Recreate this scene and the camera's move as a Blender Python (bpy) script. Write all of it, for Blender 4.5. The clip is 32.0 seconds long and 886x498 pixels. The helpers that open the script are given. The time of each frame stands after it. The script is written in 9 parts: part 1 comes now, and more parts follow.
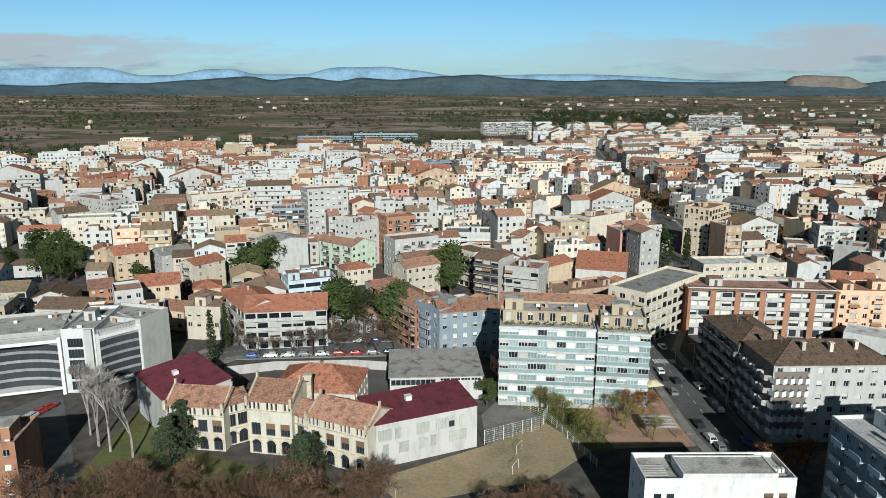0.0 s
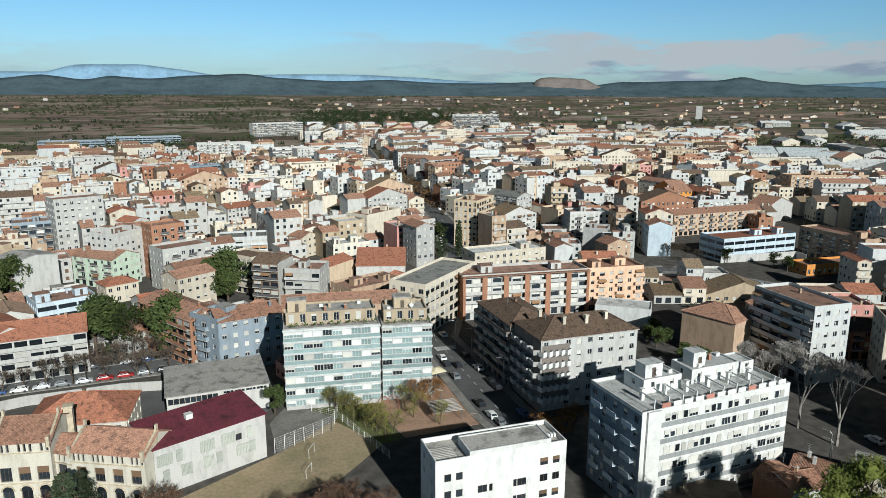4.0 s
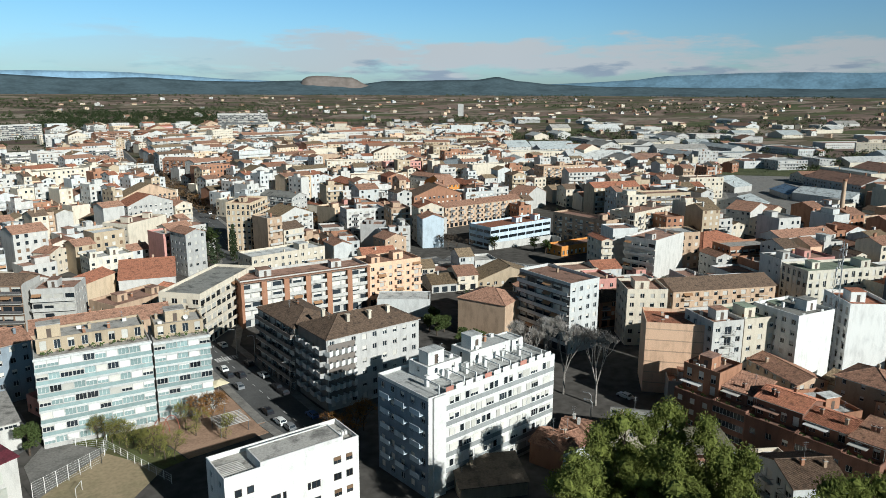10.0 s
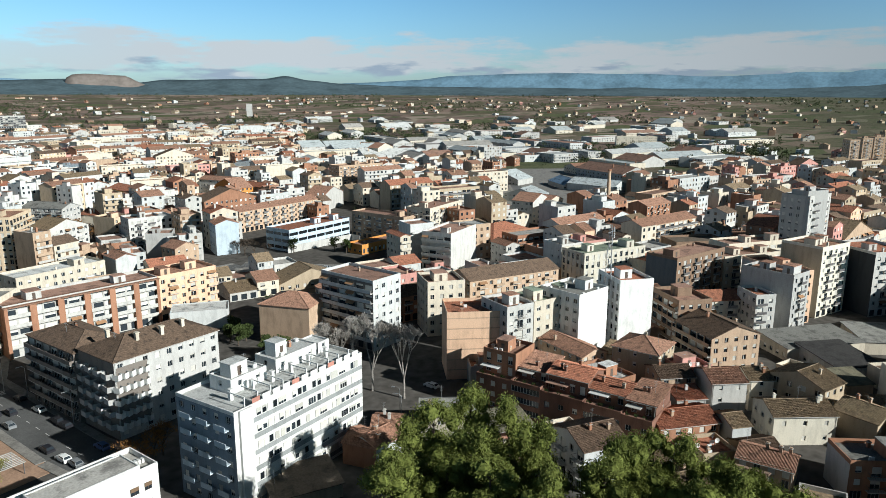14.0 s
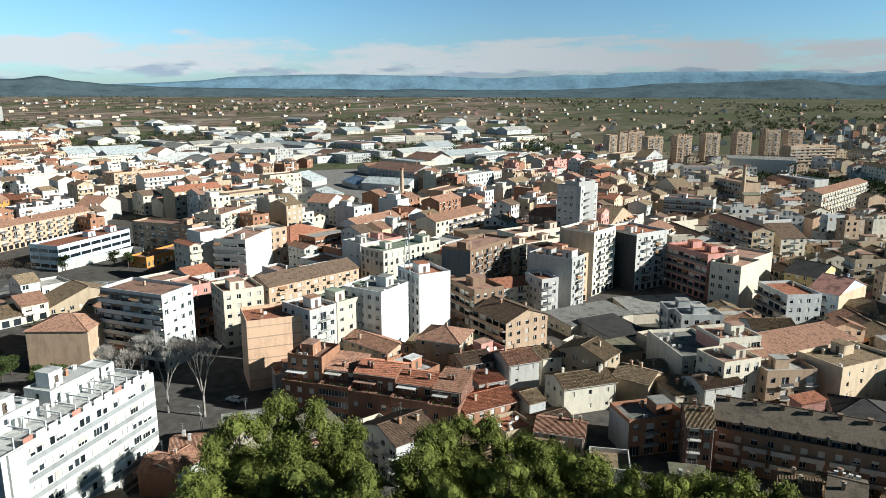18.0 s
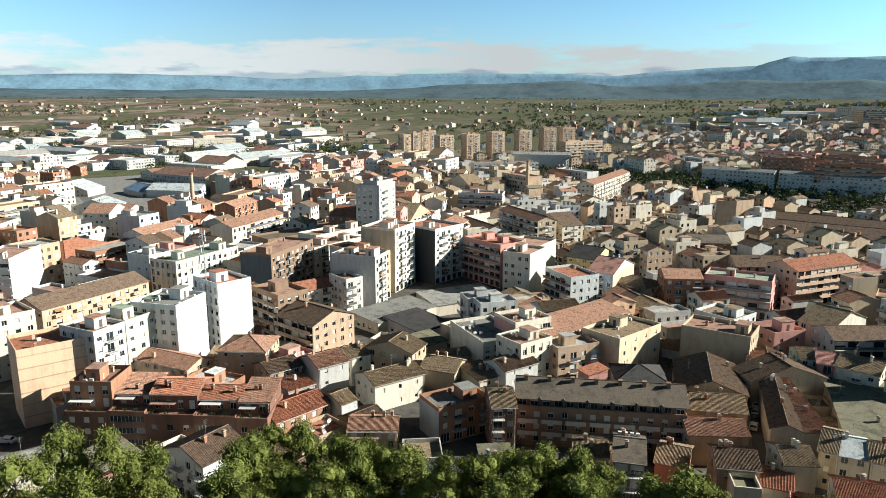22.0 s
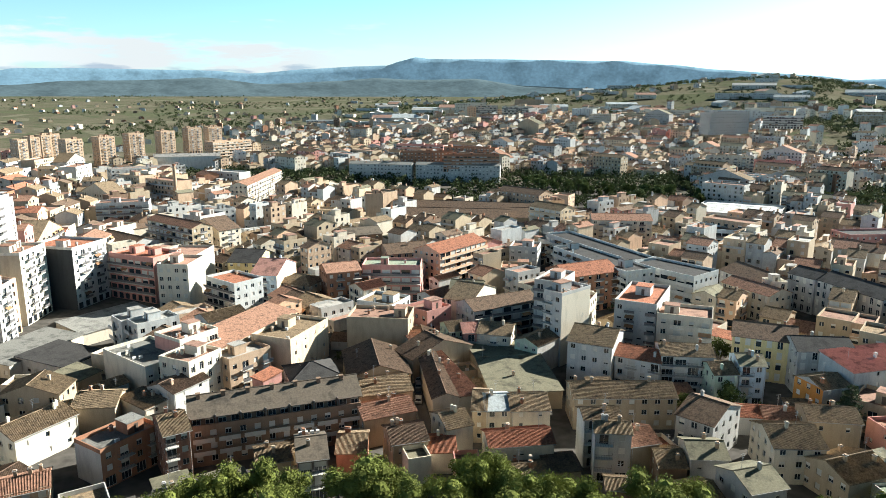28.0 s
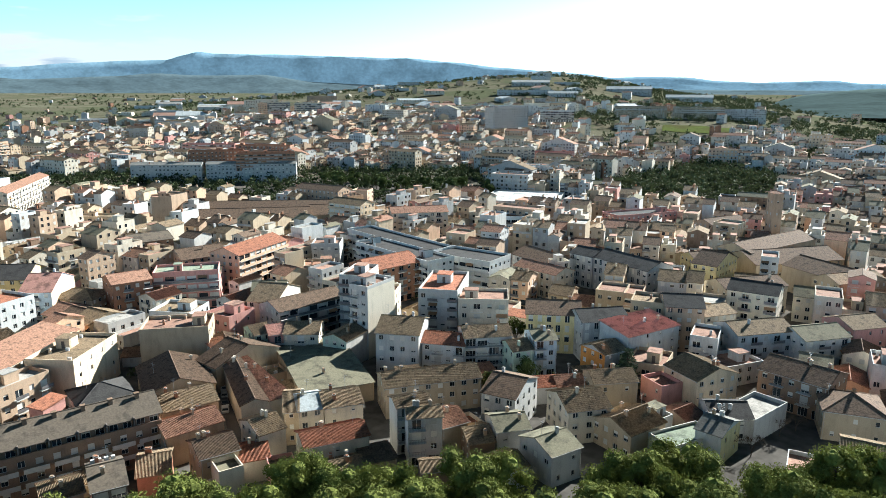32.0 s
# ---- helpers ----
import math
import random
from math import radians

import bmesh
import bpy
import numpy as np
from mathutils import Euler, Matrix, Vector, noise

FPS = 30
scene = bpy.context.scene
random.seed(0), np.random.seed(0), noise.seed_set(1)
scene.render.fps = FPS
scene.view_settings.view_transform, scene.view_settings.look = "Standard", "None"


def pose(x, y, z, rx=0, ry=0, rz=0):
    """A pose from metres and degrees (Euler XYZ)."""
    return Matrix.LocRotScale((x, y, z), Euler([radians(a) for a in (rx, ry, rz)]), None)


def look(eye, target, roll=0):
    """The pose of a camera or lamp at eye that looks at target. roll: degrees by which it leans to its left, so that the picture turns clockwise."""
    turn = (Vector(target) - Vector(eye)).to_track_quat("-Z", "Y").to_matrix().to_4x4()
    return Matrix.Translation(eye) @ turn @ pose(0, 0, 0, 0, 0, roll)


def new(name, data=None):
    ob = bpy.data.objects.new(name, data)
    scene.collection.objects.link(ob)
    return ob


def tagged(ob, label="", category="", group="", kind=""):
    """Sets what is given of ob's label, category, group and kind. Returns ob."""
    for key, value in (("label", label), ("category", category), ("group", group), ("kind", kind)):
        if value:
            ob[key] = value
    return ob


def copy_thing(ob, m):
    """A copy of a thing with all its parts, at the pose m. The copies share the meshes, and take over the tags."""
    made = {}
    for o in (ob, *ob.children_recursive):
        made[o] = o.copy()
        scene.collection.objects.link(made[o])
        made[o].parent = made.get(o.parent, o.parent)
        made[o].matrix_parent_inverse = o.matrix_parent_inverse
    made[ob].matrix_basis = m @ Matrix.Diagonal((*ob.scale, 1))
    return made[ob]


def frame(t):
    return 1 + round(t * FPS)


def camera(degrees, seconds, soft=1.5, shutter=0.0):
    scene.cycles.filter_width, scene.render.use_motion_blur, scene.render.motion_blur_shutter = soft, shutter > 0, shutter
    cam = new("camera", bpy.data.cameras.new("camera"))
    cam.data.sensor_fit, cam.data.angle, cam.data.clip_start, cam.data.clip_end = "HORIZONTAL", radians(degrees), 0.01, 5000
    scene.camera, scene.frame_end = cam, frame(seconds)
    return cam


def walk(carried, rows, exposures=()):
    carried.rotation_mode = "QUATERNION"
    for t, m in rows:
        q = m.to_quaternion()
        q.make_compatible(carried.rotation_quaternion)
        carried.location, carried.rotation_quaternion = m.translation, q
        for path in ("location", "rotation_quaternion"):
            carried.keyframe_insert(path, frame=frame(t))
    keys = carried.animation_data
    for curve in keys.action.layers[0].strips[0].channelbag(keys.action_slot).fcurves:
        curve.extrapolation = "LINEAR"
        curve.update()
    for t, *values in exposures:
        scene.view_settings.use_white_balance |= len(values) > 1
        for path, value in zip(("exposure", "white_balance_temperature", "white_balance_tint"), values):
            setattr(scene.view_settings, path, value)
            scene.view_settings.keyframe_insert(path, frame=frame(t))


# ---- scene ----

# ---------------------------------------------------------------- camera and light
EYE = 76.0
cam = camera(64.22, 32.0, soft=0.5)
PATH = [      # seconds; drift of the eye in metres; heading, pitch and lean in degrees
    (0.0, -0.83, -0.72, 0.46, -0.48, -12.59, -0.07),
    (0.5, -0.76, -0.75, 0.53, -3.88, -12.59, -0.08),
    (1.0, -0.73, -0.76, 0.45, -7.75, -12.61, -0.06),
    (1.5, -0.76, -0.67, 0.48, -10.26, -12.62, -0.13),
    (2.0, -0.70, -0.61, 0.47, -12.70, -12.58, -0.15),
    (2.5, -0.79, -0.49, 0.41, -14.87, -12.58, -0.18),
    (3.0, -0.69, -0.44, 0.37, -16.34, -12.57, -0.20),
    (3.5, -0.66, -0.37, 0.20, -17.66, -12.54, -0.20),
    (5.5, -0.67, -0.44, -0.15, -20.52, -12.60, -0.18),
    (6.0, -0.64, -0.39, -0.24, -21.56, -12.59, -0.17),
    (6.5, -0.61, -0.37, -0.36, -23.22, -12.59, -0.17),
    (7.0, -0.54, -0.29, -0.33, -25.31, -12.59, -0.18),
    (7.5, -0.49, -0.34, -0.36, -27.36, -12.60, -0.19),
    (8.0, -0.56, -0.38, -0.27, -29.39, -12.60, -0.24),
    (8.5, -0.58, -0.35, -0.25, -31.29, -12.60, -0.24),
    (9.0, -0.54, -0.31, -0.22, -33.23, -12.60, -0.26),
    (9.5, -0.52, -0.32, -0.08, -35.06, -12.59, -0.25),
    (10.0, -0.53, -0.32, 0.01, -36.81, -12.58, -0.25),
    (10.5, -0.52, -0.37, 0.12, -38.68, -12.56, -0.21),
    (11.0, -0.49, -0.33, -0.05, -40.73, -12.51, -0.28),
    (11.5, -0.55, -0.30, -0.07, -42.83, -12.49, -0.24),
    (12.0, -0.44, -0.34, -0.08, -44.92, -12.50, -0.19),
    (12.5, -0.37, -0.26, -0.07, -46.99, -12.51, -0.20),
    (13.0, -0.37, -0.31, 0.02, -49.12, -12.57, -0.16),
    (13.5, -0.35, -0.29, 0.03, -51.18, -12.57, -0.16),
    (14.0, -0.28, -0.21, 0.08, -53.28, -12.57, -0.21),
    (14.5, -0.25, -0.20, 0.07, -55.37, -12.52, -0.19),
    (16.5, 0.06, -0.06, -0.30, -63.73, -12.46, -0.19),
    (17.0, 0.13, 0.07, -0.43, -65.85, -12.43, -0.21),
    (17.5, 0.31, 0.24, -0.47, -67.90, -12.44, -0.20),
    (18.0, 0.36, 0.31, -0.44, -69.93, -12.42, -0.16),
    (18.5, 0.30, 0.41, -0.48, -71.89, -12.36, -0.18),
    (19.0, 0.43, 0.37, -0.51, -73.93, -12.35, -0.22),
    (19.5, 0.49, 0.30, -0.52, -75.97, -12.34, -0.19),
    (20.0, 0.61, 0.31, -0.58, -77.98, -12.35, -0.25),
    (20.5, 0.62, 0.34, -0.65, -80.01, -12.33, -0.21),
    (21.0, 0.63, 0.41, -0.68, -82.07, -12.32, -0.19),
    (21.5, 0.59, 0.34, -0.70, -84.09, -12.32, -0.12),
    (22.0, 0.65, 0.27, -0.73, -86.23, -12.32, -0.13),
    (22.5, 0.55, 0.36, -0.75, -88.42, -12.30, -0.16),
    (23.0, 0.44, 0.34, -0.82, -90.67, -12.27, -0.07),
    (23.5, 0.51, 0.30, -0.95, -92.92, -12.26, -0.04),
    (24.0, 0.53, 0.30, -0.98, -95.24, -12.29, -0.04),
    (24.5, 0.52, 0.26, -0.83, -97.55, -12.26, -0.07),
    (25.0, 0.57, 0.35, -0.64, -99.98, -12.31, -0.09),
    (25.5, 0.56, 0.45, -0.52, -102.32, -12.36, -0.12),
    (27.5, 0.81, 0.36, 0.30, -111.55, -12.45, -0.12),
    (28.0, 0.75, 0.49, 0.74, -113.94, -12.48, -0.12),
    (28.5, 0.76, 0.52, 1.16, -116.33, -12.50, -0.11),
    (29.0, 0.85, 0.51, 1.39, -118.68, -12.52, -0.17),
    (29.5, 0.98, 0.59, 1.40, -120.99, -12.58, -0.23),
    (30.0, 0.96, 0.65, 1.40, -123.32, -12.63, -0.24),
    (30.5, 0.95, 0.57, 1.19, -125.62, -12.62, -0.12),
    (31.0, 1.08, 0.60, 0.94, -126.65, -12.66, -0.11),
    (31.5, 0.94, 0.61, 0.57, -128.21, -12.70, -0.15),
    (32.0, 0.79, 0.75, 0.31, -130.30, -12.71, -0.14)
]
walk(cam, [(t, pose(ex, ey, EYE + ez, 90 + p, r, y)) for t, ex, ey, ez, y, p, r in PATH],
     exposures=[(0, 0.32, 6040, 4), (6, 0.36, 6040, 4), (12, 0.56, 6080, 4), (18, 0.99, 6200, 4), (25, 1.65, 6600, 4), (28, 1.9, 6450, 4), (32, 2.0, 6080, 4)])

SUN_AZ, SUN_EL = -173.0, 25.0          # clockwise from the first view's heading; degrees
world = bpy.data.worlds.new("world")
scene.world = world
world.use_nodes = True
wn, wl = world.node_tree.nodes, world.node_tree.links
wn.clear()


def wnode(kind, **kw):
    n = wn.new(kind)
    for k, v in kw.items():
        if k == "op":
            n.operation = v
        else:
            n.inputs[k].default_value = v
    return n


sky = wn.new("ShaderNodeTexSky")
sky.sky_type, sky.sun_disc = "NISHITA", False
sky.sun_elevation = radians(SUN_EL)
sky.sun_rotation = radians(-SUN_AZ)
sky.altitude, sky.air_density, sky.dust_density, sky.ozone_density = 300, 1.0, 0.9, 2.0
bg = wnode("ShaderNodeBackground", Strength=0.074)
tc = wn.new("ShaderNodeTexCoord")
sep = wn.new("ShaderNodeSeparateXYZ")
wl.new(tc.outputs["Generated"], sep.inputs[0])
# clouds: flat banks low over the horizon
mp = wn.new("ShaderNodeMapping")
mp.inputs["Scale"].default_value = (1, 1, 5.5)
wl.new(tc.outputs["Generated"], mp.inputs["Vector"])
cn = wn.new("ShaderNodeTexNoise")
cn.inputs["Scale"].default_value, cn.inputs["Detail"].default_value, cn.inputs["Roughness"].default_value = 7.0, 10, 0.60
wl.new(mp.outputs[0], cn.inputs["Vector"])
band = wn.new("ShaderNodeValToRGB")
e = band.color_ramp.elements
e[0].position, e[0].color = 0.008, (0.28, 0.28, 0.28, 1)
e[1].position, e[1].color = 0.105, (0.14, 0.14, 0.14, 1)
for p, c in ((0.022, 0.40), (0.038, 0.52), (0.058, 0.46), (0.076, 0.30)):
    q = e.new(p)
    q.color = (c, c, c, 1)
wl.new(sep.outputs["Z"], band.inputs[0])
lift = wnode("ShaderNodeMath", op="ADD")
wl.new(cn.outputs["Fac"], lift.inputs[0])
wl.new(band.outputs[0], lift.inputs[1])
cr = wn.new("ShaderNodeMapRange")
cr.interpolation_type = "SMOOTHSTEP"
cr.inputs["From Min"].default_value, cr.inputs["From Max"].default_value = 0.83, 1.0
wl.new(lift.outputs[0], cr.inputs["Value"])
# the bank lies over the east; north-west of it the sky is clear, south of it hazy
side = wn.new("ShaderNodeValToRGB")
e = side.color_ramp.elements
e[0].position, e[0].color = 0.28, (0.15, 0.15, 0.15, 1)
e[1].position, e[1].color = 1.0, (0.12, 0.12, 0.12, 1)
for p, c in ((0.40, 1.0), (0.92, 1.0), (0.955, 0.75), (0.985, 0.35)):
    q = e.new(p)
    q.color = (c, c, c, 1)
half = wnode("ShaderNodeMath", op="MULTIPLY_ADD")
half.inputs[1].default_value, half.inputs[2].default_value = 0.5, 0.5
wl.new(sep.outputs["Y"], half.inputs[0])
wl.new(half.outputs[0], side.inputs[0])
mul2 = wnode("ShaderNodeMath", op="MULTIPLY")
wl.new(cr.outputs[0], mul2.inputs[0])
wl.new(side.outputs[0], mul2.inputs[1])
# grey flat bases and thin edges, white heads
shade = wn.new("ShaderNodeTexNoise")
shade.inputs["Scale"].default_value, shade.inputs["Detail"].default_value = 16.0, 6
wl.new(mp.outputs[0], shade.inputs["Vector"])
head = wnode("ShaderNodeMath", op="MULTIPLY_ADD")
head.inputs[1].default_value = 16.0
wl.new(sep.outputs["Z"], head.inputs[0])
wl.new(shade.outputs["Fac"], head.inputs[2])
cloud = wn.new("ShaderNodeValToRGB")
cloud.color_ramp.elements[0].position, cloud.color_ramp.elements[0].color = 0.88, (3.0, 3.6, 4.4, 1)
cloud.color_ramp.elements[1].position, cloud.color_ramp.elements[1].color = 1.32, (5.0, 5.25, 5.55, 1)
wl.new(head.outputs[0], cloud.inputs[0])
tint = wn.new("ShaderNodeMix")
tint.data_type, tint.blend_type = "RGBA", "MULTIPLY"
tint.inputs["Factor"].default_value = 1.0
hue = wn.new("ShaderNodeValToRGB")
hue.color_ramp.elements[0].position, hue.color_ramp.elements[0].color = 0.0, (0.66, 0.86, 1.12, 1)
hue.color_ramp.elements[1].position, hue.color_ramp.elements[1].color = 0.22, (0.50, 0.79, 0.93, 1)
q = hue.color_ramp.elements.new(0.5)
q.color = (0.60, 0.74, 0.72, 1)
wl.new(sep.outputs["Z"], hue.inputs[0])
wl.new(hue.outputs[0], tint.inputs["B"])
deep = wn.new("ShaderNodeMapRange")
deep.interpolation_type = "SMOOTHSTEP"
deep.inputs["From Min"].default_value, deep.inputs["From Max"].default_value = 0.08, 0.6
deep.inputs["To Min"].default_value, deep.inputs["To Max"].default_value = 1.15, 0.18
wl.new(sep.outputs["Z"], deep.inputs["Value"])
dim = wn.new("ShaderNodeVectorMath")
dim.operation = "SCALE"
wl.new(sky.outputs[0], dim.inputs[0])
wl.new(deep.outputs[0], dim.inputs["Scale"])
# toward the sun the sky pales to a greenish white
pale = wn.new("ShaderNodeMix")
pale.data_type, pale.blend_type = "RGBA", "MULTIPLY"
pale.inputs["Factor"].default_value = 1.0
toward = wn.new("ShaderNodeValToRGB")
e = toward.color_ramp.elements
e[0].position, e[0].color = 0.22, (0.80, 0.94, 0.95, 1)
e[1].position, e[1].color = 0.84, (1, 1, 1, 1)
for p, c in ((0.38, (0.84, 0.84, 0.84)), (0.62, (0.86, 0.79, 0.78))):
    q = e.new(p)
    q.color = (*c, 1)
wl.new(half.outputs[0], toward.inputs[0])
wl.new(toward.outputs[0], pale.inputs["B"])
wl.new(dim.outputs[0], pale.inputs["A"])
wl.new(pale.outputs["Result"], tint.inputs["A"])
cmix = wn.new("ShaderNodeMix")
cmix.data_type = "RGBA"
south = wn.new("ShaderNodeMapRange")
south.inputs["From Min"].default_value, south.inputs["From Max"].default_value = 0.0, 0.75
south.inputs["To Min"].default_value, south.inputs["To Max"].default_value = 0.62, 1.0
wl.new(sep.outputs["Y"], south.inputs["Value"])
calm = wn.new("ShaderNodeVectorMath")
calm.operation = "SCALE"
wl.new(cloud.outputs[0], calm.inputs[0])
wl.new(south.outputs[0], calm.inputs["Scale"])
wl.new(calm.outputs[0], cmix.inputs["B"])
wl.new(mul2.outputs[0], cmix.inputs["Factor"])
wl.new(tint.outputs["Result"], cmix.inputs["A"])
wl.new(cmix.outputs["Result"], bg.inputs["Color"])
wo = wn.new("ShaderNodeOutputWorld")
wl.new(bg.outputs[0], wo.inputs[0])

sun = new("sun", bpy.data.lights.new("sun", "SUN"))
sun.data.energy, sun.data.angle, sun.data.color = 4.5, radians(0.55), (1.0, 0.96, 0.90)
sa = radians(SUN_AZ)
sdir = Vector((-math.sin(sa) * math.cos(radians(SUN_EL)), math.cos(sa) * math.cos(radians(SUN_EL)), math.sin(radians(SUN_EL))))
sun.matrix_world = look(sdir * 400, (0, 0, 0))

# ---------------------------------------------------------------- materials
MATS = {}


def material(key, col, rough=0.85, grain=0.25, scale=0.35, fine=6.0, bump=0.15, metal=0.0, rand=0.12, spec=0.3, second=None, amount=0.5, sharp=0.12, glow=0.0, island=False, streak=1.0):
    """Base colour with stains of about 1/scale metres, fine grain, and a lightness that varies from object to object."""
    if key in MATS:
        return MATS[key]
    m = bpy.data.materials.new(key)
    m.use_nodes = True
    nt, nl = m.node_tree.nodes, m.node_tree.links
    b = nt["Principled BSDF"]
    b.inputs["Roughness"].default_value, b.inputs["Metallic"].default_value = rough, metal
    b.inputs["Specular IOR Level"].default_value = spec
    co = nt.new("ShaderNodeTexCoord")
    big = nt.new("ShaderNodeTexNoise")
    big.inputs["Scale"].default_value, big.inputs["Detail"].default_value, big.inputs["Roughness"].default_value = scale, 5, 0.65
    small = nt.new("ShaderNodeTexNoise")
    small.inputs["Scale"].default_value, small.inputs["Detail"].default_value = fine, 3
    nl.new(co.outputs["Object"], small.inputs["Vector"])
    run = nt.new("ShaderNodeMapping")
    run.inputs["Scale"].default_value = (1, 1, streak)
    nl.new(co.outputs["Object"], run.inputs["Vector"])
    nl.new(run.outputs[0], big.inputs["Vector"])
    mix = nt.new("ShaderNodeMix")
    mix.data_type = "RGBA"
    dark = second or tuple(c * (1 - 1.6 * grain) for c in col)
    mix.inputs["A"].default_value = (*dark, 1)
    mix.inputs["B"].default_value = (*col, 1)
    ramp = nt.new("ShaderNodeMapRange")
    ramp.inputs["From Min"].default_value, ramp.inputs["From Max"].default_value = amount - sharp - 0.06, amount + sharp - 0.06
    nl.new(big.outputs["Fac"], ramp.inputs["Value"])
    nl.new(ramp.outputs[0], mix.inputs["Factor"])
    hsv = nt.new("ShaderNodeHueSaturation")
    nl.new(mix.outputs["Result"], hsv.inputs["Color"])
    if island:
        rnd = nt.new("ShaderNodeNewGeometry").outputs["Random Per Island"]
    else:
        rnd = nt.new("ShaderNodeObjectInfo").outputs["Random"]
    val = nt.new("ShaderNodeMapRange")
    val.inputs["To Min"].default_value, val.inputs["To Max"].default_value = 1 - rand, 1 + rand
    nl.new(rnd, val.inputs["Value"])
    gr = nt.new("ShaderNodeMapRange")
    gr.inputs["From Min"].default_value, gr.inputs["From Max"].default_value = 0.3, 0.7
    gr.inputs["To Min"].default_value, gr.inputs["To Max"].default_value = 1 - grain * 0.7, 1 + grain * 0.4
    nl.new(small.outputs["Fac"], gr.inputs["Value"])
    mm = nt.new("ShaderNodeMath")
    mm.operation = "MULTIPLY"
    nl.new(val.outputs[0], mm.inputs[0])
    nl.new(gr.outputs[0], mm.inputs[1])
    nl.new(mm.outputs[0], hsv.inputs["Value"])
    nl.new(hsv.outputs[0], b.inputs["Base Color"])
    if bump:
        bp = nt.new("ShaderNodeBump")
        bp.inputs["Strength"].default_value, bp.inputs["Distance"].default_value = bump, 0.05
        nl.new(small.outputs["Fac"], bp.inputs["Height"])
        nl.new(bp.outputs[0], b.inputs["Normal"])
    # self-glow, used only to pale the far ranges like haze
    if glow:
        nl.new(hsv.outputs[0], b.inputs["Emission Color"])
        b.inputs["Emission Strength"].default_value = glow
    MATS[key] = m
    return m


# umber, slateblue, slate and charcoal also darken some side walls as painted shade
WALLS = dict(
    bright=(0.66, 0.65, 0.62),
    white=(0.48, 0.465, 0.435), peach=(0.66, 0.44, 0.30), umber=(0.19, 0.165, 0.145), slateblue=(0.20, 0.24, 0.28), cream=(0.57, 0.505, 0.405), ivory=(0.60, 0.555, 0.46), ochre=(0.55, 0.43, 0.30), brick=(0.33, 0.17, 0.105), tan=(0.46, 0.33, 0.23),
    pink=(0.52, 0.27, 0.23), grey=(0.42, 0.41, 0.39), green=(0.50, 0.58, 0.46), blue=(0.235, 0.275, 0.31), midgrey=(0.26, 0.27, 0.265), brown=(0.24, 0.16, 0.11),
    darkbrick=(0.20, 0.105, 0.075), orange=(0.60, 0.26, 0.07), charcoal=(0.045, 0.048, 0.052), slate=(0.13, 0.14, 0.15), palegrey=(0.50, 0.505, 0.49), red=(0.42, 0.11, 0.08),
    paleblue=(0.48, 0.55, 0.60), stone=(0.42, 0.335, 0.235), yellow=(0.62, 0.50, 0.26))
ROOFS = dict(
    tile=(0.345, 0.195, 0.135), redtile=(0.37, 0.16, 0.10), oldtile=(0.25, 0.185, 0.12), brown=(0.17, 0.118, 0.085), grey=(0.24, 0.235, 0.215),
    terrace=(0.335, 0.205, 0.155), gravel=(0.38, 0.36, 0.33), magenta=(0.16, 0.042, 0.055), white=(0.54, 0.54, 0.52), dark=(0.075, 0.072, 0.07),
    palered=(0.50, 0.27, 0.22), umber=(0.14, 0.115, 0.09), moss=(0.20, 0.185, 0.13), green=(0.25, 0.29, 0.22), tin=(0.45, 0.48, 0.48), blue=(0.16, 0.24, 0.34))


def wall_mat(k):
    bricky = k in ("brick", "darkbrick", "tan")
    return material("wall_" + k, WALLS[k], 0.9, 0.26 if bricky else 0.20, 0.55, 9.0 if bricky else 5.0, 0.25, rand=0.12, amount=0.45, sharp=0.14, spec=0.15, streak=0.3)


def roof_mat(k):
    tiled = k in ("tile", "redtile", "oldtile", "brown")
    c = ROOFS[k]
    return material("roof_" + k, c, 0.9, 0.55 if tiled else 0.30, 0.8 if tiled else 0.35, 2.6, 0.5, rand=0.2, spec=0.06,
                    second=tuple(0.42 * x + 0.015 for x in c), amount=0.48, sharp=0.09)


def plain(key, col, rough=0.7, **kw):
    return material(key, col, rough, **{**dict(grain=0.1, scale=0.8, bump=0.05), **kw})


M_GLASS = plain("window_glass", (0.022, 0.028, 0.034), 0.12, spec=0.6, grain=0.05, bump=0.0, rand=0.5)
M_GREENGLASS = plain("green_glass", (0.25, 0.33, 0.325), 0.15, spec=0.6, grain=0.12, bump=0.0, rand=0.2)
M_FRAME = plain("window_frame", (0.62, 0.61, 0.58), 0.5)
M_DARKFRAME = plain("dark_frame", (0.10, 0.075, 0.06), 0.5)
M_SHUTTER = plain("roller_shutter", (0.52, 0.50, 0.45), 0.6, rand=0.25)
M_WOODSHUT = plain("wood_shutter", (0.16, 0.10, 0.06), 0.6, rand=0.3)
M_RAIL = plain("railing_metal", (0.16, 0.15, 0.15), 0.5, metal=0.4)
M_AWNING = plain("awning_cloth", (0.30, 0.17, 0.09), 0.9, rand=0.5)
M_SLAB = plain("concrete_slab", (0.50, 0.48, 0.44), 0.85, rand=0.15)
M_CONC = material("concrete", (0.42, 0.40, 0.37), 0.9, 0.2, 0.4, 4)
M_METAL = plain("galvanised_metal", (0.45, 0.46, 0.47), 0.4, metal=0.7)
M_WHITE = plain("white_paint", (0.66, 0.65, 0.62), 0.6, rand=0.05)
M_STONE = material("pale_stone", (0.52, 0.44, 0.32), 0.9, 0.25, 0.6, 3)
M_ASPHALT = material("asphalt", (0.12, 0.12, 0.118), 0.9, 0.22, 0.12, 2.5, 0.2)
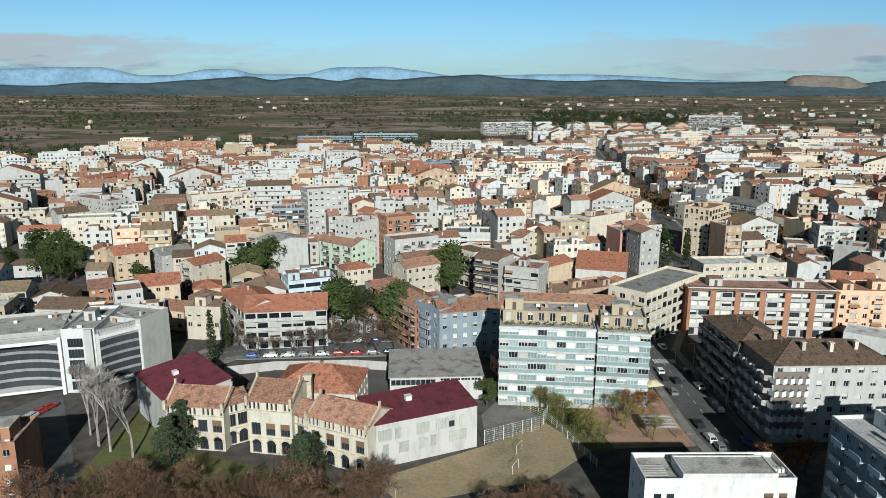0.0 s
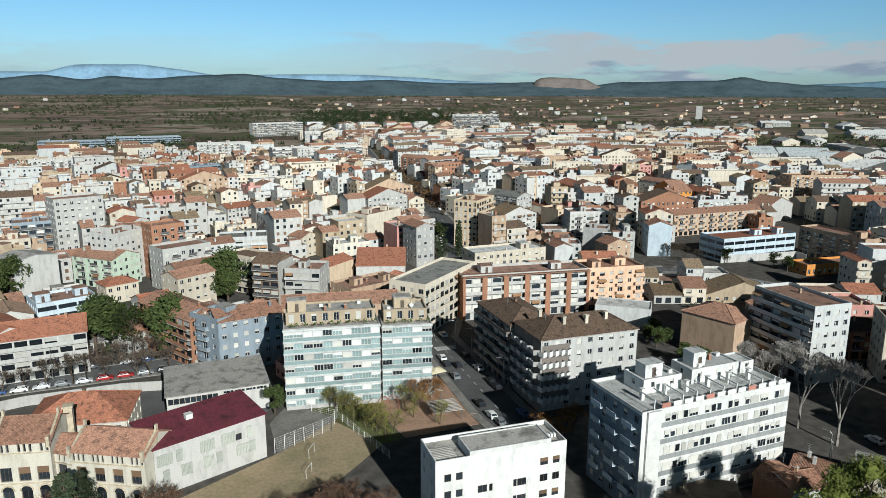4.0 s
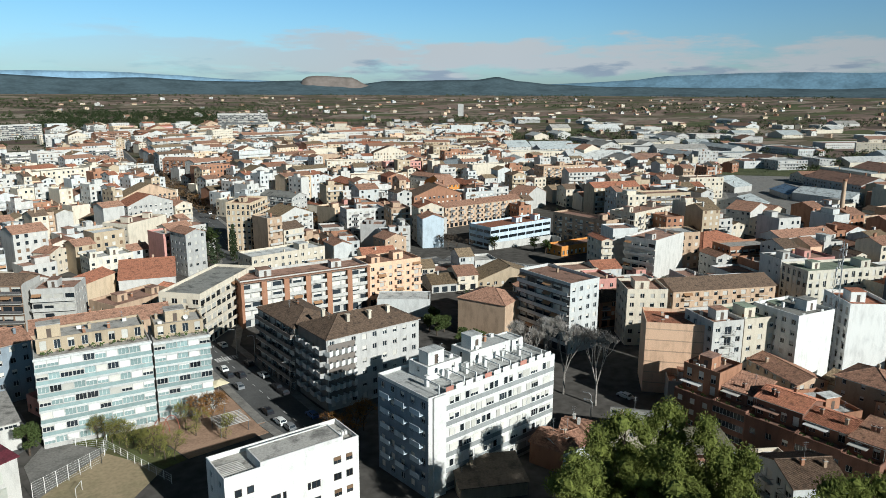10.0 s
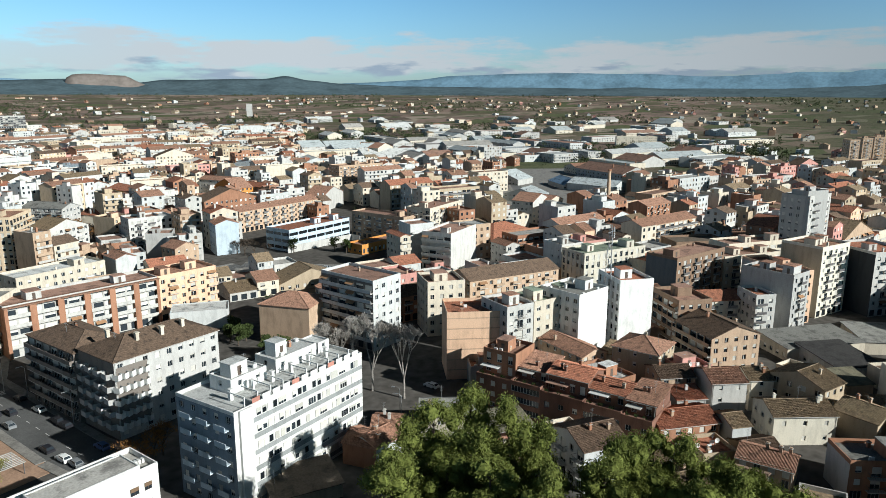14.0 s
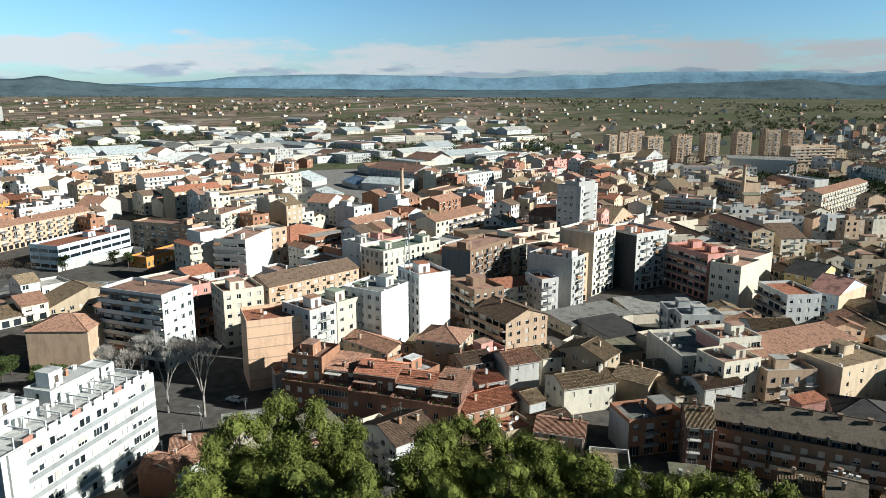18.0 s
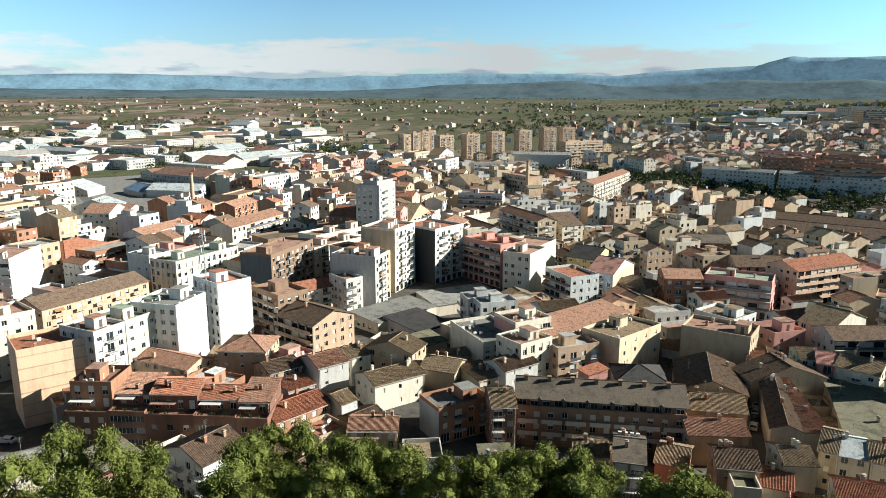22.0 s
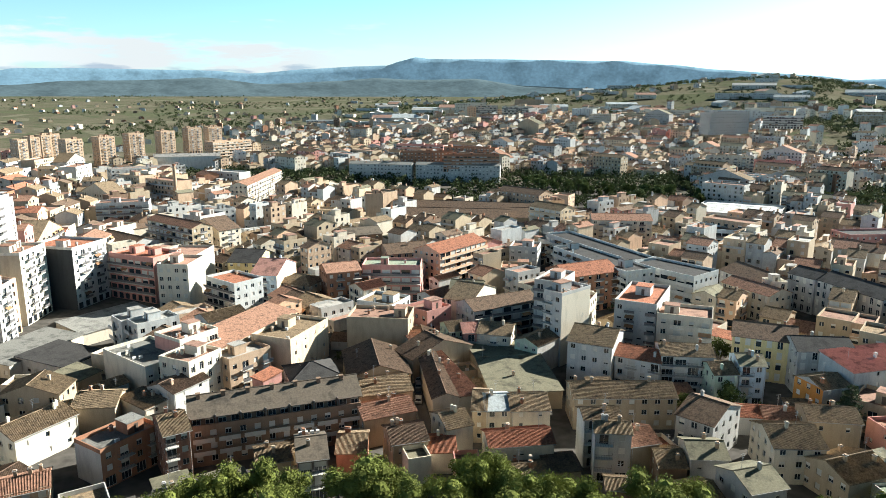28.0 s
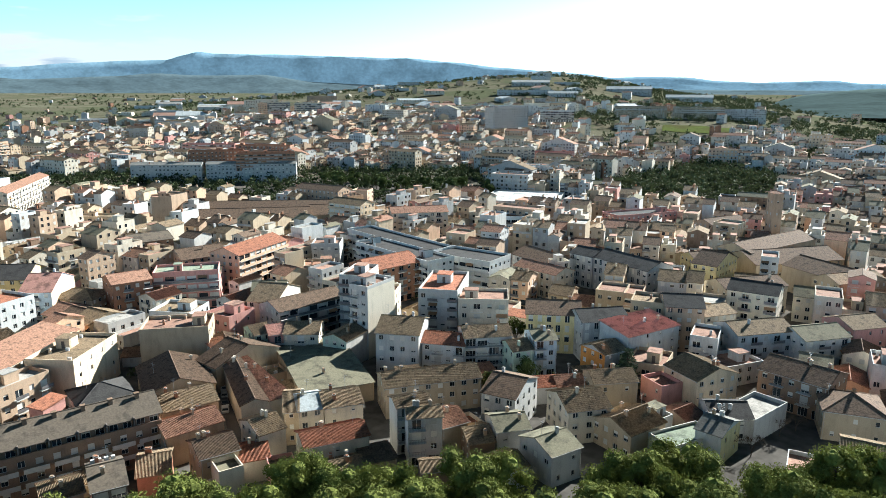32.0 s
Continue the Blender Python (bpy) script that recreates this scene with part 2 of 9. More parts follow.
M_PAVE = material("paving", (0.22, 0.208, 0.19), 0.9, 0.25, 0.25, 2.0, 0.2)
M_LINE = plain("road_paint", (0.62, 0.62, 0.60), 0.7, grain=0.3)
M_EARTH = material("bare_earth", (0.30, 0.235, 0.145), 0.95, 0.25, 0.10, 1.2, 0.3, second=(0.20, 0.175, 0.10))
M_GRASS = material("grass", (0.13, 0.15, 0.05), 0.95, 0.35, 0.2, 2.0, 0.4, second=(0.10, 0.085, 0.04))
M_SAND = material("reddish_gravel", (0.34, 0.22, 0.15), 0.95, 0.25, 0.15, 2.0, 0.3)
M_BARK = material("bark", (0.10, 0.075, 0.055), 0.95, 0.3, 1.5, 8, 0.5)
M_PALEBARK = material("pale_bark", (0.33, 0.30, 0.27), 0.95, 0.3, 1.5, 8, 0.3)
M_SOLAR = plain("solar_glass", (0.02, 0.03, 0.06), 0.15, spec=0.6)


def leaf_mat(key, c):
    """Foliage: matt, varied leaf by leaf, letting part of the light through."""
    fresh = key not in MATS
    m = material(key, c, 0.9, 0.25, 0.5, 3.0, 0.0, rand=0.22, second=tuple(x * 0.6 for x in c), island=True, spec=0.04)
    if fresh:
        nt, nl = m.node_tree.nodes, m.node_tree.links
        b, out = nt["Principled BSDF"], nt["Material Output"]
        tr, mx = nt.new("ShaderNodeBsdfTranslucent"), nt.new("ShaderNodeMixShader")
        mx.inputs[0].default_value = 0.16 if key == "leaf_pine" else 0.14
        nl.new(b.inputs["Base Color"].links[0].from_socket, tr.inputs["Color"])
        nl.new(b.outputs[0], mx.inputs[1])
        nl.new(tr.outputs[0], mx.inputs[2])
        nl.new(mx.outputs[0], out.inputs["Surface"])
    return m


# ---------------------------------------------------------------- mesh helpers
class MB:
    """Collects faces of one mesh, with a material slot for each face."""

    def __init__(self):
        self.v, self.f, self.m = [], [], []

    def face(self, pts, mi=0):
        n = len(self.v)
        self.v.extend(pts)
        self.f.append(tuple(range(n, n + len(pts))))
        self.m.append(mi)

    def box(self, x0, y0, z0, x1, y1, z1, mi=0, top=None, bottom=True):
        n = len(self.v)
        self.v += [(x0, y0, z0), (x1, y0, z0), (x1, y1, z0), (x0, y1, z0), (x0, y0, z1), (x1, y0, z1), (x1, y1, z1), (x0, y1, z1)]
        fs = [(4, 5, 6, 7), (0, 1, 5, 4), (1, 2, 6, 5), (2, 3, 7, 6), (3, 0, 4, 7)] + ([(3, 2, 1, 0)] if bottom else [])
        self.f += [tuple(n + i for i in q) for q in fs]
        self.m += [mi if top is None else top] + [mi] * (len(fs) - 1)

    def tube(self, a, b, ra, rb, mi=0, n=6, cap=False):
        a, b = Vector(a), Vector(b)
        z = (b - a).normalized()
        x = z.orthogonal().normalized()
        y = z.cross(x)
        k = len(self.v)
        for p, r in ((a, ra), (b, rb)):
            for i in range(n):
                t = 2 * math.pi * i / n
                self.v.append(tuple(p + (x * math.cos(t) + y * math.sin(t)) * r))
        for i in range(n):
            j = (i + 1) % n
            self.f.append((k + i, k + j, k + n + j, k + n + i))
            self.m.append(mi)
        if cap:
            self.f.append(tuple(range(k + n, k + 2 * n)))
            self.m.append(mi)

    def add(self, other, mat):
        n = len(self.v)
        self.v += [tuple(mat @ Vector(p)) for p in other.v]
        self.f += [tuple(n + i for i in q) for q in other.f]
        self.m += other.m

    def mesh(self, name, mats, smooth=False):
        me = bpy.data.meshes.new(name)
        seen, vs, ix = {}, [], []
        for p in self.v:
            key = (round(p[0], 3), round(p[1], 3), round(p[2], 3))
            if key not in seen:
                seen[key] = len(vs)
                vs.append(p)
            ix.append(seen[key])
        fs, ms = [], []
        for f, m in zip(self.f, self.m):
            q = []
            for i in f:
                if ix[i] not in q:
                    q.append(ix[i])
            if len(q) > 2:
                fs.append(q)
                ms.append(m)
        me.from_pydata(vs, [], fs)
        for m in mats:
            me.materials.append(m)
        me.polygons.foreach_set("material_index", ms)
        if smooth:
            me.polygons.foreach_set("use_smooth", [True] * len(fs))
        me.update()
        return me


def put(name, mesh, parent=None, m=None, label="", kind=""):
    """Links a mesh as one object, at the pose m of its parent's frame."""
    ob = new(name, mesh)
    if parent is not None:
        ob.parent = parent
    if m is not None:
        ob.matrix_local = m
    return tagged(ob, label=label, kind=kind)


def part(name, mb, mats, parent, label="", kind="", smooth=False):
    if not mb.f:
        return None
    return put(name, mb.mesh(name, mats if isinstance(mats, (list, tuple)) else [mats], smooth), parent, label=label, kind=kind)


def thing(name, x, y, z, yaw, label, category, group=""):
    e = new(name)
    e.matrix_world = pose(x, y, z, 0, 0, yaw)
    return tagged(e, label, category, group)


def ground_z(x, y):
    """The lookout hill, the plateau beyond the valley south of the old town, and the plain that climbs slowly to the hills."""
    r, az = math.hypot(x, y), math.degrees(math.atan2(x, y))
    if az < -90:
        az += 360
    k = min(1, max(0, (az - 96) / 26)) * min(1, max(0, (186 - az) / 14))
    k *= 1 - 0.75 * min(1, max(0, (az - 152) / 10))
    s = min(1, max(0, (r - 690) / 520))
    if r < 122:
        q = (122 - r) / 95
        q = min(1, q)
        return 28 * q * q * (3 - 2 * q)
    t = min(1, max(0, (r - 1500) / 3000))
    far = 58 * t * t * (3 - 2 * t)
    # the works plateau climbs on to a low ridge
    u = min(1, max(0, (r - 1150) / 1100))
    g = math.exp(-((az - 139) / (17 if az < 139 else 9)) ** 2)
    return max(36 * k * s * s * (3 - 2 * s) + 82 * g * u * u * (3 - 2 * u), far)


# ---------------------------------------------------------------- windows and facades
WINDOW_CACHE = {}
PANES = {"glass": (M_GLASS, M_FRAME, M_SHUTTER), "dark": (M_GLASS, M_DARKFRAME, M_WOODSHUT), "green": (M_GREENGLASS, M_FRAME, M_WHITE)}


def window_faces(mb, w, h, kind, shut):
    """A window in the frame u, depth, v with its middle at the origin: pane, frame bars, a part-lowered shutter."""
    a, b, t = w / 2, h / 2, 0.06
    mb.face([(-a, 0, -b), (a, 0, -b), (a, 0, b), (-a, 0, b)], 0)
    for x0, x1, z0, z1 in ((-a, -a + t, -b, b), (a - t, a, -b, b), (-a, a, b - t, b), (-a, a, -b, -b + t)):
        mb.box(x0, -0.05, z0, x1, -0.002, z1, 1)
    n = max(1, round(w / 0.8))
    for i in range(1, n):
        x = -a + w * i / n
        mb.box(x - t / 2, -0.05, -b, x + t / 2, -0.002, b, 1)
    if shut:
        mb.box(-a + 0.03, -0.09, b - h * shut, a - 0.03, -0.055, b, 2)


def window_mesh(w, h, kind, shut):
    key = (round(w, 2), round(h, 2), kind, shut)
    if key not in WINDOW_CACHE:
        mb = MB()
        window_faces(mb, w, h, kind, shut)
        WINDOW_CACHE[key] = mb.mesh("window", PANES[kind])
    return WINDOW_CACHE[key]


BALCONY_CACHE = {}


def balcony_faces(mb, w, dep, solid):
    mb.box(-w / 2, -dep, -0.16, w / 2, 0, 0, 0)
    if solid:
        mb.box(-w / 2, -dep, 0, w / 2, -dep + 0.1, 1.0, 2)
        mb.box(-w / 2, -dep + 0.1, 0, -w / 2 + 0.1, 0, 1.0, 2)
        mb.box(w / 2 - 0.1, -dep + 0.1, 0, w / 2, 0, 1.0, 2)
    else:
        mb.box(-w / 2, -dep, 0.97, w / 2, -dep + 0.05, 1.03, 1)
        mb.box(-w / 2, -dep + 0.05, 0.97, -w / 2 + 0.05, 0, 1.03, 1)
        mb.box(w / 2 - 0.05, -dep + 0.05, 0.97, w / 2, 0, 1.03, 1)
        n = max(2, int(w / 0.3))
        for i in range(n + 1):
            x = -w / 2 + 0.02 + (w - 0.04) * i / n
            mb.box(x - 0.015, -dep + 0.01, 0, x + 0.015, -dep + 0.04, 0.97, 1, bottom=False)


def balcony_mesh(w, dep, solid, mat):
    key = (round(w, 1), dep, solid, mat.name)
    if key not in BALCONY_CACHE:
        mb = MB()
        balcony_faces(mb, round(w, 1), dep, solid)
        BALCONY_CACHE[key] = mb.mesh("balcony", [M_SLAB, M_RAIL, mat])
    return BALCONY_CACHE[key]


def openings(style, W, floors, fh, rng):
    """Openings (u middle, width, v bottom, height, kind, balcony width) for each floor."""
    rows = []
    for fl in range(floors):
        row = []
        base = fl * fh
        if style == "n" or W < 2.2:
            rows.append(row)
            continue
        if style in ("r", "l"):
            n = max(1, round(W / 6.0))
            for i in range(n):
                row.append(((i + 0.5) * W / n, W / n - 0.5, base + 1.0, 1.5 if style == "r" else 1.9, "w", 0))
        elif style == "g":
            n = max(1, round(W / 2.4))
            for i in range(n):
                row.append(((i + 0.5) * W / n, W / n - 0.12, base + 0.95, 1.75, "g", 0))
        elif style == "s":
            n = max(1, round(W / 4.6))
            for i in range(n):
                if rng.random() < 0.8:
                    row.append(((i + 0.5) * W / n, 0.9, base + 1.1, 1.15, "w", 0))
        elif style == "a":
            n = max(1, round(W / 2.7))
            for i in range(n):
                row.append(((i + 0.5) * W / n, 1.3, base + 0.6, 2.1, "w", 0))
        else:
            n = max(1, round(W / (3.1 if style == "w" else 3.4)))
            for i in range(n):
                u = (i + 0.5) * W / n
                balc = (style == "b" and i % 2 == (0 if n < 3 else 1) and fl > 0) or (style == "B" and fl > 0)
                if balc:
                    row.append((u, min(W / n - 0.5, 3.0) if style == "B" else 1.9, base + 0.12, 2.15, "b", W / n))
                elif fl == 0 and style in ("b", "B"):
                    row.append((u, min(2.2, W / n - 0.6), base + 0.2, 2.2, "d", 0))
                else:
                    row.append((u, 1.25, base + 0.95, 1.35, "w", 0))
        rows.append(row)
    return rows


def facade(wall, wi, ox, oy, oz, dx, dy, W, H, floors, style, rng, near, parent, wins, balcs, kind="glass", bmat=None, depth=0.22, railing=True):
    """One wall from (ox, oy) along (dx, dy), outside on its right hand, with real openings and reveals."""
    nx, ny = dy, -dx
    fh = H / floors

    def at(u, v, k=0.0):
        return (ox + dx * u + nx * k, oy + dy * u + ny * k, oz + v)

    rows = openings(style, W, floors, fh, rng)
    v = 0.0
    for row in rows:
        if not row:
            continue
        lo, hi = min(o[2] for o in row), max(o[2] + o[3] for o in row)
        if lo > v:
            wall.face([at(0, v), at(W, v), at(W, lo), at(0, lo)], wi)
        u = 0.0
        for um, ww, vb, hh, k, bw in row:
            a, b = um - ww / 2, um + ww / 2
            wall.face([at(u, lo), at(a, lo), at(a, hi), at(u, hi)], wi)
            if vb > lo + 1e-6:
                wall.face([at(a, lo), at(b, lo), at(b, vb), at(a, vb)], wi)
            if vb + hh < hi - 1e-6:
                wall.face([at(a, vb + hh), at(b, vb + hh), at(b, hi), at(a, hi)], wi)
            t = vb + hh
            wall.face([at(a, vb), at(a, vb, -depth), at(a, t, -depth), at(a, t)], wi)
            wall.face([at(b, vb, -depth), at(b, vb), at(b, t), at(b, t, -depth)], wi)
            wall.face([at(a, t), at(a, t, -depth), at(b, t, -depth), at(b, t)], wi)
            wall.face([at(a, vb, -depth), at(a, vb), at(b, vb), at(b, vb, -depth)], wi)
            u = b
            shut = rng.choice((0, 0, 0, 0.3, 0.5, 0.7, 1.0, 1.0)) if k in "wb" and style not in ("l", "r") else 0
            pk = rng.choice(("green", "green", "green", "glass")) if k == "g" else kind
            if k == "g":
                shut = rng.choice((0, 0, 0, 0.4, 0.6, 1.0))
            m = Matrix(((dx, -nx, 0, 0), (dy, -ny, 0, 0), (0, 0, 1, 0), (0, 0, 0, 1)))
            m.translation = at(um, vb + hh / 2, -depth)
            if near:
                put("window", window_mesh(ww, hh, pk, shut), parent, m)
            else:
                x0, x1, z0, z1 = -ww / 2, ww / 2, -hh / 2, hh / 2
                wins.face([tuple(m @ Vector(p)) for p in ((x0, 0, z0), (x1, 0, z0), (x1, 0, z1), (x0, 0, z1))], 0)
                if shut:
                    zs = z1 - hh * shut
                    wins.face([tuple(m @ Vector(p)) for p in ((x0, -0.05, zs), (x1, -0.05, zs), (x1, -0.05, z1), (x0, -0.05, z1))], 1)
                elif ww < 2:
                    wins.face([tuple(m @ Vector(p)) for p in ((-0.06, -0.04, z0), (0.06, -0.04, z0), (0.06, -0.04, z1), (-0.06, -0.04, z1))], 2)
            if k == "b":
                mm = m.copy()
                mm.translation = at(um, vb)
                solid = not railing
                if near:
                    put("balcony", balcony_mesh(bw, 1.1, solid, bmat), parent, mm)
                else:
                    sub = MB()
                    sub.box(-bw / 2, -1.1, -0.16, bw / 2, 0, 0, 0)
                    sub.box(-bw / 2, -1.1, 0.0 if solid else 0.25, bw / 2, -1.04, 1.0, 2 if solid else 1)
                    if rng.random() < 0.10:
                        sub.face([(-bw / 2 + 0.2, -1.15, 1.5), (bw / 2 - 0.2, -1.15, 1.5), (bw / 2 - 0.2, -0.05, 2.25), (-bw / 2 + 0.2, -0.05, 2.25)], 3)
                    balcs.add(sub, mm)
        wall.face([at(u, lo), at(W, lo), at(W, hi), at(u, hi)], wi)
        v = hi
    wall.face([at(0, v), at(W, v), at(W, H), at(0, H)], wi)


def ribs(mb, a, b, c, d, step=0.24, mi=0):
    """A sheet of curved tiles on the slope a-b (eave) to d-c (ridge), its ribs running up the slope."""
    a, b, c, d = (Vector(p) for p in (a, b, c, d))
    n = max(2, int((b - a).length / step))
    up = (b - a).cross(d - a).normalized() * 0.09
    k = len(mb.v)
    for i in range(n):
        for p, lift in ((i / n, 0.1), ((i + 0.32) / n, 1.0), ((i + 0.64) / n, 0.1)):
            mb.v += [tuple(a.lerp(b, p) + up * lift), tuple(d.lerp(c, p) + up * lift)]
    for q in range(3 * n - 1):
        s = k + 2 * q
        mb.f.append((s, s + 2, s + 3, s + 1))
        mb.m.append(mi)


def slope(mb, a, b, c, d, tiled, mi=0):
    if tiled:
        ribs(mb, a, b, c, d, mi=mi)
    else:
        mb.face([a, b, c, d], mi)


def roof_faces(mb, wall, wi, kind, w, d, h, rise, tiled, over=0.35):
    """Roof over the rectangle w x d at height h. ga: ridge along the front; gd: ridge from front to back; hi: hipped; sh: one slope; fl: flat with parapet."""
    o = over
    x0, x1, y0, y1 = -o, w + o, -o, d + o
    t = 0.16

    def lip(p, q):
        mb.face([(p[0], p[1], p[2] - t), (q[0], q[1], q[2] - t), q, p], 0)

    if kind == "ga":
        z, r, m = h - o * rise / (d / 2), h + rise, d / 2
        slope(mb, (x0, y0, z), (x1, y0, z), (x1, m, r), (x0, m, r), tiled)
        slope(mb, (x1, y1, z), (x0, y1, z), (x0, m, r), (x1, m, r), tiled)
        lip((x0, y0, z), (x1, y0, z)), lip((x1, y1, z), (x0, y1, z))
        lip((x1, y0, z), (x1, m, r)), lip((x1, m, r), (x1, y1, z)), lip((x0, y1, z), (x0, m, r)), lip((x0, m, r), (x0, y0, z))
        mb.face([(x0, y0, z - t), (x0, m, r - t), (x1, m, r - t), (x1, y0, z - t)]), mb.face([(x0, m, r - t), (x0, y1, z - t), (x1, y1, z - t), (x1, m, r - t)])
        wall.face([(w, 0, h), (w, d, h), (w, m, r - t)], wi), wall.face([(0, d, h), (0, 0, h), (0, m, r - t)], wi)
        mb.tube((x0, m, r), (x1, m, r), 0.14, 0.14)
    elif kind == "gd":
        z, r, m = h - o * rise / (w / 2), h + rise, w / 2
        slope(mb, (x1, y0, z), (x1, y1, z), (m, y1, r), (m, y0, r), tiled)
        slope(mb, (x0, y1, z), (x0, y0, z), (m, y0, r), (m, y1, r), tiled)
        lip((x1, y0, z), (x1, y1, z)), lip((x0, y1, z), (x0, y0, z))
        lip((x0, y0, z), (m, y0, r)), lip((m, y0, r), (x1, y0, z)), lip((x1, y1, z), (m, y1, r)), lip((m, y1, r), (x0, y1, z))
        mb.face([(x1, y0, z - t), (m, y0, r - t), (m, y1, r - t), (x1, y1, z - t)]), mb.face([(m, y0, r - t), (x0, y0, z - t), (x0, y1, z - t), (m, y1, r - t)])
        wall.face([(0, 0, h), (w, 0, h), (m, 0, r - t)], wi), wall.face([(w, d, h), (0, d, h), (m, d, r - t)], wi)
        mb.tube((m, y0, r), (m, y1, r), 0.14, 0.14)
    elif kind == "hi":
        z, r, s = h - 0.05, h + rise, min(w, d) / 2
        if w >= d:
            p, q = (x0 + s + o, d / 2, r), (x1 - s - o, d / 2, r)
            slope(mb, (x0, y0, z), (x1, y0, z), q, p, False), slope(mb, (x1, y1, z), (x0, y1, z), p, q, False)
            mb.face([(x1, y0, z), (x1, y1, z), q]), mb.face([(x0, y1, z), (x0, y0, z), p])
        else:
            p, q = (w / 2, y0 + s + o, r), (w / 2, y1 - s - o, r)
            slope(mb, (x1, y0, z), (x1, y1, z), q, p, False), slope(mb, (x0, y1, z), (x0, y0, z), p, q, False)
            mb.face([(x0, y0, z), (x1, y0, z), p]), mb.face([(x1, y1, z), (x0, y1, z), q])
        for a, b in (((x0, y0, z), (x1, y0, z)), ((x1, y0, z), (x1, y1, z)), ((x1, y1, z), (x0, y1, z)), ((x0, y1, z), (x0, y0, z))):
            lip(a, b)
        mb.face([(x0, y0, z - t), (x0, y1, z - t), (x1, y1, z - t), (x1, y0, z - t)])
        for a, b in (((x0, y0, z), p), ((x0, y1, z), p if w >= d else q), ((x1, y0, z), q if w >= d else p), ((x1, y1, z), q), (p, q)):
            mb.tube(a, b, 0.12, 0.12)
    elif kind == "sh":
        z, r = h, h + rise
        slope(mb, (x0, y0, z), (x1, y0, z), (x1, y1, r), (x0, y1, r), tiled)
        lip((x0, y0, z), (x1, y0, z)), lip((x1, y0, z), (x1, y1, r)), lip((x1, y1, r), (x0, y1, r)), lip((x0, y1, r), (x0, y0, z))
        mb.face([(x0, y0, z - t), (x0, y1, r - t), (x1, y1, r - t), (x1, y0, z - t)])
        wall.face([(w, 0, h - 0.2), (w, d, h - 0.2), (w, d, r - t)], wi), wall.face([(0, d, h - 0.2), (0, 0, h - 0.2), (0, d, r - t)], wi)
        wall.face([(w, d, h - 0.2), (0, d, h - 0.2), (0, d, r - t), (w, d, r - t)], wi)
    else:
        mb.face([(0.22, 0.22, h - 0.02), (w - 0.22, 0.22, h - 0.02), (w - 0.22, d - 0.22, h - 0.02), (0.22, d - 0.22, h - 0.02)])
        p = rise
        for x0, y0, x1, y1 in ((0, 0, w, 0.22), (0, d - 0.22, w, d), (0, 0.22, 0.22, d - 0.22), (w - 0.22, 0.22, w, d - 0.22)):
            wall.box(x0, y0, h, x1, y1, h + p, wi)


DEFAULT_ROOF = dict(ga="tile", gd="tile", hi="tile", sh="oldtile", fl="terrace")
NEAR = 205.0
FOOT = []          # footprints already taken: middle, half sizes, yaw


def block(parent, w, d, h, wall="white", roof="fl", f="w", r="w", l="w", b="n", rc=None, rise=None, floors=None, near=True, seed=0,
          kind="glass", rail=True, origin=(0, 0, 0), turn=0.0, clutter=True, side=None, walls_open=None, ribbed=False):
    """A block of a building, front along x, with walls, roof, windows, balconies, chimneys and rooftop boxes as parts of parent."""
    rng = random.Random(seed * 7919 + int(w * 10) + int(h * 100))
    floors = floors or max(1, round(h / 3.05))
    M = Matrix.Translation(origin) @ pose(0, 0, 0, 0, 0, turn)
    wb, wins, balcs, rb = MB(), MB(), MB(), MB()
    world_m = parent.matrix_world @ M
    if tuple(origin) != (0, 0, 0) or turn:
        # a wing: its own frame under the thing
        sub = new("wing")
        sub.parent = parent
        sub.matrix_local = M
    else:
        sub = parent
    # side recolours the end walls; some buildings carry painted shade in it
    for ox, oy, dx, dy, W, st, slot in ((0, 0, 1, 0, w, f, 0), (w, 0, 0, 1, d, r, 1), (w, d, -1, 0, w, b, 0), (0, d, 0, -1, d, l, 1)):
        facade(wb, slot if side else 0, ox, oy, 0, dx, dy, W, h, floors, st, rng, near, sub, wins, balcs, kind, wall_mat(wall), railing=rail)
    if rise is None:
        rise = {"fl": 0.9, "sh": d * 0.16, "ga": d / 2 * 0.36, "gd": w / 2 * 0.36, "hi": min(w, d) / 2 * 0.4}[roof]
    rck = rc or DEFAULT_ROOF[roof]
    tiled = (near or ribbed) and rck in ("tile", "redtile", "oldtile", "brown", "palered")
    roof_faces(rb, wb, 0, roof, w, d, h, rise, tiled)
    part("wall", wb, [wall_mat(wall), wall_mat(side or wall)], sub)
    part("roof", rb, roof_mat(rck), sub)
    if near and clutter and roof in ("ga", "sh", "hi") and f != "n":
        gut = MB()
        gut.tube((-0.3, -0.42, h - 0.22), (w + 0.3, -0.42, h - 0.22), 0.08, 0.08, n=6)
        part("gutter", gut, M_CONC, sub)
        pipe = MB()
        u = 0.25 if rng.random() < 0.5 else w - 0.25
        pipe.tube((u, -0.07, 0), (u, -0.07, h - 0.5), 0.05, 0.05, n=6)
        pipe.tube((u, -0.07, h - 0.5), (u, -0.42, h - 0.25), 0.05, 0.05, n=6)
        part("downpipe", pipe, M_CONC, sub)
    part("glazing", wins, [M_GLASS if kind != "dark" else M_GLASS, PANES[kind][2], PANES[kind][1]], sub, kind="stuff")
    part("balcony_railing", balcs, [M_SLAB, M_RAIL, wall_mat(wall), M_AWNING], sub, kind="stuff")
    if clutter and w > 5 and d > 5:
        rooftop(sub, w, d, h, roof, rise, wall, rck, rng, near)
    return sub


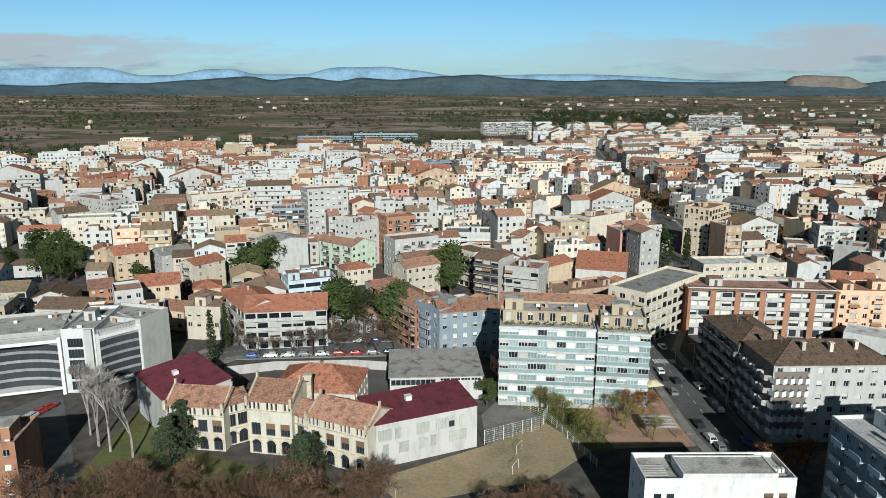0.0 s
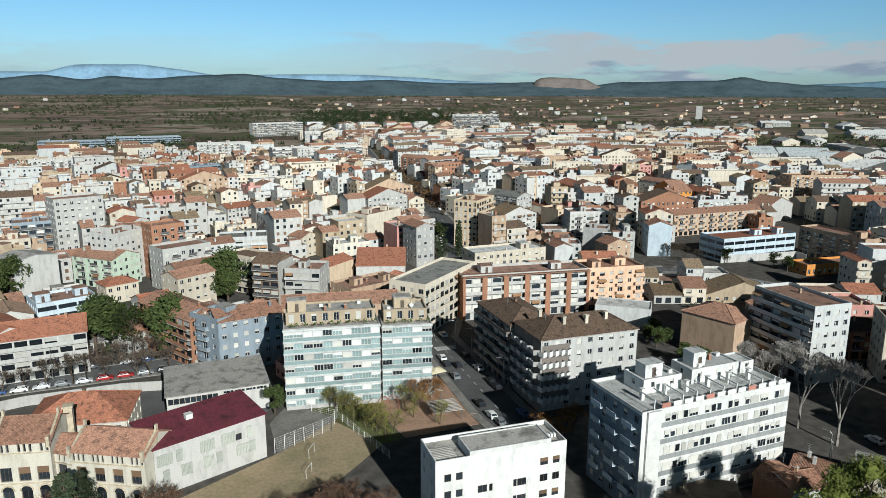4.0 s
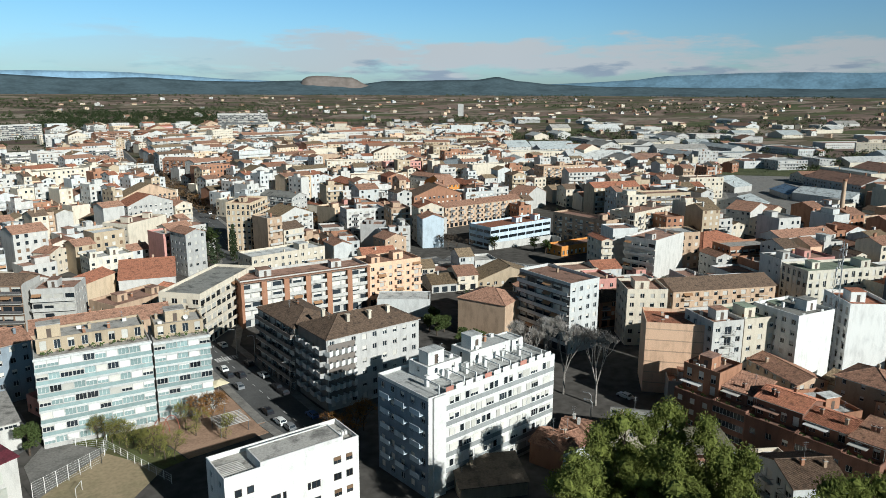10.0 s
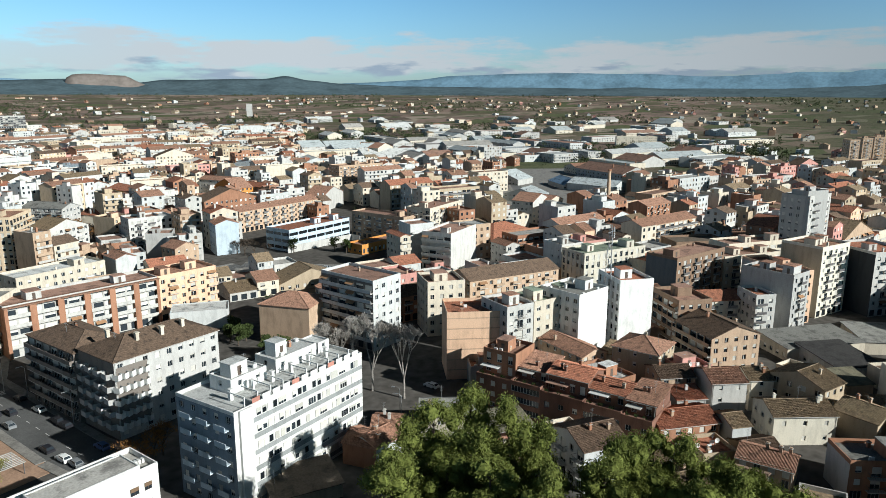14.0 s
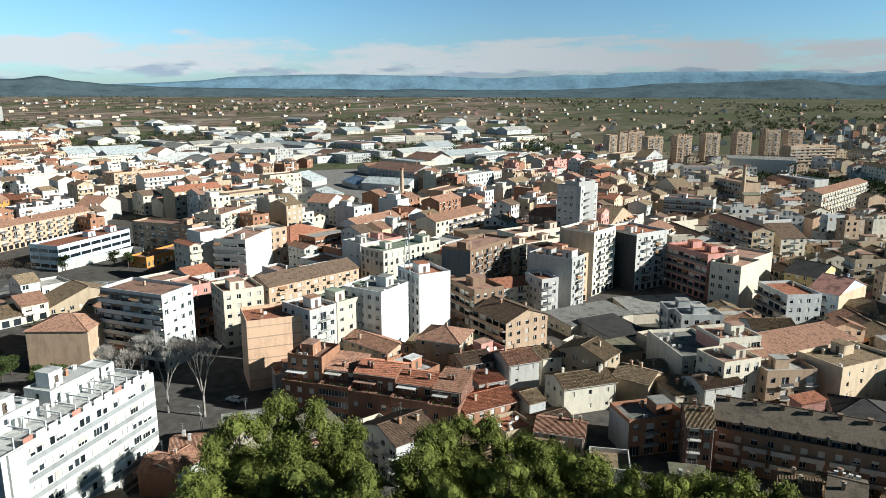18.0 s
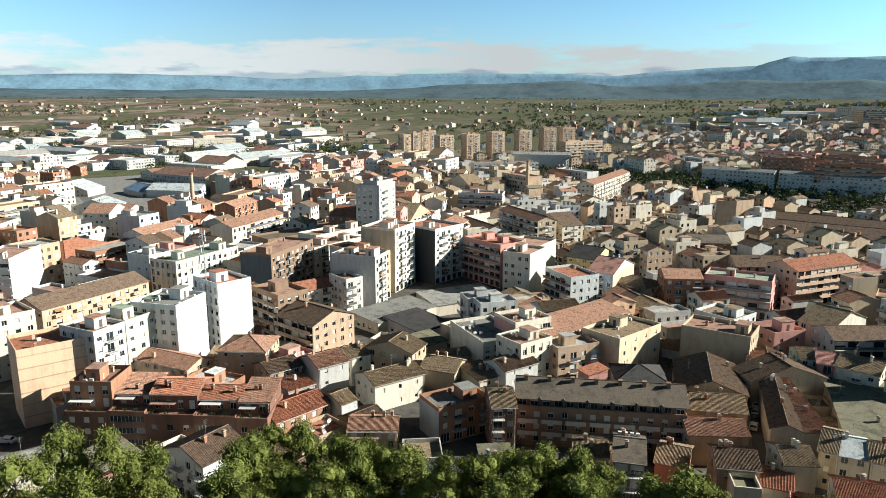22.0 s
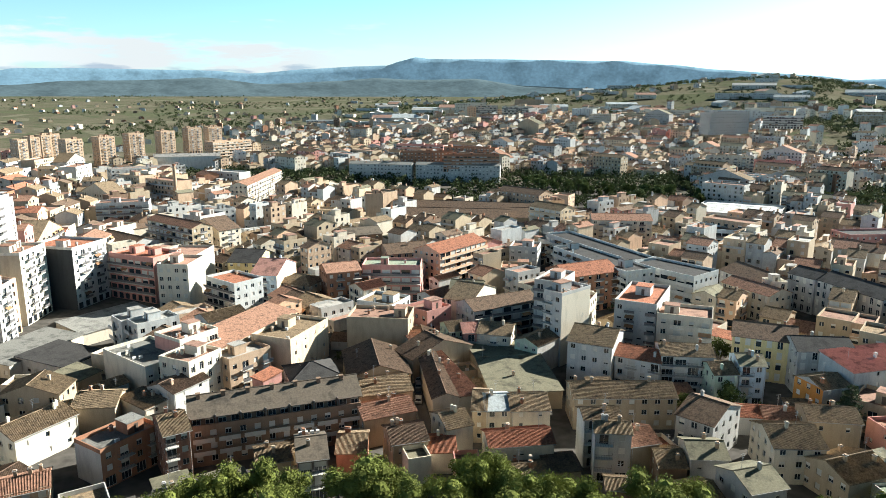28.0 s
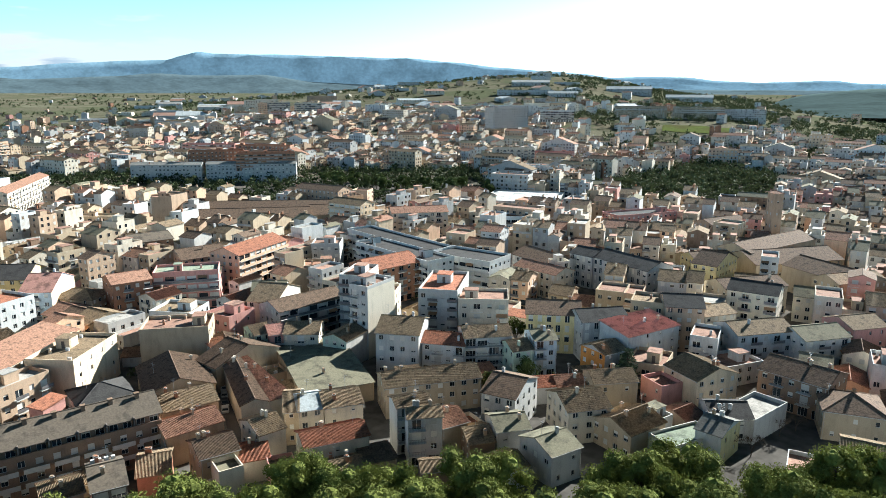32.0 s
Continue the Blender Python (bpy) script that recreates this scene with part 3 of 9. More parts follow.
def rooftop(sub, w, d, h, roof, rise, wall, rck, rng, near):
    if roof == "fl":
        n = 1 if w < 16 else (2 if w < 40 else 3)
        for i in range(n):
            if rng.random() < 0.3:
                continue
            bw, bd, bh = rng.uniform(2.6, 4.5), rng.uniform(3, min(5, d * 0.5)), rng.uniform(2.2, 2.9)
            x = (i + rng.uniform(0.25, 0.75)) * w / n - bw / 2
            x = min(max(0.4, x), w - bw - 0.4)
            y = rng.uniform(0.35, 0.6) * (d - bd)
            mb = MB()
            mb.box(x, y, h, x + bw, y + bd, h + bh, 0)
            mb.box(x - 0.15, y - 0.15, h + bh, x + bw + 0.15, y + bd + 0.15, h + bh + 0.15, 1)
            mb.box(x + bw * 0.4, y - 0.03, h + 0.05, x + bw * 0.4 + 0.9, y, h + 2.0, 2)
            part("stair_house", mb, [wall_mat(wall), roof_mat(rck), M_DARKFRAME], sub)
    cn = rng.randint(1, 3) if near else rng.randint(0, 1)
    for i in range(cn):
        x, y = rng.uniform(0.8, w - 1.6), rng.uniform(0.15, 0.85) * d
        if roof == "ga":
            z = h + rise * (1 - abs(y + 0.3 - d / 2) / (d / 2))
        elif roof == "gd":
            z = h + rise * (1 - abs(x + 0.3 - w / 2) / (w / 2))
        elif roof == "sh":
            z = h + rise * y / d
        elif roof == "hi":
            x, y = w / 2, d / 2
            z = h + rise * 0.8
        else:
            z = h
        mb = MB()
        mb.box(x, y, z - 0.5, x + 0.6, y + 0.6, z + 1.1, 0)
        mb.box(x - 0.1, y - 0.1, z + 1.1, x + 0.7, y + 0.7, z + 1.2, 1)
        mb.box(x + 0.05, y + 0.05, z + 1.2, x + 0.55, y + 0.55, z + 1.4, 0)
        part("chimney", mb, [wall_mat(rng.choice((wall, "brick", "tan", wall))), M_CONC], sub)
    if near and rng.random() < 0.8:
        x, y = rng.uniform(1, w - 1), d / 2
        z = h + (rise * (1 if roof == "ga" else 0.3) if roof != "fl" else 0)
        mb = MB()
        mb.tube((x, y, z - 0.3), (x, y, z + 3.2), 0.03, 0.03, n=5)
        for k in range(4):
            mb.box(x - 0.5 + 0.08 * k, y - 0.015, z + 3.0 - 0.35 * k, x + 0.5 - 0.08 * k, y + 0.015, z + 3.03 - 0.35 * k)
        part("aerial", mb, M_METAL, sub)
    if near and roof == "fl":
        for i in range(rng.randint(1, 4)):
            x, y = rng.uniform(0.6, w - 1.6), rng.uniform(0.6, d - 1.4)
            mb = MB()
            mb.box(x, y, h - 0.02, x + 0.9, y + 0.4, h + 0.75)
            mb.box(x + 0.1, y - 0.02, h + 0.1, x + 0.6, y, h + 0.6)
            part("air_conditioner", mb, M_WHITE, sub)
        if rng.random() < 0.4:
            x, y = rng.uniform(1, w - 2), rng.uniform(1, d - 2)
            mb = MB()
            mb.tube((x, y, h), (x, y, h + 0.8), 0.05, 0.05)
            for k in range(8):
                a0, a1 = k * math.pi / 4, (k + 1) * math.pi / 4
                mb.face([(x, y - 0.1, h + 1.1), (x + 0.6 * math.cos(a0), y - 0.35, h + 1.1 + 0.6 * math.sin(a0)), (x + 0.6 * math.cos(a1), y - 0.35, h + 1.1 + 0.6 * math.sin(a1))])
            part("satellite_dish", mb, M_WHITE, sub)


WORDS = dict(bright="bright white", white="white plastered", cream="cream plastered", ivory="ivory plastered", peach="pale orange brick", umber="dark umber", slateblue="slate-blue", charcoal="charcoal", midgrey="mid-grey", ochre="ochre plastered", brick="red brick", tan="tan brick", pink="pink plastered", grey="grey rendered",
             green="pale green plastered", blue="blue-grey clad", brown="brown brick", darkbrick="dark brown brick", orange="orange painted", slate="dark slate-grey",
             palegrey="pale grey rendered", red="red painted", paleblue="pale blue-white rendered", stone="bare stone", yellow="yellow plastered")
ROOFWORDS = dict(fl="a flat parapet roof", ga="a pitched tiled roof", gd="a gabled tiled roof", hi="a hipped tiled roof", sh="a single-slope roof")


def house(x, y, yaw, w, d, h, wall="white", roof="fl", f="w", r="w", l="w", rc=None, z=None, name=None, label=None, group="", **kw):
    """A whole building as one thing: front-left corner, front direction, width, depth and height in metres."""
    a = radians(yaw)
    ux, uy = math.cos(a), math.sin(a)
    cx, cy = x + ux * w / 2 - uy * d / 2, y + uy * w / 2 + ux * d / 2
    rr = math.hypot(cx, cy)
    z = ground_z(cx, cy) if z is None else z
    fl = max(1, round(h / 3.05))
    nm = name or ("apartment_building" if fl >= 4 else ("warehouse" if w * d > 500 and fl < 4 else "house"))
    rw = ROOFWORDS[roof]
    if rc in ("grey", "dark", "white", "magenta", "tin", "green"):
        rw = rw.replace("tiled ", "").replace("a ", "a %s " % dict(tin="metal", dark="dark").get(rc, rc), 1)
    e = thing(nm, x, y, z, yaw, label or "%s %s, %d storeys, %s" % (WORDS[wall], nm.replace("_", " "), fl, rw[2:]), nm.replace("_", " "), group)
    kw.setdefault("near", rr < NEAR)
    # walls turned away from the lookout hill stay blind
    for key, nx, ny, mx, my in (("f", uy, -ux, x + ux * w / 2, y + uy * w / 2), ("r", ux, uy, x + ux * w - uy * d / 2, y + uy * w + ux * d / 2), ("l", -ux, -uy, x - uy * d / 2, y + ux * d / 2)):
        if nx * mx + ny * my > 0:
            if key == "f":
                f = "n"
            elif key == "r":
                r = "n"
            else:
                l = "n"
    block(e, w, d, h, wall, roof, f, r, l, rc=rc, seed=len(FOOT) + 1, **kw)
    FOOT.append((cx, cy, w / 2, d / 2, yaw))
    return e


# ---------------------------------------------------------------- the town

def sheet(name, pts, z, mat, label, category, kind="structure"):
    """A thin slab of paving, earth or asphalt over the ground."""
    mb = MB()
    n = len(pts)
    mb.face([(x, y, z) for x, y in pts])
    for i in range(n):
        (x0, y0), (x1, y1) = pts[i], pts[(i + 1) % n]
        mb.face([(x0, y0, -0.2), (x1, y1, -0.2), (x1, y1, z), (x0, y0, z)])
    ob = put(name, mb.mesh(name, [mat]))
    return tagged(ob, label, category, kind=kind)


STREETS = []       # centre lines with half widths, kept free of houses


def road(pts, half, walk_w=2.2, z=0.05, lines=True, name="road"):
    """A carriageway with raised pavements on both sides and a dashed middle line."""
    STREETS.append((pts, half + walk_w))
    mb, pv, ln = MB(), MB(), MB()
    for (x0, y0), (x1, y1) in zip(pts, pts[1:]):
        z += 0.005
        d = Vector((x1 - x0, y1 - y0)).normalized()
        nx, ny = -d.y, d.x
        mb.face([(x0 - nx * half, y0 - ny * half, z), (x1 - nx * half, y1 - ny * half, z), (x1 + nx * half, y1 + ny * half, z), (x0 + nx * half, y0 + ny * half, z)][::-1])
        for s in (-1, 1):
            a, b = half * s, (half + walk_w) * s
            q = [(x0 + nx * a, y0 + ny * a), (x1 + nx * a, y1 + ny * a), (x1 + nx * b, y1 + ny * b), (x0 + nx * b, y0 + ny * b)]
            if s < 0:
                q = q[::-1]
            pv.face([(x, y, z + 0.14) for x, y in q])
            for i in range(4):
                (ax, ay), (bx, by) = q[i], q[(i + 1) % 4]
                pv.face([(ax, ay, -0.1), (bx, by, -0.1), (bx, by, z + 0.14), (ax, ay, z + 0.14)])
        if lines:
            L = math.hypot(x1 - x0, y1 - y0)
            k = 1.0
            while k + 2 < L:
                ax, ay, bx, by = x0 + d.x * k, y0 + d.y * k, x0 + d.x * (k + 2), y0 + d.y * (k + 2)
                ln.face([(ax - nx * 0.07, ay - ny * 0.07, z + 0.006), (bx - nx * 0.07, by - ny * 0.07, z + 0.006), (bx + nx * 0.07, by + ny * 0.07, z + 0.006), (ax + nx * 0.07, ay + ny * 0.07, z + 0.006)][::-1])
                k += 5.0
    ob = put(name, mb.mesh(name, [M_ASPHALT]))
    tagged(ob, "grey asphalt road running between the buildings", "road", kind="structure")
    tagged(put("pavement", pv.mesh("pavement", [M_PAVE])), "raised pale pavement along the road", "pavement", kind="structure")
    if ln.f:
        tagged(put("road_marking", ln.mesh("road_marking", [M_LINE])), "dashed white line on the asphalt", "road marking", kind="structure")


FREE = []          # open areas kept free of houses


def ground():
    mb = MB()
    rs = [0, 15, 27, 40, 52, 64, 76, 88, 100, 111, 122, 150, 180, 260, 360, 480, 600, 680, 740, 800, 860, 920, 980, 1040, 1100, 1160, 1220, 1300, 1500, 1800, 2100, 2400, 2700, 3000, 3300, 3600, 4000, 4400, 4900]
    n = 180
    pts = []
    for r in rs:
        row = []
        for i in range(n):
            a = 2 * math.pi * i / n
            x, y = r * math.sin(a), r * math.cos(a)
            row.append((x, y, ground_z(x, y)))
        pts.append(row)
    for j in range(len(rs) - 1):
        for i in range(n):
            k = (i + 1) % n
            if j == 0:
                mb.face([pts[0][0], pts[1][k], pts[1][i]])
            else:
                mb.face([pts[j][i], pts[j][k], pts[j + 1][k], pts[j + 1][i]])
    m = bpy.data.materials.new("ground")
    m.use_nodes = True
    nt, nl = m.node_tree.nodes, m.node_tree.links
    b = nt["Principled BSDF"]
    b.inputs["Roughness"].default_value = 0.95
    b.inputs["Specular IOR Level"].default_value = 0.0
    co = nt.new("ShaderNodeTexCoord")
    mp = nt.new("ShaderNodeMapping")
    mp.inputs["Rotation"].default_value = (0, 0, 0.5)
    mp.inputs["Scale"].default_value = (0.006, 0.011, 0.01)
    nl.new(co.outputs["Object"], mp.inputs[0])
    vo = nt.new("ShaderNodeTexVoronoi")
    vo.inputs["Scale"].default_value = 1.0
    nl.new(mp.outputs[0], vo.inputs["Vector"])
    hs = nt.new("ShaderNodeSeparateColor")
    nl.new(vo.outputs["Color"], hs.inputs[0])
    ra = nt.new("ShaderNodeValToRGB")
    ra.color_ramp.interpolation = "CONSTANT"
    el = ra.color_ramp.elements
    el[0].color = (0.205, 0.15, 0.125, 1)
    el[1].position, el[1].color = 0.2, (0.115, 0.10, 0.07, 1)
    for p, c in ((0.34, (0.27, 0.215, 0.17)), (0.46, (0.115, 0.125, 0.07)), (0.56, (0.19, 0.145, 0.12)), (0.7, (0.16, 0.135, 0.10)), (0.8, (0.30, 0.25, 0.20)), (0.88, (0.13, 0.10, 0.085))):
        q = el.new(p)
        q.color = (*(v * 0.86 for v in c), 1)
    nl.new(hs.outputs[0], ra.inputs[0])
    no = nt.new("ShaderNodeTexNoise")
    no.inputs["Scale"].default_value, no.inputs["Detail"].default_value = 0.02, 8
    nl.new(co.outputs["Object"], no.inputs["Vector"])
    rows = nt.new("ShaderNodeTexNoise")
    rows.inputs["Scale"].default_value, rows.inputs["Detail"].default_value = 0.35, 6
    nl.new(co.outputs["Object"], rows.inputs["Vector"])
    mx = nt.new("ShaderNodeMix")
    mx.data_type = "RGBA"
    mx.inputs["B"].default_value = (0.075, 0.085, 0.05, 1)
    th = nt.new("ShaderNodeMapRange")
    th.inputs["From Min"].default_value, th.inputs["From Max"].default_value = 0.54, 0.60
    nl.new(no.outputs["Fac"], th.inputs["Value"])
    nl.new(th.outputs[0], mx.inputs["Factor"])
    nl.new(ra.outputs[0], mx.inputs["A"])
    # paved town inside, fields outside
    ln = nt.new("ShaderNodeVectorMath")
    ln.operation = "LENGTH"
    nl.new(co.outputs["Object"], ln.inputs[0])
    tw = nt.new("ShaderNodeMapRange")
    tw.inputs["From Min"].default_value, tw.inputs["From Max"].default_value = 560, 760
    nl.new(ln.outputs["Value"], tw.inputs["Value"])
    town = nt.new("ShaderNodeMix")
    town.data_type = "RGBA"
    town.inputs["A"].default_value = (0.095, 0.088, 0.08, 1)
    nl.new(tw.outputs[0], town.inputs["Factor"])
    nl.new(mx.outputs["Result"], town.inputs["B"])
    # scrub in the southern valley
    sx = nt.new("ShaderNodeSeparateXYZ")
    nl.new(co.outputs["Object"], sx.inputs[0])
    ma = nt.new("ShaderNodeMath")
    ma.operation = "MULTIPLY_ADD"
    ma.inputs[1].default_value = -0.25
    nl.new(sx.outputs["X"], ma.inputs[0])
    nl.new(sx.outputs["Y"], ma.inputs[2])
    vm = nt.new("ShaderNodeMapRange")
    vm.inputs["From Min"].default_value, vm.inputs["From Max"].default_value = 150, -300
    vm.inputs["To Max"].default_value = 0.7
    nl.new(ma.outputs[0], vm.inputs["Value"])
    vf = nt.new("ShaderNodeMath")
    vf.operation = "MULTIPLY"
    nl.new(vm.outputs[0], vf.inputs[0])
    nl.new(tw.outputs[0], vf.inputs[1])
    vs = nt.new("ShaderNodeMix")
    vs.data_type = "RGBA"
    vs.inputs["B"].default_value = (0.085, 0.092, 0.058, 1)
    nl.new(vf.outputs[0], vs.inputs["Factor"])
    nl.new(town.outputs["Result"], vs.inputs["A"])
    hv = nt.new("ShaderNodeHueSaturation")
    gm = nt.new("ShaderNodeMapRange")
    gm.inputs["From Min"].default_value, gm.inputs["From Max"].default_value = 0.3, 0.7
    gm.inputs["To Min"].default_value, gm.inputs["To Max"].default_value = 0.7, 1.3
    nl.new(rows.outputs["Fac"], gm.inputs["Value"])
    nl.new(gm.outputs[0], hv.inputs["Value"])
    nl.new(vs.outputs["Result"], hv.inputs["Color"])
    nl.new(hv.outputs[0], b.inputs["Base Color"])
    ob = put("ground", mb.mesh("ground", [m]))
    tagged(ob, "open ground with paved town lots and far brown fields", "ground", kind="structure")


ground()
road([(65.1, 132.1), (63.8, 146.9), (64.6, 201.8), (79.5, 233.8), (111.6, 307.4), (131.8, 386.4), (162.3, 580.1), (179.6, 768.6), (214.7, 991.4)], 5.5)
road([(-74.7, 185.9), (-63.2, 200.4), (-22.8, 203.1), (16.0, 204.9)], 5.0)
road([(150.3, 256.8), (190.8, 254.5), (212.8, 217.2), (210.1, 199.1)], 4.5)
road([(135.7, -57.3), (166.2, -67.1), (203.3, -82.1)], 2.6, 0.7, lines=False)
road([(184.3, -68.6), (224.8, -85.1)], 2.6, 0.7, lines=False)
road([(467.4, -69.2), (616.3, -137.2), (673.5, -173.6)], 4.0, lines=False)
road([(610.3, 376.9), (477.1, 281.2), (353.3, 207.3)], 4.0, lines=False)
FREE += [
    [(-134.3, 150.6), (-77.9, 185.9), (-75.3, 201.4), (-30.8, 211.2), (17.4, 213.1), (15.8, 172.0), (54.7, 168.3), (65.3, 129.9), (62, 80), (-150, 60)],
    [(183.6, 249.1), (243.8, 324.8), (324.6, 296.9), (291.7, 233.9), (249.2, 202.6), (203.1, 207.3)],
    [(227.7, 37.3), (280.3, 39.7), (302.2, -5.5), (253.7, -5.6), (212.6, 8.8)],
    [(678.1, 10.3), (732.9, -63.2), (621.2, -323.3), (500.0, -471.5), (363.1, -371.4), (340.8, -306.6), (375.9, -250.2), (578.2, -80.8)],
    [(600.8, 387.5), (688.0, 289.8), (419.8, 174.6), (368.7, 232.6)],
    [(-245.2, 307.9), (-207.7, 342.8), (-168.7, 342.8), (-136.8, 274.6), (-211.1, 262.6)],
    [(144.9, 162.9), (173.9, 155.5), (174.6, 123.9), (131.1, 91.8), (114.3, 94.2), (99.1, 114.8)],
    [(126.5, 336.2), (199.0, 464.6), (208.0, 412.6), (183.5, 356.1), (143.4, 330.0)],
    [(60.0, 206.0), (150.0, 206.0), (180.0, 190.0), (178.0, 128.0), (95.0, 110.0), (60.0, 130.0)],
    [(361.3, -447.0), (388.4, -692.6), (261.0, -625.6), (207.3, -443.7), (253.5, -388.0)],
]
# the yards west of the street
sheet("school_yard", [(-30.9, 168.7), (-32.6, 194.3), (-13.5, 192.0), (12.3, 187.6), (14.1, 168.5), (9.4, 163.5)], 0.06, M_ASPHALT, "grey asphalt school yard behind the school", "yard")
sheet("sports_court", [(9.8, 157.2), (15.4, 166.8), (25.4, 155.0), (10.2, 141.9)], 0.07, M_PAVE, "worn grey concrete sports court", "court")
sheet("playing_field", [(-13.4, 128.2), (9.6, 141.9), (24.4, 154.1), (32.6, 139.3), (21.2, 128.0), (-7.8, 119.2)], 0.06, M_EARTH, "bare sandy playing field beside the school", "field")
sheet("garden_ground", [(16.8, 166.8), (32.6, 166.7), (37.8, 140.5), (32.6, 139.3)], 0.065, M_GRASS, "dry grass strip with young trees", "grass")
sheet("plaza", [(32.9, 168.4), (55.8, 171.9), (58.1, 141.7), (38.1, 140.5)], 0.08, M_SAND, "reddish gravel plaza in front of the flats", "plaza")
sheet("front_lawn", [(-73.9, 128.5), (-74.4, 162.3), (-58.6, 142.3), (-16.8, 124.1), (-18.3, 118.4), (-68.2, 113.4)], 0.05, M_GRASS, "dry grass in front of the school", "grass")
sheet("car_park", [(-110.9, 150.5), (-99.2, 172.6), (-73.3, 128.5), (-75.4, 108.6)], 0.06, M_ASPHALT, "asphalt car park beside the offices", "car park")


def fence(pts, h, post=2.5, mesh=True, label="tall white metal fence round the playing field"):
    x0, y0 = pts[0]
    e = thing("fence", x0, y0, 0, 0, label, "fence")
    for (ax, ay), (bx, by) in zip(pts, pts[1:]):
        L = math.hypot(bx - ax, by - ay)
        n = max(1, int(L / post))
        for i in range(n + 1):
            px, py = ax + (bx - ax) * i / n - x0, ay + (by - ay) * i / n - y0
            mb = MB()
            mb.box(px - 0.05, py - 0.05, 0, px + 0.05, py + 0.05, h)
            part("post", mb, M_WHITE, e)
        for k in range(1, int(h / 0.5) + 1):
            mb = MB()
            z = k * 0.5
            mb.tube((ax - x0, ay - y0, z), (bx - x0, by - y0, z), 0.025, 0.025, n=4)
            part("rail", mb, M_WHITE, e)
    return e


def low_wall(pts, h, t=0.25, mat=None, label="low rendered boundary wall", name="boundary_wall"):
    x0, y0 = pts[0]
    mb = MB()
    for (ax, ay), (bx, by) in zip(pts, pts[1:]):
        d = Vector((bx - ax, by - ay)).normalized() * t / 2
        q = [(ax - x0 + d.y, ay - y0 - d.x), (bx - x0 + d.y, by - y0 - d.x), (bx - x0 - d.y, by - y0 + d.x), (ax - x0 - d.y, ay - y0 + d.x)]
        mb.face([(x, y, h) for x, y in q])
        for i in range(4):
            (px, py), (qx, qy) = q[i], q[(i + 1) % 4]
            mb.face([(px, py, 0), (qx, qy, 0), (qx, qy, h), (px, py, h)])
    ob = put(name, mb.mesh(name, [mat or wall_mat("white")]))
    ob.location = (x0, y0, 0)
    return tagged(ob, label, "wall")


fence([(9.6, 142.4), (23.0, 149.3), (25.4, 155.0)], 3.5)
fence([(16.6, 164.5), (25.4, 155.0), (32.4, 132.7)], 2.0, label="white metal fence on a low wall beside the field")
fence([(-13.8, 132.5), (-8.8, 121.7)], 1.8, label="white metal fence beside the school")
low_wall([(-59.3, 181.8), (-46.3, 185.8), (-24.3, 186.9), (-11.5, 184.8)], 2.6, label="long white wall with green sprayed paint round the yard")
low_wall([(220.2, 256.7), (260.5, 253.6), (259.8, 246.9)], 3.5, label="white painted wall of the school yard")


def front(t_left, t_right):
    (x0, y0), (x1, y1) = t_left, t_right
    return x0, y0, math.degrees(math.atan2(y1 - y0, x1 - x0)), math.hypot(x1 - x0, y1 - y0)


def arch_ring(parent, x, z, rad, name="arch"):
    mb = MB()
    n = 8
    for i in range(n):
        a0, a1 = math.pi * i / n, math.pi * (i + 1) / n
        for r0, r1 in ((rad, rad + 0.28),):
            q = [(x + r0 * math.cos(a0), -0.12, z + r0 * math.sin(a0)), (x + r1 * math.cos(a0), -0.12, z + r1 * math.sin(a0)),
                 (x + r1 * math.cos(a1), -0.12, z + r1 * math.sin(a1)), (x + r0 * math.cos(a1), -0.12, z + r0 * math.sin(a1))]
            mb.face(q[::-1])
            mb.face([q[1], (q[1][0], 0, q[1][2]), (q[2][0], 0, q[2][2]), q[2]][::-1])
    part(name, mb, M_STONE, parent)


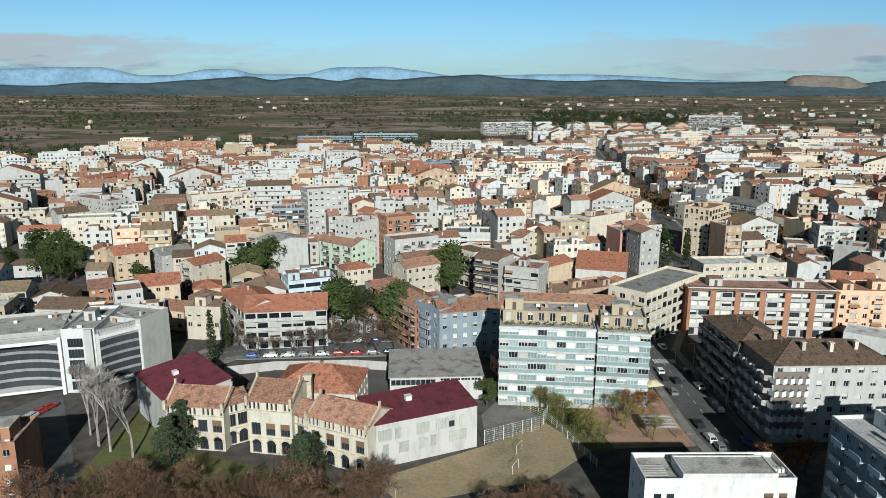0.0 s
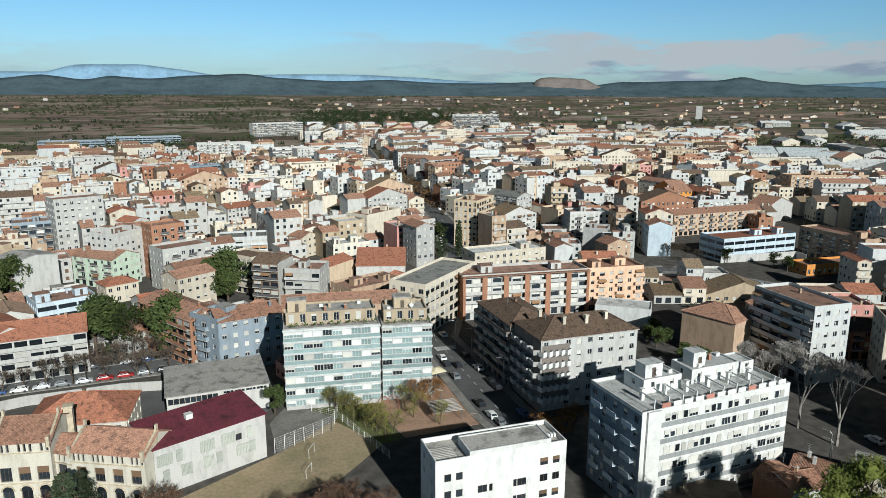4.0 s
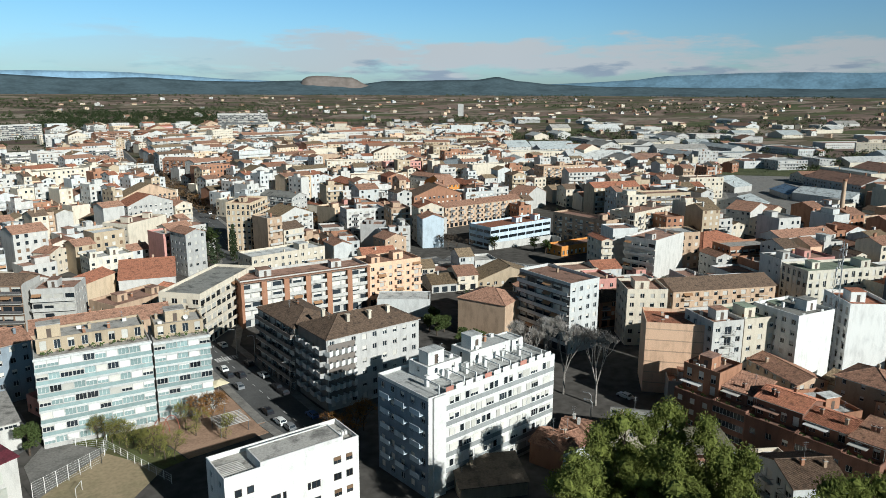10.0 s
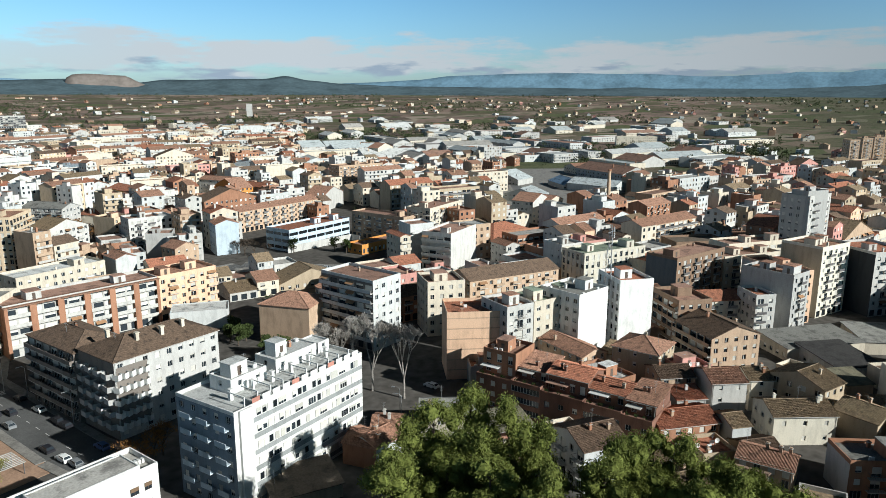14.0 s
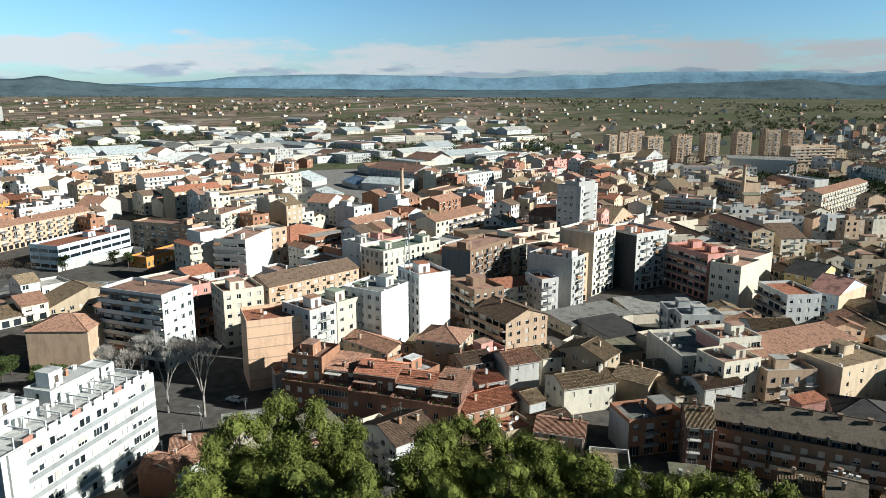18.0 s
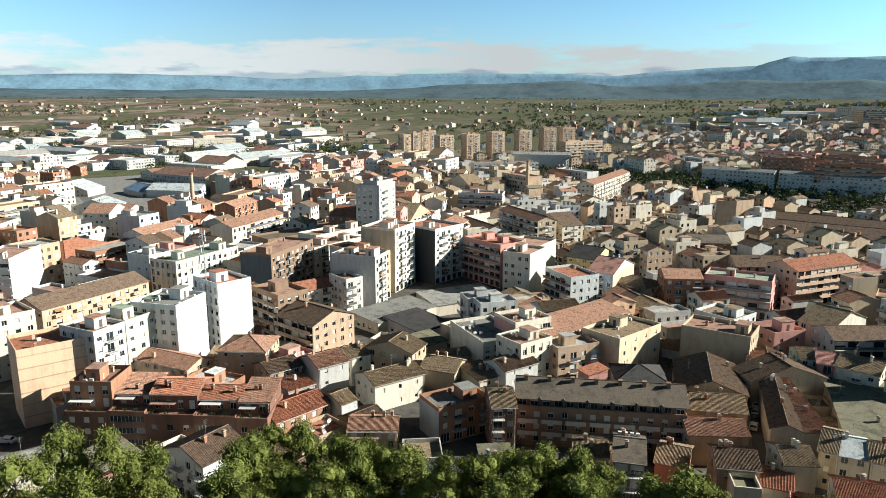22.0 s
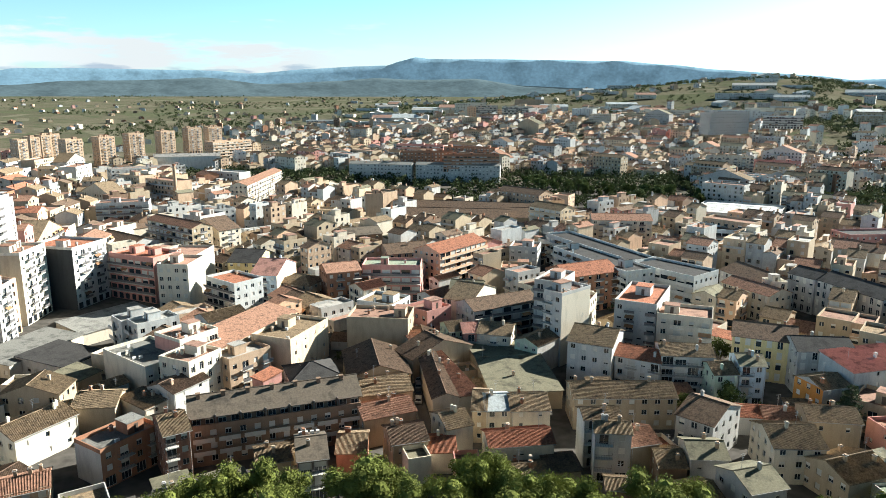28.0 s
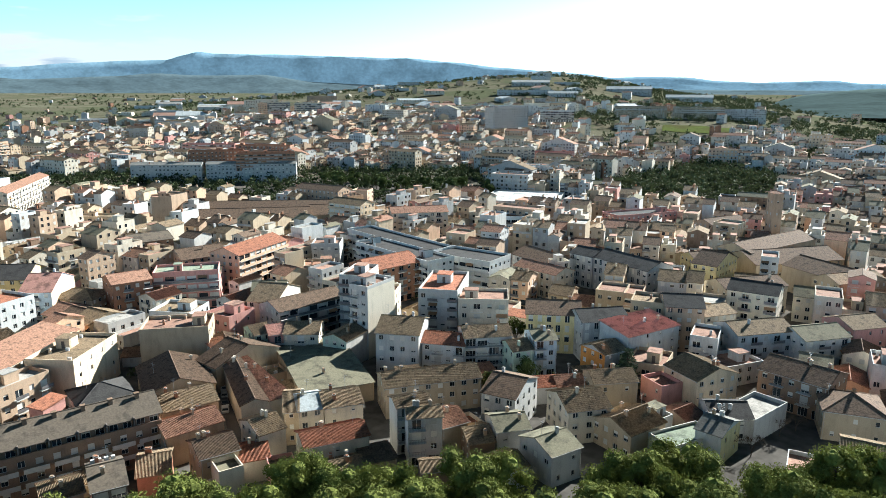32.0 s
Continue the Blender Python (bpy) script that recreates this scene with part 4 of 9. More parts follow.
def pavilion(parent, lx, ly, yaw, w, d, h, seed, crest=True, arches=True, roof="ga", rc="tile"):
    """A wing of the old school: arched ground floor, tall windows, a row of slit windows under a tiled roof with stone crests."""
    px, py, pz = parent.location
    sub = new("wing")
    sub.parent = parent
    sub.matrix_local = Matrix.Translation((lx - px, ly - py, 0)) @ pose(0, 0, 0, 0, 0, yaw)
    wb, rb, none = MB(), MB(), MB()
    rg = random.Random(seed)
    # three rows of openings by hand
    rows = []
    n = max(1, round(w / 3.3))
    rows.append([((i + 0.5) * w / n, 2.0, 0.15, 2.2) for i in range(n)])
    rows.append([((i + 0.5) * w / n, 2.1, 4.3, 2.9) for i in range(n)])
    k = max(2, int(w / 0.95))
    rows.append([((i + 0.5) * w / k, 0.5, h - 2.25, 1.65) for i in range(k) if (i % 4) != 3])
    v = 0.0

    def at(u, z, q=0.0):
        return (u, q, z)

    for ri, row in enumerate(rows):
        lo, hi = row[0][2], row[0][2] + row[0][3]
        wb.face([at(0, v), at(w, v), at(w, lo), at(0, lo)])
        u = 0.0
        for um, ww, vb, hh in row:
            a, b = um - ww / 2, um + ww / 2
            wb.face([at(u, lo), at(a, lo), at(a, hi), at(u, hi)])
            for q in ([at(a, lo), at(a, lo, 0.35), at(a, hi, 0.35), at(a, hi)], [at(b, lo, 0.35), at(b, lo), at(b, hi), at(b, hi, 0.35)],
                      [at(a, hi), at(a, hi, 0.35), at(b, hi, 0.35), at(b, hi)], [at(a, lo, 0.35), at(a, lo), at(b, lo), at(b, lo, 0.35)]):
                wb.face(q)
            u = b
            put("window", window_mesh(ww, hh, "dark", 0 if ri != 1 else rg.choice((0, 0.5, 0.5))), sub, Matrix.Translation((um, 0.35, vb + hh / 2)))
            if ri == 0 and arches:
                arch_ring(sub, um, hi, ww / 2)
                fan = MB()
                fan.face([(um + ww / 2 * math.cos(math.pi * g / 10), -0.012, hi - 0.02 + ww / 2 * math.sin(math.pi * g / 10)) for g in range(11)])
                part("fanlight", fan, M_GLASS, sub)
        wb.face([at(u, lo), at(w, lo), at(w, hi), at(u, hi)])
        v = hi
    wb.face([at(0, v), at(w, v), at(w, h), at(0, h)])
    for q in ([(w, 0, 0), (w, d, 0), (w, d, h), (w, 0, h)], [(w, d, 0), (0, d, 0), (0, d, h), (w, d, h)], [(0, d, 0), (0, 0, 0), (0, 0, h), (0, d, h)]):
        wb.face(q)
    roof_faces(rb, wb, 0, roof, w, d, h, d * 0.24, True, over=0.5)
    part("wall", wb, wall_mat("ivory"), sub)
    part("roof", rb, roof_mat(rc), sub)
    ledge = MB()
    ledge.box(-0.12, -0.14, 3.75, w + 0.12, -0.004, 4.0)
    part("string_course", ledge, M_STONE, sub)
    ledge = MB()
    ledge.box(-0.12, -0.2, h - 2.55, w + 0.12, -0.004, h - 2.35)
    part("string_course", ledge, M_STONE, sub)
    if crest:
        for x in (0.0, w):
            c = MB()
            r = d * 0.24
            c.face([(x - 0.2, -0.6, h - 0.4), (x + 0.2, -0.6, h - 0.4), (x + 0.2, d / 2, h + r + 0.5), (x - 0.2, d / 2, h + r + 0.5)])
            c.face([(x + 0.2, -0.6, h - 0.4), (x + 0.2, d / 2, h), (x + 0.2, d / 2, h + r + 0.5)])
            c.face([(x - 0.2, d / 2, h), (x - 0.2, -0.6, h - 0.4), (x - 0.2, d / 2, h + r + 0.5)])
            c.box(x - 0.28, -0.75, h - 1.2, x + 0.28, -0.2, h + 0.9)
            c.box(x - 0.2, d / 2 - 0.3, h + r + 0.2, x + 0.2, d / 2 + 0.3, h + r + 1.3)
            part("stone_crest", c, M_STONE, sub)
    return sub


def louvres(parent, w, h, z, x, zz, mat, n=9, name="louvre_panel"):
    mb = MB()
    mb.box(x, -0.1, zz, x + w, -0.004, zz + h)
    for i in range(n):
        u = x + (i + 0.5) * w / n
        mb.box(u - 0.06, -0.2, zz, u + 0.06, -0.1, zz + h)
    part(name, mb, mat, parent)


M_LOUVRE = plain("grey_louvre", (0.42, 0.43, 0.38), 0.6, rand=0.2)


def school():
    x0, y0 = (-40.0, 139.7)
    e = thing("school_building", x0, y0, 0, 0, "cream modernist school with arched windows and terracotta roofs", "school")
    for a, b, d, h, s in (((-59.6, 141.5), (-46.7, 139.8), 10, 10.5, 1), ((-47.1, 142.0), (-42.8, 144.8), 7, 10.0, 2), ((-41.3, 139.4), (-31.6, 137.6), 11, 12.5, 3),
                          ((-32.0, 139.6), (-28.1, 136.9), 7, 9.5, 4), ((-28.0, 136.2), (-14.9, 129.8), 10, 10.5, 5)):
        x, y, yaw, w = front(a, b)
        pavilion(e, x, y, yaw, w, d, h, s, crest=h > 10.2)
    hall = block(e, 20, 15, 8.5, "ivory", "hi", "w", "w", "w", rc="redtile", rise=4, origin=((-39.7, 153.1)[0] - x0, (-39.7, 153.1)[1] - y0, 0), turn=-6, seed=3)
    tower = MB()
    tx, ty = (-29.7, 147.3)
    tower.box(tx - x0 - 0.8, ty - y0 - 0.8, 0, tx - x0 + 0.8, ty - y0 + 0.8, 14.5)
    tower.box(tx - x0 - 1.0, ty - y0 - 1.0, 14.5, tx - x0 + 1.0, ty - y0 + 1.0, 14.9)
    part("chimney_stack", tower, M_STONE, e)
    x, y, yaw, w = front((-13.4, 132.3), (7.9, 141.7))
    wing = thing("school_wing", x, y, 0, yaw, "white school wing with a magenta metal roof and grey louvres", "school")
    block(wing, w, 11, 10, "white", "sh", "n", "n", "n", rc="magenta", rise=1.6, seed=5, clutter=False)
    rg = random.Random(11)
    for zz, xs in ((6.0, (0.5, 4.2, 9.0, 13.5, 19.0)), (2.6, (1.5, 5.0, 9.5, 12.2, 16.5, 19.5))):
        for u in xs:
            louvres(wing, rg.choice((2.2, 3.0, 1.2)), 2.4, 0, u, zz, M_LOUVRE)
    put("window", window_mesh(1.6, 1.4, "dark", 0), wing, Matrix.Translation((17, -0.03, 6.8)))
    mb = MB()
    mb.box(9, 6, 10.9, 10.4, 7.2, 11.9)
    mb.box(8.9, 5.9, 11.9, 10.5, 7.3, 12.0)
    part("roof_vent", mb, M_WHITE, wing)
    x, y, yaw, w = front((-73.7, 159.7), (-60.2, 143.2))
    wing = thing("school_wing", x, y, 0, yaw, "white school wing with a magenta metal roof beside the offices", "school")
    block(wing, w, 15, 10, "white", "sh", "n", "n", "n", rc="magenta", rise=1.8, seed=6, clutter=False)
    mb = MB()
    mb.box(8, 6, 10.6, 9.4, 7.2, 11.7)
    part("roof_vent", mb, M_WHITE, wing)
    # the gym behind, with a long dark window band
    x, y, yaw, w = front((-12.7, 165.0), (10.7, 166.3))
    gym = thing("gymnasium", x, y, 0, yaw, "long white gymnasium with a grey roof and solar panels", "gymnasium")
    block(gym, w, 17, 6.5, "white", "sh", "n", "n", "n", rc="gravel", rise=1.0, seed=7, clutter=False)
    for i in range(9):
        put("window", window_mesh(1.15, 1.4, "dark", 0), gym, Matrix.Translation((0.9 + i * 1.25, -0.03, 5.0)))
    for i in range(4):
        put("window", window_mesh(2.4, 0.7, "glass", 0), gym, Matrix.Translation((w - 9.5 + i * 2.6, -0.03, 5.6)))
    for wx in (wing, gym):
        pass


school()
for a, b, d in (((-59.6, 141.5), (-14.9, 129.8), 14), ((-13.4, 132.3), (7.9, 141.7), 16), ((-73.7, 159.7), (-60.2, 143.2), 18), ((-12.7, 165.0), (10.7, 166.3), 18)):
    x, y, yaw, w = front(a, b)
    ar = radians(yaw)
    FOOT.append((x + math.cos(ar) * w / 2 - math.sin(ar) * d / 2, y + math.sin(ar) * w / 2 + math.cos(ar) * d / 2, w / 2, d / 2, yaw))


def offices():
    """Office block: a concave wing and a straight wing of dark louvre bands in white frames, with an entrance core between."""
    for a, b, d, h, mid, sag in (((-118.2, 162.8), (-96.6, 170.0), 22, 15.5, False, 3.4), ((-96.6, 170.6), (-88.4, 171.4), 20, 16.5, True, 0), ((-88.3, 171.7), (-80.6, 180.7), 20, 15.5, False, 0.6)):
        x, y, yaw, w = front(a, b)
        e = thing("office_building", x, y, 0, yaw, "white office block with dark horizontal louvre bands" if not mid else "grey entrance core of the office block with dark glass", "office building")
        if mid:
            block(e, w, d, h, "palegrey", "fl", "n", "n", "n", rc="gravel", seed=8)
            for i in range(5):
                put("window", window_mesh(w * 0.45, 2.3, "dark", 0), e, Matrix.Translation((w * 0.4, -0.02, 2 + i * 2.9)))
            s = MB()
            s.box(w * 0.72, -1.0, 0, w * 0.95, -0.01, h + 0.8)
            part("pier", s, wall_mat("grey"), e)
        else:
            block(e, w, d - sag - 0.3, h, "grey", "fl", "n", "n", "n", rc="gravel", seed=8, origin=(0, sag + 0.3, 0))
            n, m = 5, 12
            step = (h - 3.6) / n
            for i in range(n):
                z0 = 2.2 + i * step
                for name, za, zb, out, mat in (("louvre_band", z0, z0 + step * 0.7, 0.0, wall_mat("charcoal")), ("spandrel", z0 + step * 0.7, z0 + step, 0.12, wall_mat("midgrey"))):
                    mb = MB()
                    for q in range(m):
                        u0, u1 = q / m, (q + 1) / m
                        y0, y1 = sag * 4 * u0 * (1 - u0) - out, sag * 4 * u1 * (1 - u1) - out
                        x0, x1 = 0.7 + (w - 1.4) * u0, 0.7 + (w - 1.4) * u1
                        mb.face([(x0, y0, za), (x1, y1, za), (x1, y1, zb), (x0, y0, zb)])
                        mb.face([(x0, y0, zb), (x1, y1, zb), (x1, y1 + 0.4, zb), (x0, y0 + 0.4, zb)])
                        mb.face([(x0, y0 + 0.4, za), (x1, y1 + 0.4, za), (x1, y1, za), (x0, y0, za)])
                    part(name, mb, mat, e)
            for x0, x1, z0, z1 in ((-0.1, 0.7, 0, h), (w - 0.7, w + 0.1, 0, h), (0.7, w - 0.7, h - 1.4, h - 0.5), (0.7, w - 0.7, 1.5, 2.2)):
                mb = MB()
                mb.box(x0, -0.25, z0, x1, sag + 0.29, z1)
                part("frame", mb, M_WHITE, e)
            for i in range(14):
                mb = MB()
                q = 0.6 + i * (w - 1.2) / 13
                mb.box(q, 0.3, h + 0.1, q + 0.06, 0.36, h + 1.2)
                part("railing_post", mb, M_METAL, e)
            mb = MB()
            mb.box(0.5, 0.3, h + 1.2, w - 0.5, 0.36, h + 1.26)
            part("handrail", mb, M_METAL, e)
        ar = radians(yaw)
        FOOT.append((x + math.cos(ar) * w / 2 - math.sin(ar) * d / 2, y + math.sin(ar) * w / 2 + math.cos(ar) * d / 2, w / 2, d / 2, yaw))
    x, y, yaw, w = front((-80.3, 180.1), (-76.9, 191.1))
    house(x, y, yaw, w, 16, 16, "white", "fl", f="n", r="n", l="n", rc="gravel", name="office_building", label="blank white end block of the offices")


offices()


def glass_flats():
    for a, b, h, d in (((14.4, 162.9), (37.4, 160.3), 20.5, 13), ((38.2, 161.5), (50.5, 159.5), 19.5, 13)):
        x, y, yaw, w = front(a, b)
        e = house(x, y, yaw, w, d, h, "grey", "fl", f="g", r="n", rc="gravel", rise=0.3, clutter=False, floors=7, kind="glass",
                  label="block of flats faced with pale green glass and white bands")
        block(e, w - 1.5, d - 4.5, 2.7, "stone", "fl", "a", "w", "n", rc="gravel", origin=(0.7, 3.6, h), seed=21, rise=0.5)
        for i in range(7):
            mb = MB()
            z = h / 7 * (i + 1)
            mb.box(-0.15, -0.35, z - 0.35, w + 0.15, -0.004, z + 0.15)
            part("balcony_band", mb, wall_mat("palegrey"), e)
            mb = MB()
            mb.box(-0.05, -0.3, z + 0.15, w, -0.26, z + 0.95)
            if i < 6:
                part("glass_parapet", mb, M_GREENGLASS, e)
        rg = random.Random(int(w))
        for i in range(int(w / 2)):
            u = 0.8 + i * 2 + rg.random()
            if u > w - 1:
                break
            mb = MB()
            for k in range(10):
                px, py, pz = u + rg.uniform(-0.5, 0.5), 1.0 + rg.uniform(-0.4, 0.4), h + 0.4 + rg.uniform(0, 0.8)
                mb.face([(px, py, pz), (px + 0.35, py + rg.uniform(-0.2, 0.2), pz + 0.1), (px + 0.1, py + 0.2, pz + 0.4)])
            part("terrace_plant", mb, leaf_mat("leaf_shrub", (0.07, 0.10, 0.035)), e)


glass_flats()


def street_flats():
    """Brown-roofed block on the street: long balconies on the street side, zigzag balconies at the corner."""
    # umber side walls and street wing paint in the shade of the street face
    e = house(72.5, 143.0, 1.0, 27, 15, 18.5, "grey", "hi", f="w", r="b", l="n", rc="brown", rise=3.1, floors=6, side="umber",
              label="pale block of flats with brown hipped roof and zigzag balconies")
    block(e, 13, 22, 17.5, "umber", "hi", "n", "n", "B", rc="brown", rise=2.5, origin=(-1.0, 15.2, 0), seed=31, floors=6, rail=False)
    for i in range(5):
        z = 2.9 + i * 2.95
        strip = MB()
        strip.box(0.4, -0.03, z + 0.05, 7.8, -0.004, z + 2.2)
        part("glazing", strip, wall_mat("umber"), e)
        for k in range(5):
            mb = MB()
            x = -0.6 + k * 1.65
            pts = [(x, -0.04), (x + 0.45, -1.7), (x + 1.6, -1.25), (x + 1.62, -0.04)]
            mb.face([(px, py, z) for px, py in pts])
            mb.face([(px, py, z - 0.18) for px, py in pts][::-1])
            for j in range(3):
                (ax, ay), (bx, by) = pts[j], pts[j + 1]
                mb.face([(ax, ay, z - 0.18), (bx, by, z - 0.18), (bx, by, z + 1.1), (ax, ay, z + 1.1)])
                mb.face([(ax * 0.97 + 0.03 * x, ay * 0.93, z), (ax * 0.97 + 0.03 * x, ay * 0.93, z + 1.1), (bx * 0.97 + 0.03 * x, by * 0.93, z + 1.1), (bx * 0.97 + 0.03 * x, by * 0.93, z)])
            part("balcony", mb, M_WHITE, e)
        for k in range(4):
            mb = MB()
            y = 0.4 + k * 3.6
            pts = [(-0.04, y), (-1.5, y + 0.5), (-1.3, y + 2.9), (-0.04, y + 3.0)]
            mb.face([(px, py, z) for px, py in pts][::-1])
            mb.face([(px, py, z - 0.18) for px, py in pts])
            for j in range(3):
                (ax, ay), (bx, by) = pts[j], pts[j + 1]
                mb.face([(bx, by, z - 0.18), (ax, ay, z - 0.18), (ax, ay, z + 1.1), (bx, by, z + 1.1)])
            # grey, not white like the corner balconies: street-side shade put into the colour
            part("balcony", mb, wall_mat("grey"), e)
    for x, y in ((8, 4), (14, 3.5), (20, 4.2), (5, 11)):
        mb = MB()
        mb.box(x, y, 18.8, x + 0.8, y + 0.8, 22.0)
        mb.box(x - 0.15, y - 0.15, 22.0, x + 0.95, y + 0.95, 22.2)
        part("chimney", mb, wall_mat("cream"), e)
    FOOT.append((78, 169, 7, 11, 0))


street_flats()


def white_flats():
    e = house(32.9, 102.6, 0, 24.8, 8.6, 14, "bright", "fl", f="n", r="w", l="s", rc="gravel", label="plain white modern block with small square windows", clutter=False)
    block(e, 15.5, 6.0, 1.5, "bright", "fl", "n", "n", "n", rc="gravel", rise=0.2, origin=(6.2, 0.05, 14.0), seed=41, clutter=False, floors=1)
    for fl in range(4):
        for u, w in ((2.2, 1.2), (4.3, 1.2), (8.6, 1.7), (10.2, 0.6), (14.8, 0.6), (16.1, 1.7), (20.4, 1.5), (22.8, 1.3)):
            if fl == 3 and 8 < u < 17:
                continue
            put("window", window_mesh(w, 1.35, "dark", 0.5 if u > 20 and fl % 2 else 0), e, Matrix.Translation((u, -0.03, 1.9 + fl * 3.2)))
    for i in range(4):
        mb = MB()
        mb.box(22 + i * 0.62, 3.2, 14, 22.45 + i * 0.62, 3.9, 14.7)
        part("air_conditioner", mb, M_WHITE, e)
    for i in range(9):
        mb = MB()
        mb.box(0.5, 1 + i * 0.55, 14.1, 4.6, 1.25 + i * 0.55, 14.25)
        part("duct", mb, M_CONC, e)


white_flats()


def long_offices():
    # slateblue end walls: the bluish shade of the left face put into the colour
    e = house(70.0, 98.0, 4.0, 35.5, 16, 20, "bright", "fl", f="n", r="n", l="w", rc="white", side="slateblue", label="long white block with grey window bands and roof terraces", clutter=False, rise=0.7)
    rg = random.Random(4)
    fh = 3.25
    for fl in range(6):
        z = 0.6 + fl * fh
        mb = MB()
        mb.box(4.4, -0.06, z + 0.1, 35.4, -0.004, z + 1.05)
        part("parapet_band", mb, wall_mat("midgrey"), e)
        u = 5.2
        while u < 34:
            w = rg.choice((1.1, 1.1, 2.1))
            put("window", window_mesh(w, 1.5, "glass", rg.choice((0, 0.3, 1.0, 0.6, 1.0))), e, Matrix.Translation((u + w / 2, -0.03, z + 1.95)))
            u += w + rg.choice((0.25, 0.4, 1.6))
        if fl:
            for k in range(3):
                mb = MB()
                y = 1.5 + k * 4.8
                mb.box(-1.0, y, z - 0.1, -0.01, y + 3.0, z + 0.1)
                mb.box(-1.0, y, z + 0.1, -0.92, y + 3.0, z + 1.0)
                part("balcony", mb, wall_mat("paleblue"), e)
    mb = MB()
    mb.box(1.0, -0.5, 0, 4.0, -0.01, 20.6)
    part("fin_wall", mb, M_WHITE, e)
    for ox, oy, w, d, h in ((6, 7.5, 9, 6, 2.6), (18, 8, 12, 6, 2.7), (31, 8.5, 3.5, 5, 2.2)):
        block(e, w, d, h, "bright", "fl", "s", "s", "s", rc="white", rise=0.3, origin=(ox, oy, 20), seed=int(ox), floors=1, clutter=True)
    for i in range(10):
        mb = MB()
        mb.box(3 + i * 3.2, 0.6, 22.2, 3.2 + i * 3.2, 5.0, 22.4)
        mb.box(3 + i * 3.2, 0.6, 20, 3.2 + i * 3.2, 0.8, 22.2)
        part("pergola_beam", mb, M_WHITE, e)
    for i in range(6):
        mb = MB()
        x = 4 + i * 5.2
        mb.box(x, 5.4, 20, x + 0.7, 6.1, 22.1)
        mb.box(x - 0.1, 5.3, 22.1, x + 0.8, 6.2, 22.3)
        part("chimney", mb, M_WHITE, e)
    for i in range(12):
        mb = MB()
        x = 4.5 + i * 2.55
        mb.box(x, 0.2, 20.7, x + 1.9, 0.26, 21.6)
        part("terrace_screen", mb, plain("terracotta_screen", (0.48, 0.22, 0.17), rand=0.3) if i % 4 == 0 else M_WHITE, e)


long_offices()


def chimney_stack(x, y, h, label):
    e = thing("factory_chimney", x, y, 0, 0, label, "chimney")
    mb = MB()
    mb.tube((0, 0, 3), (0, 0, h - 1), 1.5, 0.95, n=14)
    part("shaft", mb, wall_mat("tan"), e, smooth=True)
    mb = MB()
    mb.box(-2, -2, -0.2, 2, 2, 3)
    part("base", mb, wall_mat("brick"), e)
    mb = MB()
    mb.tube((0, 0, h - 1), (0, 0, h), 1.2, 1.15, n=14, cap=True)
    part("cap", mb, wall_mat("brick"), e)
    FOOT.append((x, y, 3, 3, 0))


chimney_stack(*(398.6, 172.6), 31, "tall tapering brick factory chimney")
chimney_stack(*(494.5, -26.3), 31, "tall dark brick factory chimney among the houses")


def mast(x, y, z, h):
    """Lattice telephone mast with three legs, braces and aerials."""
    e = thing("telephone_mast", x, y, z, 0, "grey steel lattice mast standing on a white roof", "mast")
    for k in range(3):
        a = 2 * math.pi * k / 3
        mb = MB()
        mb.tube((1.3 * math.cos(a), 1.3 * math.sin(a), 0), (0.35 * math.cos(a), 0.35 * math.sin(a), h), 0.09, 0.06, n=5)
        part("leg", mb, M_METAL, e)
        b = 2 * math.pi * (k + 1) / 3
        for i in range(9):
            r0, r1 = 1.3 - 0.95 * i / 9, 1.3 - 0.95 * (i + 1) / 9
            mb = MB()
            mb.tube((r0 * math.cos(a), r0 * math.sin(a), h * i / 9), (r1 * math.cos(b), r1 * math.sin(b), h * (i + 1) / 9), 0.045, 0.045, n=4)
            part("brace", mb, M_METAL, e)
    for i in range(8):
        a = i * 0.8
        mb = MB()
        x0, y0, z0 = 0.9 * math.cos(a), 0.9 * math.sin(a), h * (0.25 + 0.09 * i)
        mb.box(x0 - 0.15, y0 - 0.15, z0, x0 + 0.15, y0 + 0.15, z0 + 1.5)
        part("aerial_panel", mb, M_WHITE, e)
    mb = MB()
    mb.box(-2.2, -0.05, h - 2.2, 2.2, 0.05, h - 2.0)
    part("cross_arm", mb, M_METAL, e)




